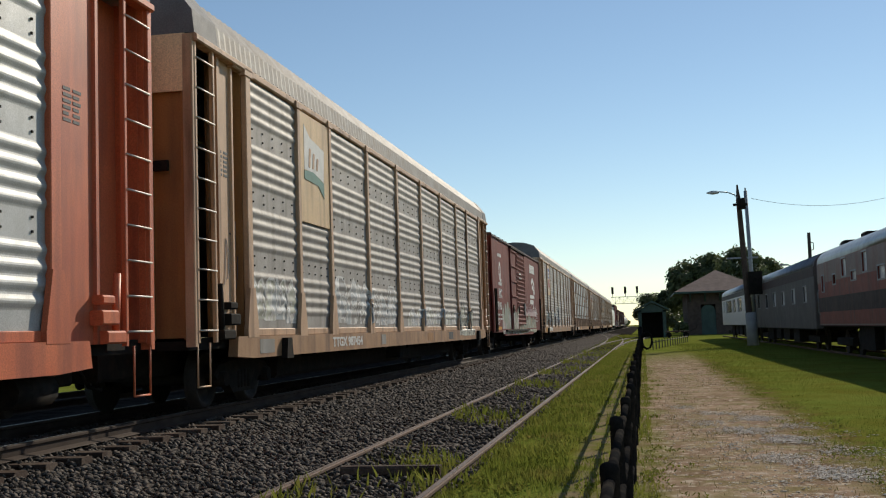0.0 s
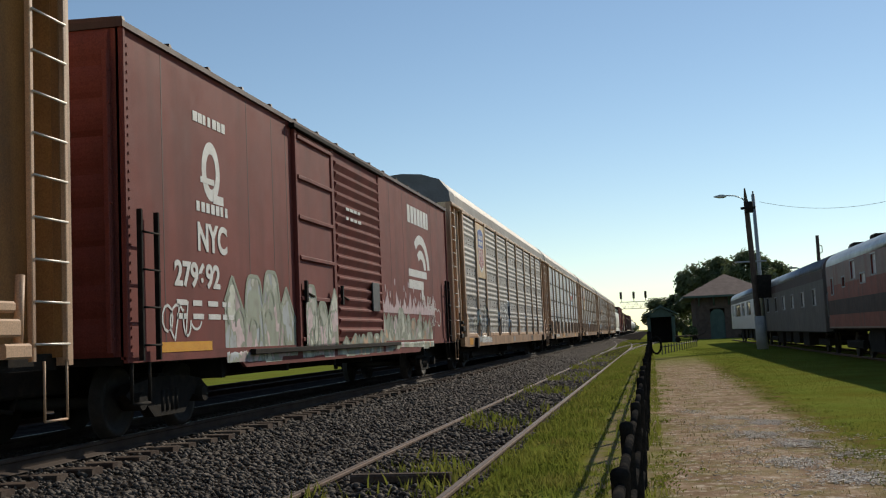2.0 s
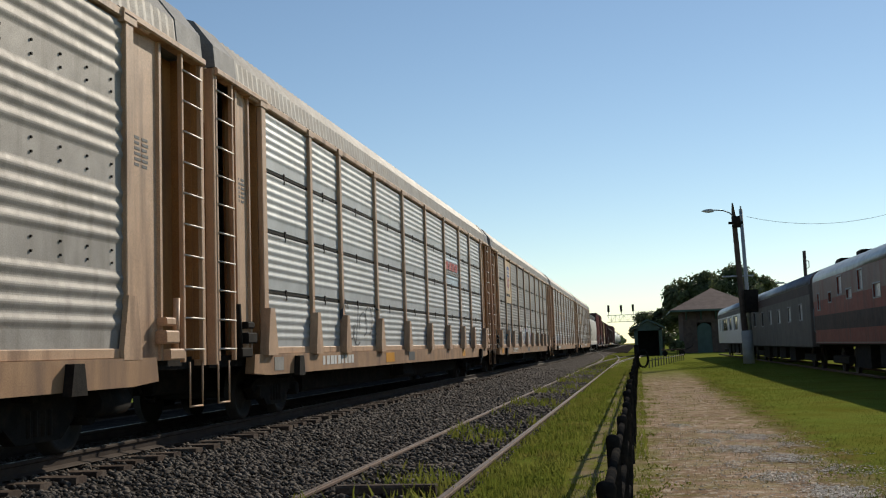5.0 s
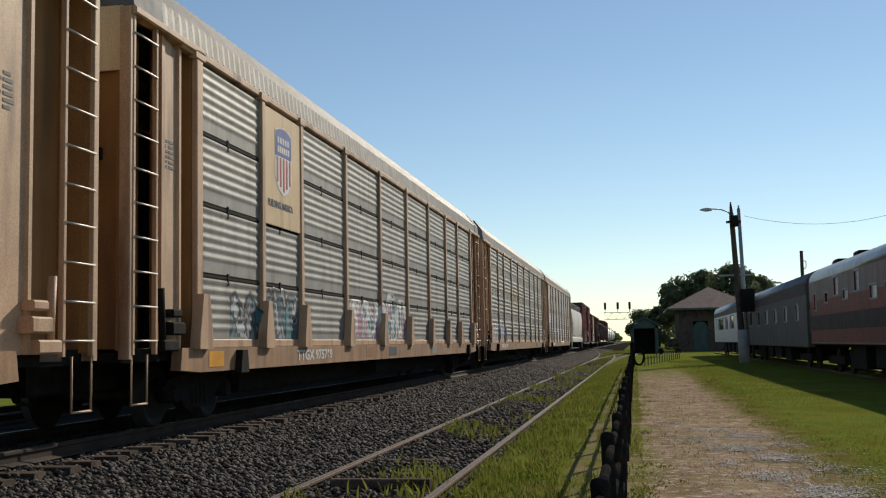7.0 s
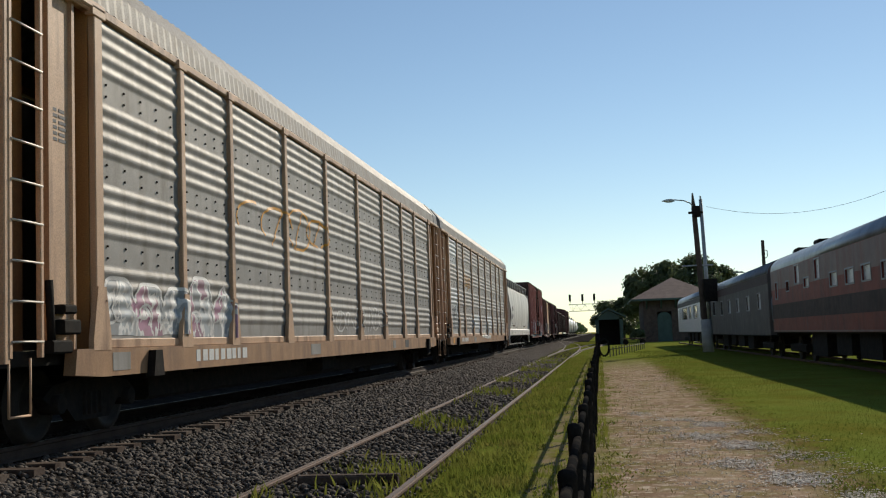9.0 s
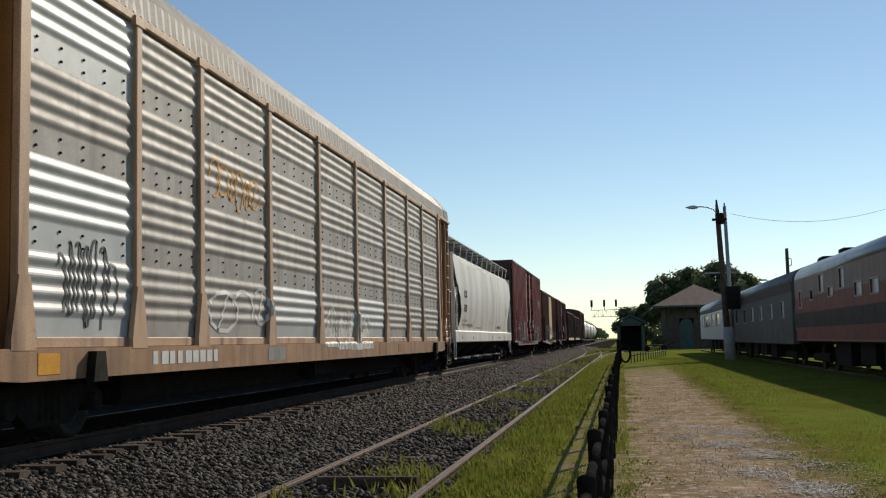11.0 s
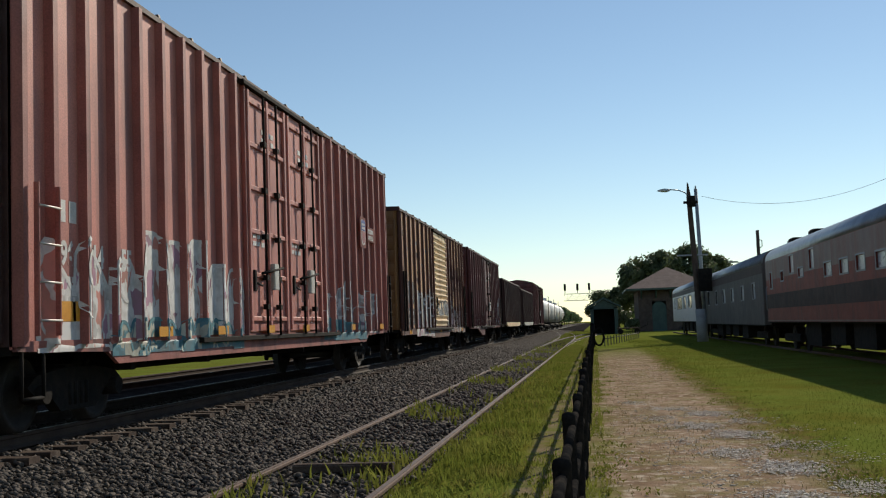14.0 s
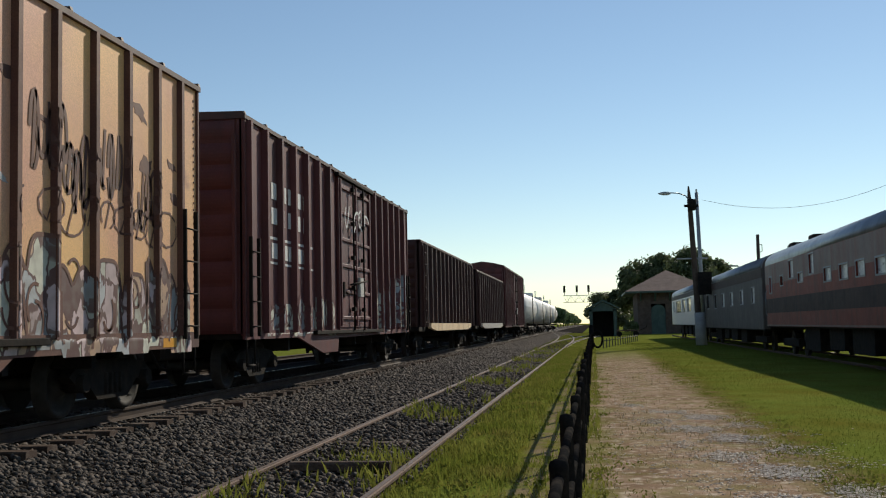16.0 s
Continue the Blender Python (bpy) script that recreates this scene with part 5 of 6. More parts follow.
def build_box_cars():
    box_car(40.0, 61.3, 1.1, 20.3, 4.66, "oxide-red smooth-sided box car with white stencils and pale graffiti", BROWNBOX, BROWNBOX, [],
            [(6.95, 8.95, "panels"), (9.05, 12.4, "slats")], BROWNBOX,
            [(1.1, 1.0), (1.1, 0.88), (4.3, 0.88), (4.6, 0.72), (16.2, 0.7), (16.5, 0.88), (20.3, 0.88), (20.3, 1.0)], marks_oxide,
            side_ladder=((1.3, 1.65), (19.6, 1.65)), roof_m=DARKBROWN)
    rb = [0.95] + [1.58 + 0.735 * i for i in range(9)] + [13.05 + 0.74 * i for i in range(10)]
    # end walls in dark brown: the shade on them is put into the paint
    box_car(225.8, 246.8, 0.9, 20.25, 5.22, "tall rust-red ribbed box car with double plug doors and bright graffiti", HICUBE, HICUBE_RIB_SHADE, rb,
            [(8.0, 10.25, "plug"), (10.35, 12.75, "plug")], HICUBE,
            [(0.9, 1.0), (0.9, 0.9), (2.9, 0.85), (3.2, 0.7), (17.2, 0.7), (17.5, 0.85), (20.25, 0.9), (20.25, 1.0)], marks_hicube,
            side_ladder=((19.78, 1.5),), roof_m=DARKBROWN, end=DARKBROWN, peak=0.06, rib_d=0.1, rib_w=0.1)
    rb = [1.42, 2.2, 3.0, 3.85, 4.7, 5.6, 6.5, 7.3, 11.9, 12.7, 13.6, 14.5, 15.4, 16.2]
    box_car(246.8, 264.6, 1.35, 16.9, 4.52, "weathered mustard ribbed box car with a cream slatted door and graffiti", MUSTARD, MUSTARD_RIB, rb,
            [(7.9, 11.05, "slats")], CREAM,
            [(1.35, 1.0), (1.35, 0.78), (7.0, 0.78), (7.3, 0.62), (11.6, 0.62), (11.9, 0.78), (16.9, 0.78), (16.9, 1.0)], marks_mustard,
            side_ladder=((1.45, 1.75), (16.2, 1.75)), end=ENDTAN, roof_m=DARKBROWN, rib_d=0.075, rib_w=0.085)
    rb = [1.35 + 0.9 * i for i in range(7)] + [11.6 + 0.85 * i for i in range(6)]
    box_car(264.6, 282.9, 1.2, 16.85, 4.53, "maroon ribbed box car with a plug door, white stencils and graffiti", MAROON, MAROON, rb,
            [(7.7, 11.0, "plug")], MAROON,
            [(1.2, 1.0), (1.2, 0.85), (4.4, 0.85), (6.3, 0.5), (7.6, 0.5), (7.7, 0.8), (16.85, 0.85), (16.85, 1.0)], marks_maroon,
            side_ladder=((1.3, 1.6), (16.2, 1.6)), roof_m=DARKBROWN)
    rb = [1.2 + 0.85 * i for i in range(8)] + [12.0 + 0.85 * i for i in range(9)]
    box_car(317.3, 338.0, 0.9, 19.6, 4.75, "dark red box car with a rounded roof", MAROON, MAROON, rb, [(8.4, 11.6, "plug")], MAROON,
            [(0.9, 1.0), (0.9, 0.85), (19.6, 0.85), (19.6, 1.0)], roof_m=MAROON, peak=0.35)


# --- covered hopper ---
def build_hopper():
    s0, s1 = 204.5, 225.8
    L = s1 - s0
    car = thing("covered_hopper_car", "off-white covered hopper car with smooth curved sides and black lettering", "railroad car", "freight train cars")
    CARS.append((car, s0))
    a, b = 1.45, L - 1.0
    c0, c1 = a, b

    def inset(z):
        """How far the side sheet's end lies in from the end frame at height z."""
        u = (z - 1.36) / (3.86 - 1.36)
        pts = [(0, 0.75), (0.1, 1.25), (0.28, 1.5), (0.45, 1.2), (0.6, 0.7), (0.74, 0.22), (0.85, 0.12), (1, 0.12)]
        for (p, q), (r, t) in zip(pts, pts[1:]):
            if u <= r:
                k = (u - p) / (r - p)
                k = k * k * (3 - 2 * k)
                return q + (t - q) * k
        return 0.12

    def skin(y, z):
        u = (z - 1.36) / 2.5
        return 1.36 + 0.12 * math.sin(max(0, min(1, u)) * math.pi * 0.9)
    for k in (1, -1):
        rows = []
        for i in range(41):
            z = 1.36 + 2.5 * i / 40
            n = 30
            lo, hi = c0 + inset(z), c1 - inset(z)
            rows.append([(k * skin(0, z), lo + (hi - lo) * j / n, z) for j in range(n + 1)])
        part("side_sheet", Shape().grid(rows, True), HOPPER, car)
    for y in (3.75, 6.3, 8.85, 11.4, 13.95, 16.5):
        t = Shape()
        ribbon(t, [(y - 0.04, 1.46), (y + 0.05, 1.92)], 0.055, skin, 0.006)
        part("rust_mark", t, RUSTP, car, "rusty vertical drip mark")
    for y in (4.9, 8.6, 10.4, 12.3, 15.0, 17.2):
        s = Shape()
        ribbon(s, [(y + 0.025 * math.sin(i * 0.6), 1.4 + 2.4 * i / 10) for i in range(11)], 0.03, skin, 0.004)
        part("weld_seam", s, HOPPER, car)
    for y in (4.6, 14.25):
        lettering("stencil_text", "DO NOT HAMMER ON CAR", 0.125, RUSTP, car, 1.408, y, 1.56, 0.88)
    bars(car, 15.75, 16.22, 1.68, 3, 0.03, 0.03, STEELG, 1.411, 9, 2)
    bars(car, 14.3, 15.15, 1.1, 1, 0.045, 0.02, DARKP, 1.462, 10, 4)
    # upper side, three stepped bands
    for k in (1, -1):
        for i in range(3):
            x0, x1 = sorted((k * (1.36 - i * 0.06), k * (1.26 - i * 0.06)))
            part("top_side_rail", Shape().box(x0, x1, c0 + 0.02, c1 - 0.02, 3.84 + i * 0.1, 3.93 + i * 0.1, 0.015), HOPPER, car)
    part("roof", Shape().sweep([(1.2, 4.12), (0.7, 4.28), (0, 4.34), (-0.7, 4.28), (-1.2, 4.12)], 1, c0, c1), HOPPER, car)
    part("hatch_cover", Shape().box(-0.3, 0.3, c0 + 0.8, c1 - 0.8, 4.3, 4.44, 0.04), HOPPER, car)
    for k in (1, -1):
        s = Shape().box(*sorted((k * 0.32, k * 1.28)), c0 - 0.25, c1 + 0.25, 4.63, 4.67)
        n = 12
        for i in range(n + 1):
            y = c0 - 0.22 + (c1 - c0 + 0.44) * i / n
            s.box(*sorted((k * 0.32, k * 1.29)), y - 0.02, y + 0.02, 4.59, 4.63)
        part("running_board", s, STEELG, car, "grey steel grating walkway")
        for i in range(n + 1):
            y = c0 - 0.22 + (c1 - c0 + 0.44) * i / n
            part("walkway_bracket", Shape().rod((k * 1.26, y, 4.65), (k * 1.2, min(max(y, c0), c1), 4.1), 0.022, 6), HOPPER, car)
    # sill
    for k in (1, -1):
        part("side_sill", Shape().box(*sorted((k * 1.3, k * 1.46)), c0 - 0.05, c1 + 0.05, 0.96, 1.38, 0.03), HOPPER, car)
    for y in (c0 + 1.5, c0 + 4.3, 12.0, 16.98, 18.15, 19.4):
        part("sill_plug", Shape().box(1.461, 1.468, y, y + 0.1, 1.08, 1.19, 0.002), RUSTP if y in (12.0, 16.98) else DARKP, car)
    # sloped end sheets and end frames
    for y, k in ((c0, 1), (c1, -1)):
        s = Shape().grid([[(x, y + k * 0.1, 3.95) for x in (-1.3, 1.3)], [(x, y + k * 0.4, 3.0) for x in (-1.32, 1.32)], [(x, y + k * 2.6, 1.1) for x in (-1.32, 1.32)]])
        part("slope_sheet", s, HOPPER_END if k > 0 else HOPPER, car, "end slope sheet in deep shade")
        e = y - k * 0.02
        fr = Shape()
        for x in (-1.36, 1.36):
            fr.box(x - 0.05, x + 0.05, e - 0.04, e + 0.04, 0.96, 4.1, 0.012)
        fr.box(-1.36, 1.36, e - 0.03, e + 0.03, 0.96, 1.3, 0.01)
        part("end_frame", fr, HOPPER, car)
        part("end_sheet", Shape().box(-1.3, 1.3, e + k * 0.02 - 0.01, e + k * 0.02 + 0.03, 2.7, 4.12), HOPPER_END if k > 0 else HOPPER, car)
        ladder(car, e - 0.03 if k > 0 else e - 0.55, e + 0.55 if k > 0 else e + 0.03, 1.42, 1.0, 2.9, 5, 0.035, HOPPER, HOPPER)
        pl = y - k * 0.75
        part("end_platform", Shape().box(-1.35, 1.35, *sorted((pl, y)), 1.0, 1.08, 0.01).box(-0.3, 0.3, *sorted((pl, y + k * 2)), 0.62, 1.0, 0.02), BLACK, car)
        ldr = Shape()
        for i in range(4):
            ldr.rod((-1.1, pl, 1.2 + i * 0.5), (1.35, pl, 1.2 + i * 0.5), 0.018, 6)
        ldr.rod((1.35, pl, 1.0), (1.35, pl, 2.9), 0.02, 6).rod((1.35, pl, 2.7), (1.35, y, 2.7), 0.018, 6)
        part("end_rail", ldr, HOPPER, car)
        part("stirrup_step", Shape().pipe([(1.4, y - k * 0.1, 0.98), (1.4, y - k * 0.1, 0.4), (1.4, y + k * 0.3, 0.4), (1.4, y + k * 0.3, 0.98)], 0.022, 6), HOPPER, car)
        part("corner_gusset", Shape().sweep([(y - k * 0.7, 1.0), (y + k * 0.2, 1.0), (y - k * 0.1, 0.62), (y - k * 0.3, 0.62)], 0, 1.2, 1.3), BLACK, car)
    # hopper bays and outlets
    n = 4
    w = (c1 - c0 - 5.0) / n
    for i in range(n):
        y = c0 + 2.5 + w * (i + 0.5)
        s = Shape()
        s.grid([[(x * 1.25, y + d * w * 0.48, 1.0) for x, d in ((-1, -1), (1, -1), (1, 1), (-1, 1), (-1, -1))], [(x * 0.45, y + d * 0.3, 0.35) for x, d in ((-1, -1), (1, -1), (1, 1), (-1, 1), (-1, -1))]])
        s.box(-0.5, 0.5, y - 0.33, y + 0.33, 0.28, 0.36)
        part("hopper_bay", s, BLACK, car)
        part("gate_shaft", Shape().rod((-0.9, y + 0.35, 0.36), (1.25, y + 0.35, 0.36), 0.03, 6).rod((1.2, y + 0.35, 0.36), (1.27, y + 0.35, 0.36), 0.05, 8), WIRE, car)
    part("centre_sill", Shape().box(-0.3, 0.3, 0.4, L - 0.4, 0.7, 1.0, 0.03), BLACK, car)
    def text_on(name, txt, size, y, z):
        ob = lettering(name, txt, size, DARKP, car, 0, y, z, 0.85)
        for v in ob.data.vertices:
            v.co.x += skin(v.co.y, v.co.z) + 0.002
    text_on("reporting_mark", "ROIX", 0.36, 3.5, 2.6)
    text_on("car_number", "57307", 0.36, 3.5, 2.08)
    for i, z in enumerate((1.75, 1.6)):
        s = Shape()
        for j in range(4):
            ribbon(s, [(3.3 + j * 0.33, z), (3.52 + j * 0.33, z)], 0.07, skin, 0.003)
        tagged(part("stencil_mark", s, STEELG, car), kind="stuff")
    s = Shape()
    for i in range(6):
        for j in range(4):
            ribbon(s, [(17.45 + j * 0.25, 2.55 - i * 0.075), (17.65 + j * 0.25 - 0.03 * (i % 2), 2.55 - i * 0.075)], 0.035, skin, 0.003)
    for i in range(4):
        ribbon(s, [(7.2 + i * 0.4, 1.52), (7.5 + i * 0.4, 1.52)], 0.06, skin, 0.003)
    tagged(part("stencil_mark", s, STEELG, car), kind="stuff")
    add_truck(car, 2.2)
    add_truck(car, L - 2.2)
    add_couplers(car, L)


def gondola(s0, s1, H):
    L = s1 - s0
    car = thing("gondola_car", "dark brown high-sided ribbed gondola with a pale sill", "railroad car", "freight train cars")
    CARS.append((car, s0))
    y0, y1, w = 1.0, L - 0.9, 1.4
    part("near_side", Shape().box(w - 0.05, w, y0, y1, 1.05, H, 0.01), DARKBROWN, car)
    part("far_side", Shape().box(-w, -w + 0.05, y0, y1, 1.05, H, 0.01), DARKBROWN, car)
    for y, k in ((y0, 1), (y1, -1)):
        corrugated_end(car, y, k, H, DARKBROWN, 1.0)
    part("floor_pan", Shape().box(-1.35, 1.35, y0, y1, 0.85, 1.05), BLACK, car)
    part("top_chord", Shape().box(w - 0.06, w + 0.08, y0, y1, H - 0.1, H, 0.02).box(-w - 0.08, -w + 0.06, y0, y1, H - 0.1, H, 0.02), DARKBROWN, car)
    for i in range(15):
        y = y0 + 0.15 + i * (y1 - y0 - 0.3) / 14
        part("side_post", shared(("gonrib", H), lambda: Shape().sweep([(w, -0.08), (w + 0.11, -0.05), (w + 0.11, 0.05), (w, 0.08)], 2, 1.0, H - 0.1).mesh("side_post", DARKBROWN)), DARKBROWN, car, at=(0, y, 0))
    part("side_sill", Shape().sweep([(y0 + 1.6, 1.12), (y0 + 1.6, 0.95), (y0 + 3.0, 0.85), (y1 - 3.0, 0.85), (y1 - 1.6, 0.95), (y1 - 1.6, 1.12)], 0, w + 0.02, w + 0.14), CREAM if s0 < 290 else WIRE, car, "pale weathered sill")
    part("centre_sill", Shape().box(-0.3, 0.3, 0.4, L - 0.4, 0.6, 0.9, 0.03), BLACK, car)
    ladder(car, y0 + 0.05, y0 + 0.45, w + 0.14, 1.0, H - 0.2, 7, 0.04, DARKBROWN, DARKBROWN)
    add_truck(car, 2.6)
    add_truck(car, L - 2.6)
    add_couplers(car, L)


def tank_car(s0, s1):
    L = s1 - s0
    car = thing("tank_car", "white cylindrical tank car with dirty lower half", "railroad car", "freight train cars")
    CARS.append((car, s0))
    n, r, zc = 28, 1.5, 2.55
    prof = [(1.1, 0.0), (1.15, 0.6), (1.3, 1.1), (1.55, 1.4), (1.85, r)] + [(L - 1.85, r), (L - 1.55, 1.4), (L - 1.3, 1.1), (L - 1.15, 0.6), (L - 1.1, 0.0)]
    part("tank", Shape().grid([[(q * math.cos(2 * math.pi * i / n), y, zc + q * math.sin(2 * math.pi * i / n)) for i in range(n + 1)] for y, q in prof], True), TANKW, car)
    bd = Shape()
    for y in (4.0, L / 2 - 1.6, L / 2 + 1.6, L - 4.0):
        bd.sweep([((r + 0.012) * math.cos(2 * math.pi * i / n), zc + (r + 0.012) * math.sin(2 * math.pi * i / n)) for i in range(n)], 1, y - 0.05, y + 0.05, True, False)
    part("tank_band", bd, STEELG, car)
    part("dome", Shape().rod((0, L / 2, zc + r - 0.05), (0, L / 2, zc + r + 0.45), 0.5, 16), TANKW, car)
    for k in (-1, 1):
        hr = Shape()
        hr.rod((k * 0.75, L / 2 - 1.3, zc + r + 0.6), (k * 0.75, L / 2 + 1.3, zc + r + 0.6), 0.02)
        for y in (-1.3, 0, 1.3):
            hr.rod((k * 0.75, L / 2 + y, zc + 1.2), (k * 0.75, L / 2 + y, zc + r + 0.6), 0.02)
        part("hand_rail", hr, STEELG, car)
    for a in (0.4, L - 4.2):
        part("stub_sill", Shape().box(-0.35, 0.35, a, a + 3.8, 0.65, 1.15, 0.03), BLACK, car)
    for a in (0.7, L - 1.0):
        part("end_platform", Shape().box(-1.3, 1.3, a, a + 0.3, 0.85, 1.05), BLACK, car)
    ladder(car, L / 2 - 0.2, L / 2 + 0.2, r + 0.05, 1.0, 3.6, 6, 0.04, BLACK, BLACK)
    add_truck(car, 2.4)
    add_truck(car, L - 2.4)
    add_couplers(car, L)


# ---- standing passenger train ----
def passenger_car(y0, y1, label, side_m, roof_m, windows, bands, far_end=False, base=0.9):
    car = thing("passenger_car", label, "passenger car", "standing passenger cars", at=(8.5, 0, 0))
    w = 1.5
    arc = [(w * math.cos(a), 3.6 + 0.76 * abs(math.sin(a)) ** 0.85) for a in (i * math.pi / 16 for i in range(17))]
    part("roof", Shape().sweep([(x, z) for x, z in arc], 1, y0, y1, True), roof_m, car, "dull rounded metal roof")
    # side wall with real window openings: strips between and around the windows
    for k in (-1, 1):
        cuts = windows if k < 0 else []
        gy = sorted({y0, y1, *(q for c in cuts for q in c[:2])})
        gz = sorted({base, 3.61, *(q for c in cuts for q in c[2:4])})
        s = Shape()
        s.v = [(k * w, y, z) for z in gz for y in gy]
        for i in range(len(gz) - 1):
            for j in range(len(gy) - 1):
                my, mz = (gy[j] + gy[j + 1]) / 2, (gz[i] + gz[i + 1]) / 2
                if not any(c[0] < my < c[1] and c[2] < mz < c[3] for c in cuts):
                    q = i * len(gy) + j
                    s.f.append((q, q + 1, q + 1 + len(gy), q + len(gy)))
                    s.s.append(False)
        wall = part("side_wall", s, side_m, car)
        thick = wall.modifiers.new("thickness", "SOLIDIFY")
        thick.thickness, thick.offset = 0.08, -1
    for a, b, z0, z1, m in windows:
        wd = part("window", Shape().box(-w - 0.012, -w + 0.0, a - 0.05, a + 0.005, z0 - 0.05, z1 + 0.05).box(-w - 0.012, -w, b - 0.005, b + 0.05, z0 - 0.05, z1 + 0.05)
                  .box(-w - 0.012, -w, a, b, z0 - 0.05, z0).box(-w - 0.012, -w, a, b, z1, z1 + 0.05), STEELG, car)
        part("pane", Shape().box(-w + 0.05, -w + 0.06, a, b, z0, z1), m, wd)
    for z0, z1, m, lab in bands:
        pieces = []
        y = y0
        for a, b, c0, c1, _ in sorted(windows, key=lambda q: q[0]):
            if c0 < z1 and c1 > z0:
                pieces.append((y, a - 0.05, z0, z1))
                if c0 - 0.05 > z0:
                    pieces.append((a - 0.05, b + 0.05, z0, c0 - 0.05))
                if c1 + 0.05 < z1:
                    pieces.append((a - 0.05, b + 0.05, c1 + 0.05, z1))
                y = b + 0.05
        for p in pieces + [(y, y1, z0, z1)]:
            part("paint_band", Shape().box(-w - 0.006, -w, *p), m, car, lab)
    part("floor_pan", Shape().box(-w + 0.05, w - 0.05, y0, y1, base - 0.05, base + 0.1), BLACK, car)
    for y in (y0, y1):
        part("end_wall", Shape().box(-w + 0.02, w - 0.02, y - 0.03 if y == y0 else y - 0.05, y + 0.05 if y == y0 else y + 0.03, base, 3.6).sweep([(x * 0.98, z) for x, z in arc], 1, y - 0.03, y + 0.03), side_m, car)
    for i in range(4):
        y = y0 + 6.5 + i * 3.4
        part("equipment_box", Shape().box(-1.3, 1.3, y, y + 2.0 + 0.4 * (i % 2), 0.38 + 0.05 * (i % 3), base, 0.04), BLACK, car, "dark box under the floor")
    for y in (y0 + 3.2, y1 - 3.2):
        s = Shape().box(-1.15, -0.95, y - 1.6, y + 1.6, 0.42, 0.72, 0.04).box(0.95, 1.15, y - 1.6, y + 1.6, 0.42, 0.72, 0.04).box(-1, 1, y - 0.25, y + 0.25, 0.4, 0.85, 0.04)
        t = part("truck", s, BLACK, car)
        for d in (-1.25, 1.25):
            ws = Shape()
            for x in (-0.77, 0.77):
                ws.rod((x - 0.06, y + d, 0.55), (x + 0.06, y + d, 0.55), 0.46, 24)
            ws.rod((-0.8, y + d, 0.55), (0.8, y + d, 0.55), 0.07, 8)
            part("wheelset", ws, WHEEL, t)
    return car


def build_passenger_train():
    tr = thing("yard_track", "dark rusty track under the standing cars", "railway track", kind="structure")
    for k in (-1, 1):
        part("rail", Shape().sweep(rail_ring(8.5 + k * 0.7535, 0.1), 1, -10, 110), RAILRUST, tr)
    P, D = PALEGLASS, DARKGLASS
    wins = [(21.6, 22.6, 2.5, 2.92, P), (24.0, 25.0, 2.5, 2.92, P), (27.0, 27.95, 2.52, 2.92, P), (29.05, 30.0, 2.56, 2.95, P), (30.93, 31.95, 2.56, 2.95, P),
            (33.04, 34.05, 2.58, 2.96, P), (35.5, 36.27, 2.91, 3.52, P), (37.36, 38.26, 2.72, 3.0, P), (39.04, 39.89, 2.92, 3.52, P), (41.2, 41.8, 2.72, 3.05, D),
            (43.7, 44.3, 2.5, 3.1, P)]
    orange = passenger_car(19.3, 45.3, "faded orange passenger car with a dark brown band and grey roof", CARORANGE, CARROOF, wins,
                           [(2.84, 3.6, CARBUFF, "brown-grey upper side with its gloss reflection painted in"), (1.7, 2.26, CARBROWN, "dark brown stripe"), (1.19, 1.24, CARBUFF, "thin dull lining")], base=1.18)
    for a in (38.3, 42.2):
        part("roof_vent", Shape().box(-0.95, -0.45, a, a + 0.7, 4.1, 4.36, 0.05), BLACK, orange, "dark roof vent")
    part("roof_hatch", Shape().box(-0.7, 0.2, 43.4, 44.6, 4.25, 4.42, 0.05), CARROOF, orange)
    part("grab_iron", Shape().pipe([(-1.53, 44.9, 1.6), (-1.58, 44.9, 1.7), (-1.58, 44.9, 2.5), (-1.53, 44.9, 2.6)], 0.02, 6), STEELG, orange)
    g = [(48.4, 49.3, 2.2, 2.85, P), (52.0, 53.0, 2.2, 2.83, P), (55.75, 56.8, 2.2, 2.83, P), (59.3, 60.45, 2.2, 2.88, P), (63.1, 64.1, 2.16, 2.9, D), (67.2, 68.4, 2.2, 3.0, D), (70.1, 71.1, 2.2, 3.0, D)]
    passenger_car(46.2, 71.6, "dull grey passenger car with small pale windows", CARGREY, CARROOF, g, [(3.2, 3.6, CARBROWN, "dark letterboard")], base=1.04)
    v = [(73.5, 74.4, 2.2, 3.1, P), (75.2, 77.0, 2.2, 3.1, D), (79.5, 82.5, 2.2, 3.1, D), (84.6, 87.0, 2.2, 3.1, D), (88.4, 93.8, 2.2, 3.1, D), (95.2, 96.6, 2.3, 3.1, P)]
    passenger_car(72.2, 98.5, "silver stainless passenger car with wide dark windows", CARSILVER, CARROOF, v, [(3.25, 3.6, CARGREY, "grey letterboard")], base=1.18)
    dia = thing("gangway_bellows", "black accordion bellows between two passenger cars", "gangway", at=(8.5, 45.65, 0))
    s = Shape()
    for i in range(5):
        s.box(-1.25 - 0.05 * (i % 2), 1.25 + 0.05 * (i % 2), -0.3 + i * 0.12, -0.22 + i * 0.12, 1.0, 3.75)
    part("bellows", s, BLACK, dia)


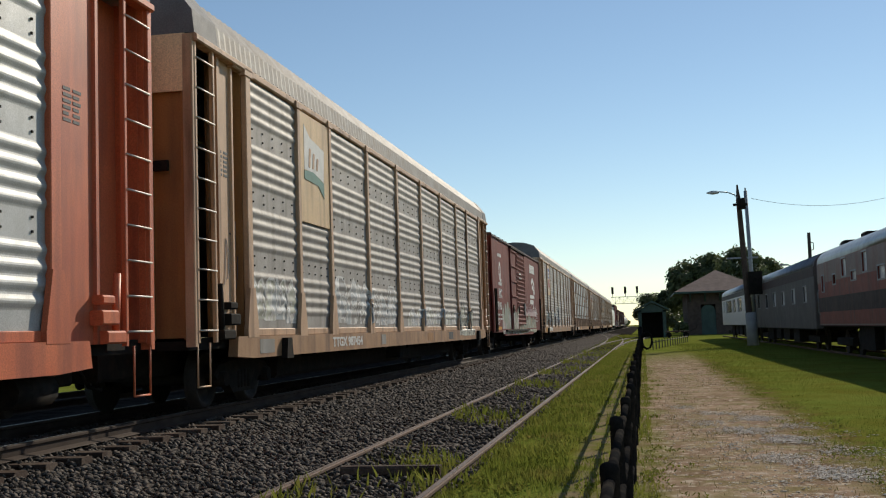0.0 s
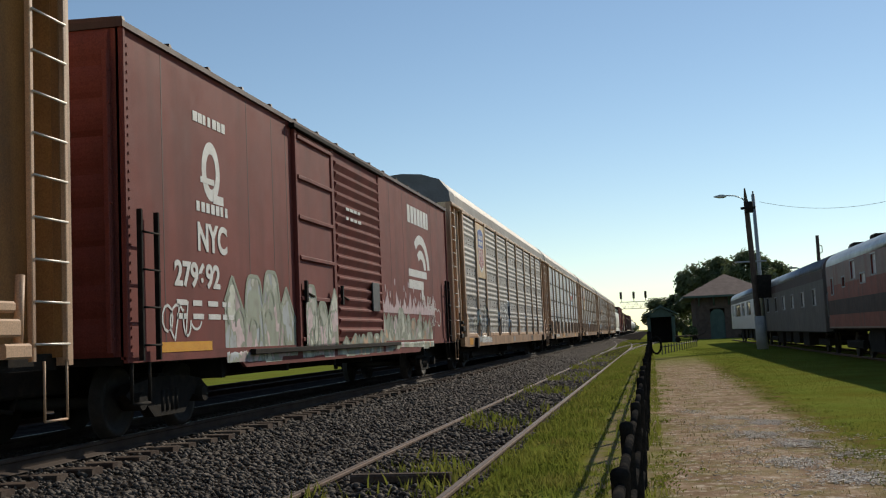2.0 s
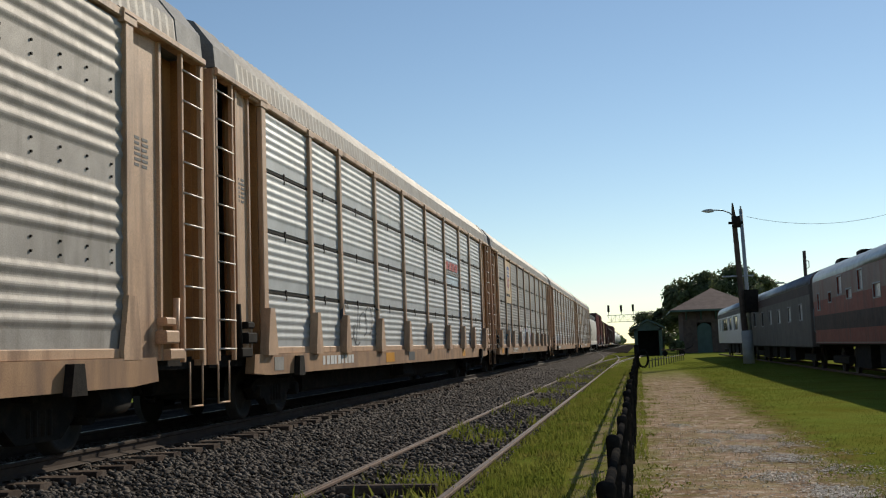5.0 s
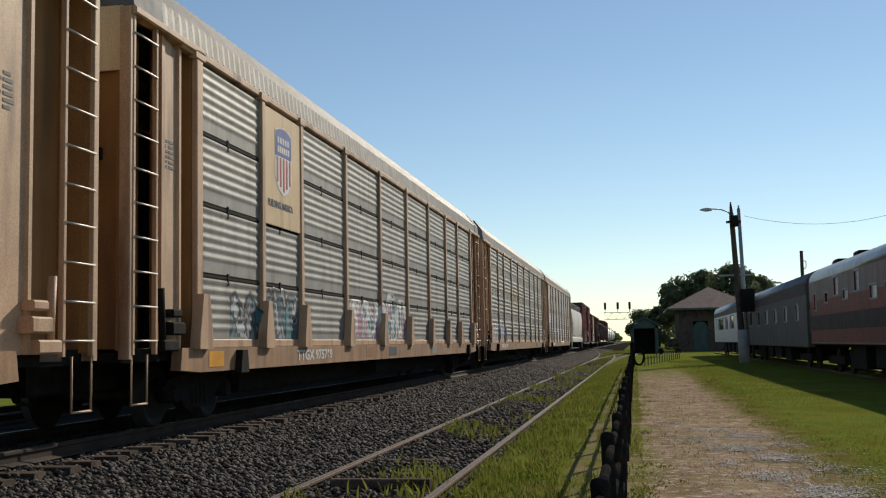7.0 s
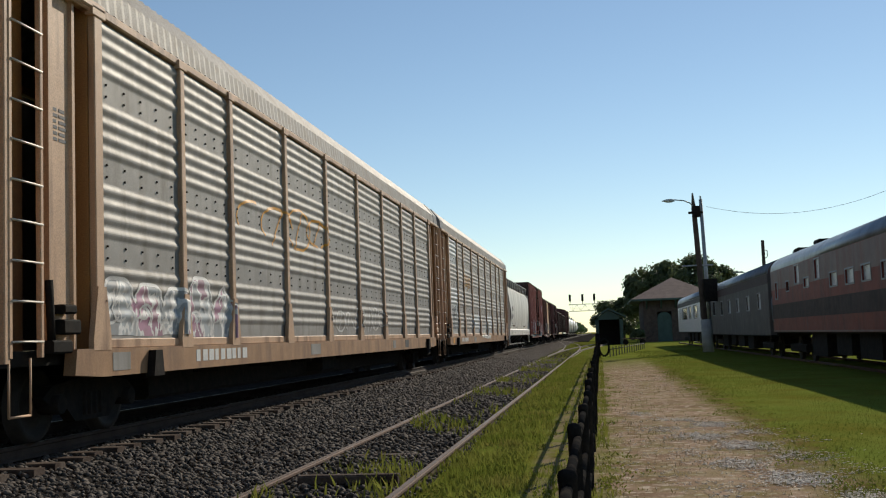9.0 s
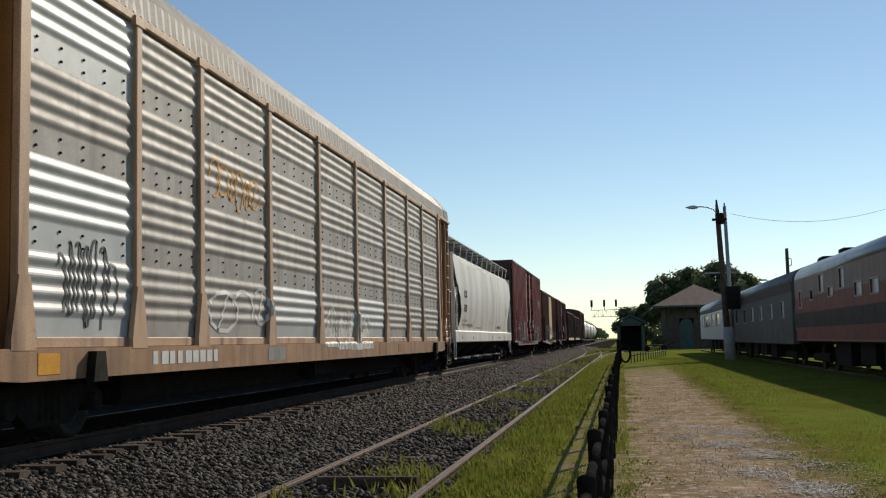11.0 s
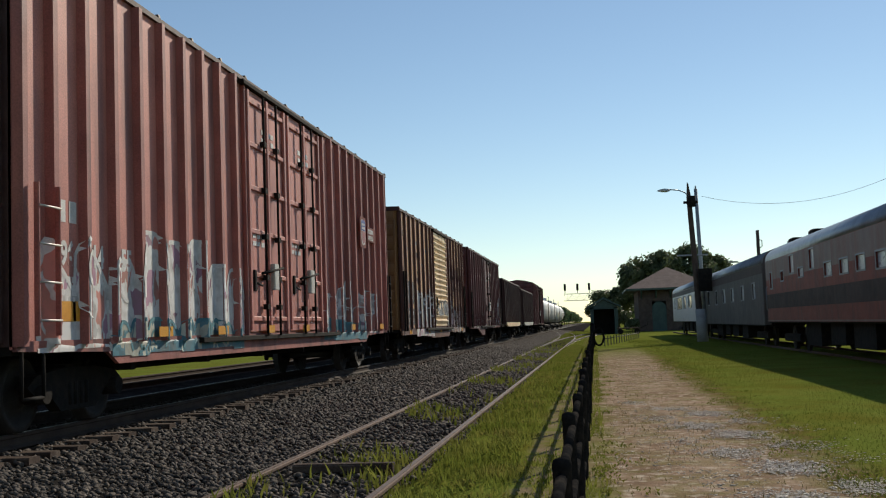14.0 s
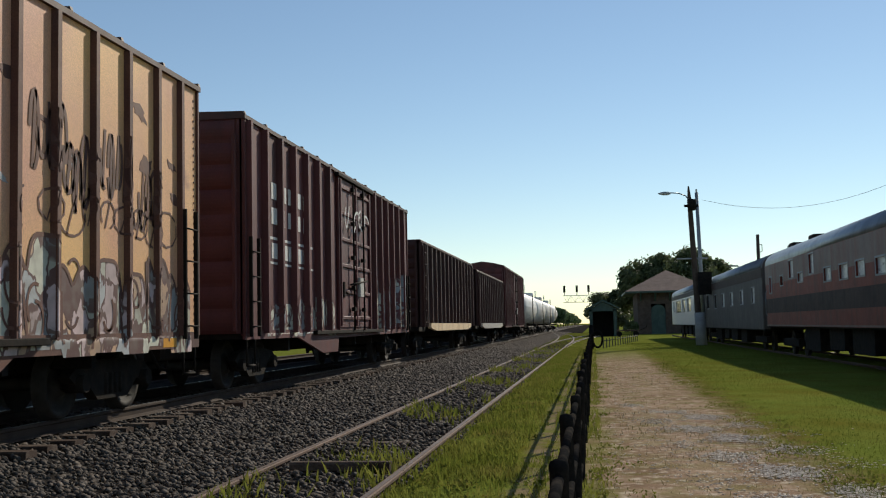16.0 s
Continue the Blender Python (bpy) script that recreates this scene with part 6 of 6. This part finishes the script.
# ---- buildings, poles, signals ----
def build_depot():
    y0, y1, x0, x1 = 132.0, 146.0, 5.3, 13.0
    d = thing("depot_building", "old brick railway depot with a brown shingled hip roof", "building")
    s = Shape()
    dx0, dx1 = 6.9, 8.6                             # door opening
    s.box(x0, dx0, y0, y0 + 0.35, 0, 5.2).box(dx1, x1, y0, y0 + 0.35, 0, 5.2).box(dx0, dx1, y0, y0 + 0.35, 3.6, 5.2)
    s.box(x0, x0 + 0.35, y0 + 0.35, y1, 0, 5.2).box(x1 - 0.35, x1, y0 + 0.35, y1, 0, 5.2).box(x0, x1, y1, y1 + 0.35, 0, 5.2)
    part("wall", s, BRICK, d, "dark weathered brick")
    arch = Shape()
    n = 12
    arch.sweep([(dx0, 2.6)] + [((dx0 + dx1) / 2 - 0.85 * math.cos(math.pi * i / n), 2.7 + 0.85 * math.sin(math.pi * i / n)) for i in range(n + 1)] + [(dx1, 2.6), (dx1, 0), (dx0, 0)], 1, y0 + 0.12, y0 + 0.2)
    dd = part("door", arch, GREENW, d, "dark green arched door")
    part("door_panel", Shape().box(dx0 + 0.2, dx0 + 0.75, y0 + 0.08, y0 + 0.12, 0.4, 2.3).box(dx1 - 0.75, dx1 - 0.2, y0 + 0.08, y0 + 0.12, 0.4, 2.3), GREENW, dd)
    e, px = 1.5, (x0 + x1) / 2
    r = Shape()
    z, t = 5.15, 7.9
    c = [(x0 - e, y0 - e, z), (x1 + e, y0 - e, z), (x1 + e, y1 + e, z), (x0 - e, y1 + e, z)]
    a, b = (px, y0 + 5.2, t), (px, y1 - 5.2, t)
    r.face([c[0], c[1], a]).face([c[1], c[2], b, a]).face([c[2], c[3], b]).face([c[3], c[0], a, b])
    part("roof", r, SHINGLE, d, "brown shingled hip roof")
    part("eave", Shape().box(x0 - e, x1 + e, y0 - e, y1 + e, z - 0.22, z - 0.01), GREENW, d)
    for i in range(5):
        x = x0 + 0.4 + i * (x1 - x0 - 0.8) / 4
        part("bracket", Shape().sweep([(y0 - 1.2, z - 0.22), (y0, z - 0.22), (y0, z - 1.2)], 0, x - 0.08, x + 0.08), GREENW, d)
    win = part("window", Shape().box(10.2, 11.6, y0 - 0.03, y0 + 0.02, 1.1, 3.2), GREENW, d)
    part("pane", Shape().box(10.3, 11.5, y0 - 0.045, y0 - 0.035, 1.2, 3.1), DARKGLASS, win)
    h = thing("shed", "small green gabled shed with an open dark front", "building")
    x0, x1, y0, y1 = -0.45, 2.45, 116.0, 121.0
    part("wall", Shape().box(x0, x0 + 0.35, y0, y1, 0, 2.9).box(x1 - 0.35, x1, y0, y1, 0, 2.9).box(x0, x1, y1 - 0.1, y1, 0, 2.9), GREENW, h)
    part("roof", Shape().sweep([(x0 - 0.35, 2.85), ((x0 + x1) / 2, 3.75), (x1 + 0.35, 2.85), (x1 + 0.35, 3.0), ((x0 + x1) / 2, 3.95), (x0 - 0.35, 3.0)], 1, y0 - 0.4, y1 + 0.3), GREENW, h)
    part("gable", Shape().sweep([(x0, 2.7), (x1, 2.7), (x1, 2.88), ((x0 + x1) / 2, 3.72), (x0, 2.88)], 1, y0, y0 + 0.1), GREENW, h)
    # black sheet added inside the open front, standing for the interior's shade
    part("interior_wall", Shape().box(x0 + 0.36, x1 - 0.36, y0 + 2.5, y0 + 2.6, 0, 2.7), BLACK, h)
    cart = thing("baggage_cart", "low dark baggage cart parked in the shade", "cart", at=(3.4, 112, 0))
    part("deck", Shape().box(-1.2, 1.2, -0.7, 0.7, 0.55, 0.68, 0.02), POLEW, cart)
    for x in (-0.85, 0.85):
        part("wheel", Shape().rod((x, -0.6, 0.28), (x, 0.6, 0.28), 0.28, 14), BLACK, cart)
    part("handle", Shape().pipe([(1.2, 0, 0.6), (1.9, 0, 0.9), (2.0, 0, 1.3)], 0.03), BLACK, cart)


def build_poles():
    p = thing("lamp_pole", "leaning dark wooden pole with a street lamp and pale base sleeve", "street lamp", at=(6.3, 66.0, 0))
    lean = Vector((-0.38, 0, 9.6))
    n = 10
    s = Shape()
    s.grid([[tuple(lean * (i / n) + Vector((math.cos(a), math.sin(a), 0)) * (0.2 - 0.06 * i / n) * (1 if i < n else 0.3)) for a in (j * math.pi / 6 for j in range(13))] for i in range(n + 1)], True)
    part("pole", s, POLEW, p)
    part("sleeve", Shape().rod((0.05, -0.05, -0.1), (0.0, -0.05, 1.95), 0.34, 14, 0.31), SLEEVE, p, "pale concrete sleeve")
    arm = Shape().pipe([(-0.36, -0.1, 8.75), (-0.6, -0.3, 8.98), (-1.0, -0.5, 9.12), (-1.5, -0.6, 9.16)], 0.035, 8)
    part("lamp_arm", arm, STEELG, p)
    head = Shape().grid([[(-1.5 - 0.75 * u, -0.6 + 0.17 * math.cos(t) * math.sin(math.pi * min(u * 0.8 + 0.16, 1)), 9.13 + 0.12 * math.sin(t) * math.sin(math.pi * min(u * 0.8 + 0.16, 1))) for t in (i * math.pi / 5 for i in range(11))] for u in (0, 0.1, 0.25, 0.5, 0.75, 0.9, 1.0)], True)
    part("lamp_head", head, LAMPG, p, "grey cobra-head lamp")
    part("transformer", Shape().rod((-0.2, -0.25, 8.1), (-0.2, -0.25, 8.75), 0.24, 12).box(-0.7, 0.15, -0.3, -0.2, 8.3, 8.45, 0.02), BLACK, p)
    part("cabinet", Shape().box(-0.05, 0.75, -0.5, -0.15, 3.0, 4.35, 0.05), BLACK, p, "dark metal cabinet")
    part("cross_arm", Shape().box(-1.2, 0.6, -0.06, 0.06, 5.15, 5.25, 0.02), STEELG, p)
    q = thing("utility_pole", "thin grey utility pole behind the lamp pole", "pole", at=(6.85, 69.0, 0))
    part("pole", Shape().rod((0, 0, 0), (-0.18, 0, 9.55), 0.14, 10, 0.11), STEELG, q)
    part("insulator", Shape().rod((-0.18, 0, 9.55), (-0.18, 0, 9.75), 0.05, 8), SLEEVE, q)
    m = thing("utility_pole", "distant dark utility pole standing behind the cars", "pole", at=(11.95, 80.0, 0))
    part("pole", Shape().rod((0, 0, 0), (0, 0, 7.6), 0.16, 10, 0.12), POLEW, m)
    part("bracket", Shape().pipe([(0.1, 0, 6.9), (0.28, 0, 6.85), (0.28, 0, 6.4), (0.1, 0, 6.3)], 0.03, 6), STEELG, m)
    c = thing("overhead_wire", "thin sagging overhead wire", "cable")
    pts = []
    for i in range(41):
        x = 6.7 + i * 0.4
        pts.append((x, 66.0, 8.08 + 0.031 * (x - 11.3) ** 2))
    part("wire", Shape().pipe(pts, 0.011, 5), STEELG, c)
    l2 = thing("street_lamp", "small distant street lamp above the cars", "street lamp", at=(13.4, 98.0, 0))
    part("pole", Shape().rod((0, 0, 0), (0, 0, 6.1), 0.1, 8), STEELG, l2)
    part("lamp_head", Shape().pipe([(0, 0, 6.0), (-0.7, 0, 6.25)], 0.04).box(-1.3, -0.6, -0.12, 0.12, 6.18, 6.32, 0.03), STEELG, l2)


def build_gantry():
    g = thing("signal_gantry", "pale steel cantilever signal bridge with three signal heads", "signal", at=(0, 335, 0))
    x0, x1, z0, z1 = -9.2, 0.7, 8.0, 10.1
    s = Shape()
    for y in (-0.5, 0.5):
        for z in (z0, z1):
            s.box(x0, x1, y - 0.08, y + 0.08, z - 0.08, z + 0.08)
        n = 8
        for i in range(n):
            a, b = x0 + (x1 - x0) * i / n, x0 + (x1 - x0) * (i + 1) / n
            s.rod((a, y, z0 if i % 2 else z1), (b, y, z1 if i % 2 else z0), 0.06, 4)
            s.rod((b, y, z0), (b, y, z1), 0.05, 4)
    part("truss", s, WIRE, g, "pale steel lattice truss")
    for x in (x1,):
        part("leg", Shape().rod((x, -0.5, 0), (x, -0.5, z1), 0.14, 6).rod((x, 0.5, 0), (x, 0.5, z1), 0.14, 6), STEELG, g)
    for x in (-8.75, -4.9, -1.3):
        h = part("signal_head", Shape().box(x - 0.35, x + 0.35, -0.35, -0.15, z1 + 1.0, z1 + 3.1, 0.12), BLACK, g, "black three-lamp signal head")
        part("mast", Shape().rod((x, 0, z1), (x, 0, z1 + 2.9), 0.09, 6), BLACK, h)
        for i in range(3):
            part("hood", Shape().rod((x, -0.65, z1 + 1.35 + i * 0.7), (x, -0.3, z1 + 1.35 + i * 0.7), 0.24, 10), BLACK, h)


# ---- trees ----
def tree(x, y, h, r, seed, leaf, label, leaves=2600, size=0.55, squat=0.8):
    rng = random.Random(seed)
    t = thing("tree", label, "tree", at=(x, y, 0))
    s = Shape()
    top = Vector((rng.uniform(-0.3, 0.3), rng.uniform(-0.3, 0.3), h * 0.55))
    s.rod((0, 0, -0.2), top * 0.5, 0.045 * h * 0.6, 9, 0.03 * h * 0.6)
    s.rod(top * 0.5, top, 0.03 * h * 0.6, 8, 0.012 * h)
    clumps = []
    for i in range(26):
        a, u = rng.uniform(0, 6.283), rng.uniform(-0.75, 1)
        q = math.sqrt(max(0, 1 - u * u)) * rng.uniform(0.55, 1.0)
        c = Vector((r * q * math.cos(a), r * q * math.sin(a), h * 0.58 + u * h * 0.36 * squat))
        clumps.append((c, r * rng.uniform(0.22, 0.42)))
        if i < 12:
            s.rod(top * rng.uniform(0.45, 0.95), c, 0.012 * h, 5, 0.004 * h)
    part("trunk", s, BARK, t)
    cr = Shape()
    for i in range(leaves):
        c, q = clumps[rng.randrange(len(clumps))]
        d = Vector((rng.gauss(0, 1), rng.gauss(0, 1), rng.gauss(0, 0.8)))
        d = d.normalized() * q * rng.uniform(0.5, 1.08)
        p = c + d
        nrm = (d.normalized() + Vector((rng.uniform(-0.8, 0.8), rng.uniform(-0.8, 0.8), rng.uniform(-0.4, 0.9)))).normalized()
        e = nrm.orthogonal().normalized() * size * rng.uniform(0.5, 1.1)
        f = nrm.cross(e).normalized() * size * rng.uniform(0.3, 0.7)
        cr.face([p - e, p - f * 0.8, p + e, p + f])
    ob = new("crown", cr_mesh(cr, leaf))
    ob.parent = t
    return t


def cr_mesh(cr, leaf):
    me = bpy.data.meshes.new("crown")
    me.from_pydata(cr.v, [], cr.f)
    me.materials.append(leaf)
    return me


def build_trees():
    big = "large dark leafy tree behind the depot"
    for x, y, h, r, sd in ((7.4, 171, 11.9, 3.8, 1), (11.2, 172, 13.0, 4.5, 2), (14.9, 173, 13.7, 4.7, 3), (18.0, 175, 12.9, 3.6, 4)):
        tree(x, y, h, r, sd, LEAF, big, 6500, 0.36)
    for x, y, h, r, sd in ((1.2, 172, 6.3, 2.6, 5), (3.8, 174, 7.0, 2.8, 6), (20.5, 180, 9.4, 1.8, 7)):
        tree(x, y, h, r, sd, LEAF, "dark green leafy tree beside the depot", 3600, 0.32)
    for x, y, h, r, sd in ((3.3, 150, 3.4, 1.7, 8), (1.6, 140, 2.6, 1.4, 9), (4.3, 128, 1.6, 0.8, 10)):
        tree(x, y, h, r, sd, LEAF, "low dark shrub between the shed and the depot", 1500, 0.24)
    rng = random.Random(12)
    for i in range(34):
        y = 470 + i * 36
        tree(-15.5 - i * 0.25 + rng.uniform(-1, 1), y, rng.uniform(7.5, 9.5), rng.uniform(3.5, 4.5), 20 + i, LEAFFAR, "hazy green lineside tree in the distance", 520, 1.6)
    for i in range(14):
        tree(6 + rng.uniform(-2, 40), 420 + i * 45, rng.uniform(9, 12), rng.uniform(6, 8), 70 + i, LEAFFAR, "hazy green lineside tree in the distance", 520, 1.6)


# ---- loose ground cover ----
def scatter(name, label, category, material, base_v, base_f, places, yaw, scale, squash=None, tilt=0.0):
    """Many small copies of one little shape, joined in one mesh."""
    n, k = len(places), len(base_v)
    bv = np.array(base_v, float)
    c, s = np.cos(yaw), np.sin(yaw)
    v = bv[None] * scale[:, None, None]
    if squash is not None:
        v = v * squash[:, None, :]
    tx = np.random.normal(0, 1, (n, 2)) * tilt
    x = v[..., 0] + tx[:, :1] * v[..., 2]
    y = v[..., 1] + tx[:, 1:] * v[..., 2]
    out = np.empty_like(v)
    out[..., 0] = x * c[:, None] - y * s[:, None] + places[:, :1]
    out[..., 1] = x * s[:, None] + y * c[:, None] + places[:, 1:2]
    out[..., 2] = v[..., 2] + places[:, 2:3]
    f = np.array(base_f)
    loops = (f[None] + (np.arange(n) * k)[:, None, None]).reshape(-1)
    me = bpy.data.meshes.new(name)
    me.vertices.add(n * k)
    me.vertices.foreach_set("co", out.reshape(-1))
    m = f.shape[1]
    nf = n * len(f)
    me.loops.add(nf * m)
    me.loops.foreach_set("vertex_index", loops.astype(np.int32))
    me.polygons.add(nf)
    me.polygons.foreach_set("loop_start", (np.arange(nf) * m).astype(np.int32))
    me.update(calc_edges=True)
    me.validate()
    me.materials.append(material)
    return tagged(new(name, me), label, category, kind="stuff")


def near_rows(n, y0, y1, power=1.7):
    """Distances that crowd towards the near end."""
    return y0 + (y1 - y0) * np.random.rand(n) ** power


def bed_height(x):
    return np.interp(x, [-16.5, -14.2, -6.2, -5.75, -5.2, -4.2, -3.7, -1.95, -1.55], [-0.05, 0.24, 0.24, 0.18, 0.14, 0.07, 0.045, 0.035, -0.03])


def build_ground_cover():
    np.random.seed(4)
    # ballast stones: rough little polyhedra
    oct_v = [(1, 0.1, 0), (-0.9, -0.2, 0.1), (0.1, 0.95, -0.1), (-0.1, -1, 0.1), (0.15, 0, 0.8), (0, 0.1, -0.7), (0.6, 0.6, 0.45), (-0.6, -0.55, 0.5)]
    oct_f = [(0, 2, 6), (0, 6, 4), (6, 2, 4), (2, 1, 4), (1, 7, 4), (1, 3, 7), (7, 3, 4), (3, 0, 4), (2, 0, 5), (1, 2, 5), (3, 1, 5), (0, 3, 5)]
    n = 100000
    y = near_rows(n, 3.5, 60, 1.8)
    x = np.random.uniform(-9.0, -1.75, n)
    weeds = (x > -3.1) & (np.random.rand(n) < 0.45)
    keep = ~weeds & (np.abs(x - (SIDE_X - 0.7)) > 0.06) & (np.abs(x - (SIDE_X + 0.7)) > 0.06)
    x, y = x[keep], y[keep]
    n = len(x)
    sc = np.random.uniform(0.016, 0.042, n) * (1 + y / 45)
    z = bed_height(x) + np.random.uniform(-0.01, 0.03, n)
    scatter("ballast_stones", "loose crushed grey ballast stones", "ballast", STONE, oct_v, oct_f, np.stack([x, y, z], 1), np.random.rand(n) * 6.28, sc, np.random.uniform(0.6, 1.15, (n, 3)), 0.3)
    n = 26000
    y = near_rows(n, 60, 170, 1.4)
    x = np.random.uniform(-6.2, -3.4, n)
    scatter("far_ballast_stones", "loose crushed grey ballast stones farther along", "ballast", STONE, oct_v, oct_f, np.stack([x, y, bed_height(x) + 0.02], 1), np.random.rand(n) * 6.28, np.random.uniform(0.05, 0.09, n), np.random.uniform(0.6, 1.15, (n, 3)), 0.3)
    # grass
    blade_v = [(-0.09, 0, 0), (0.09, 0, 0), (0.07, 0.12, 0.55), (-0.05, 0.12, 0.55), (0.02, 0.36, 1.0)]
    blade_f = [(0, 1, 2), (0, 2, 3), (3, 2, 4)]

    def blades(name, label, n, x0, x1, y0, y1, h0, h1, material, keep=None, power=1.8):
        x, y = np.random.uniform(x0, x1, n), near_rows(n, y0, y1, power)
        if keep is not None:
            k = keep(x, y)
            x, y = x[k], y[k]
        m = len(x)
        z = np.where(x < -1.7, bed_height(x), 0.0)
        scatter(name, label, "grass", material, blade_v, blade_f, np.stack([x, y, z], 1), np.random.rand(m) * 6.28, np.random.uniform(h0, h1, m) * (1 + y / 90), None, 0.25)

    def patches(x, y):
        return (np.sin(x * 2.1 + y * 0.9) + np.sin(y * 2.3 - x) + np.random.normal(0, 0.9, len(x))) > -0.1
    blades("verge_grass", "uneven green grass between track and fence", 64000, -1.85, -0.45, 3, 60, 0.02, 0.1, GRASS, lambda x, y: (x < -0.8 + 0.12 * np.sin(y * 1.3) + np.random.normal(0, 0.07, len(x))) & ((np.sin(x * 4.1 + y * 1.7) + np.sin(y * 2.9 - 2 * x) + np.random.normal(0, 1.1, len(x))) > -0.5))
    blades("turnout_weeds", "rough weeds and grass around the turnout", 22000, -3.6, -0.4, 48, 150, 0.025, 0.06, GRASS, lambda x, y: np.random.rand(len(x)) < np.where(x > -1.8, 1.0, np.clip((y - 45) / 60, 0.1, 1)), 1.3)
    blades("fence_grass", "thin grass and weeds along the fence", 9000, -0.6, 0.05, 3, 60, 0.03, 0.1, GRASS, patches)
    blades("siding_weeds", "scattered weeds between the siding rails", 9000, -3.2, -1.85, 5, 60, 0.04, 0.16, GRASS, lambda x, y: (np.sin(x * 3 + y * 1.3) + np.sin(y * 0.8) + np.random.normal(0, 0.5, len(x))) > 0.75)
    blades("lawn_grass", "short mown lawn grass", 120000, 1.9, 9.5, 6, 75, 0.014, 0.036, LAWN, lambda x, y: x > 2.2 + 0.3 * np.sin(y * 0.5) + np.random.normal(0, 0.3, len(x)))
    blades("path_tufts", "sparse dry tufts on the dirt path", 7000, -0.1, 2.6, 5, 45, 0.015, 0.04, DRYGRASS, patches)
    leaf_v = [(-0.12, 0, 0), (0.12, 0, 0), (0.3, 0.3, 0.45), (-0.3, 0.3, 0.45), (0.0, 0.75, 0.7)]
    for name, label, n, mid, wide, h in (("edge_weeds", "low broad-leaved weeds along the lawn's edge", 150, 2.2, 0.22, 0.03), ("fence_weeds", "low weeds at the foot of the fence", 60, 0.05, 0.12, 0.035),
                                         ("verge_weeds", "leafy weed clumps between the rails and the fence", 160, -1.3, 0.3, 0.05)):
        cy = near_rows(n, 6, 40, 1.5)
        cx = mid + np.random.normal(0, wide, n) + (0.012 * (cy - 10) if mid > 1 else 0)
        m = n * 26
        px = np.repeat(cx, 26) + np.random.normal(0, 0.07, m)
        py = np.repeat(cy, 26) + np.random.normal(0, 0.09, m)
        pz = np.where(px < -1.7, bed_height(px), 0.0) + np.random.uniform(0, 0.03, m)
        scatter(name, label, "weeds", GRASS, leaf_v, blade_f, np.stack([px, py, pz], 1), np.random.rand(m) * 6.28, np.random.uniform(0.5, 1.3, m) * h, None, 0.5)
    # crushed pale stone, worn bare in patches beside the lawn
    n = 26000
    y = 7 + 13 * np.random.rand(n) ** 1.3
    x = 1.75 - (y - 11) * 0.07 + np.random.normal(0, 0.42, n)
    k = (np.sin(x * 5.3 + y * 2.2) + np.sin(y * 4.1 - x * 2.5) + np.random.normal(0, 0.5, n)) > 0.35
    n = int(k.sum())
    p = np.stack([x[k], y[k], np.full(n, 0.002)], 1)
    scatter("crushed_stone", "pale crushed stone showing through the worn path", "gravel", PEBBLE, oct_v, oct_f, p, np.random.rand(n) * 6.28, np.random.uniform(0.009, 0.024, n), np.random.uniform(0.6, 1.1, (n, 3)) * np.array([1.3, 1.1, 0.22]))
    n = 4000
    p = np.stack([np.random.uniform(0.1, 2.3, n), near_rows(n, 5, 35), np.zeros(n)], 1)
    scatter("path_pebbles", "pale pebbles strewn on the dirt path", "gravel", PEBBLE, oct_v, oct_f, p, np.random.rand(n) * 6.28, np.random.uniform(0.006, 0.018, n), np.random.uniform(0.6, 1.1, (n, 3)) * np.array([1.3, 1.0, 0.35]))


def build_small_things():
    w = thing("wooden_stick", "dark splintered piece of timber lying between the rails", "timber", at=(-2.5, 10.4, 0.05))
    part("timber", Shape().box(-0.5, 0.5, -0.07, 0.07, 0, 0.1, 0.02), TIE, w)
    for i, (x, y) in enumerate(((-2.3, 8.6), (-2.7, 12.9))):
        w = thing("tie_stub", "rotten exposed tie end in the siding", "railway tie", at=(x, y, 0.02))
        part("timber", Shape().box(-0.55, 0.45, -0.1, 0.1, 0, 0.05, 0.02), TIE, w)


def build_ties():
    def tie_mesh():
        return Shape().box(-1.3, 1.3, -0.11, 0.11, -0.17, 0.0, 0.015).mesh("tie", TIE)
    me = tie_mesh()
    bed = thing("tie_row", "row of dark creosoted wooden ties under the main line", "railway ties", kind="structure")
    rng = random.Random(5)
    for i in range(290):
        ob = part("tie", me, TIE, bed, at=(TRACK_X + rng.uniform(-0.07, 0.07), 1 + i * 0.52 + rng.uniform(-0.03, 0.03), RAIL_Z - 0.17 + rng.uniform(-0.012, 0.004)))
        ob.rotation_euler = (0, 0, rng.uniform(-0.02, 0.02))


def motions():
    times = [0.5 * i for i in range(33)]
    for car, s0 in CARS:
        walk(car, [(t, pose(TRACK_X, s0 - train_at(t), RAIL_Z)) for t in times])
    ticks = [i / FPS for i in range(16 * FPS + 1)]
    for w, d in WHEELSETS:
        walk(w, [(t, pose(0, d, 0.42, math.degrees(train_at(t) / 0.42) % 360.0)) for t in ticks])


build_ground()
build_tracks()
build_fence()
build_racks()
build_box_cars()
build_hopper()
gondola(282.9, 300.1, 3.9)
gondola(300.1, 317.3, 3.75)
for a, b in ((338.0, 358.5), (358.5, 378.2), (378.2, 398.6), (398.6, 419.5)):
    tank_car(a, b)
build_passenger_train()
build_depot()
build_poles()
build_gantry()
build_trees()
build_small_things()
build_ground_cover()
build_ties()
motions()
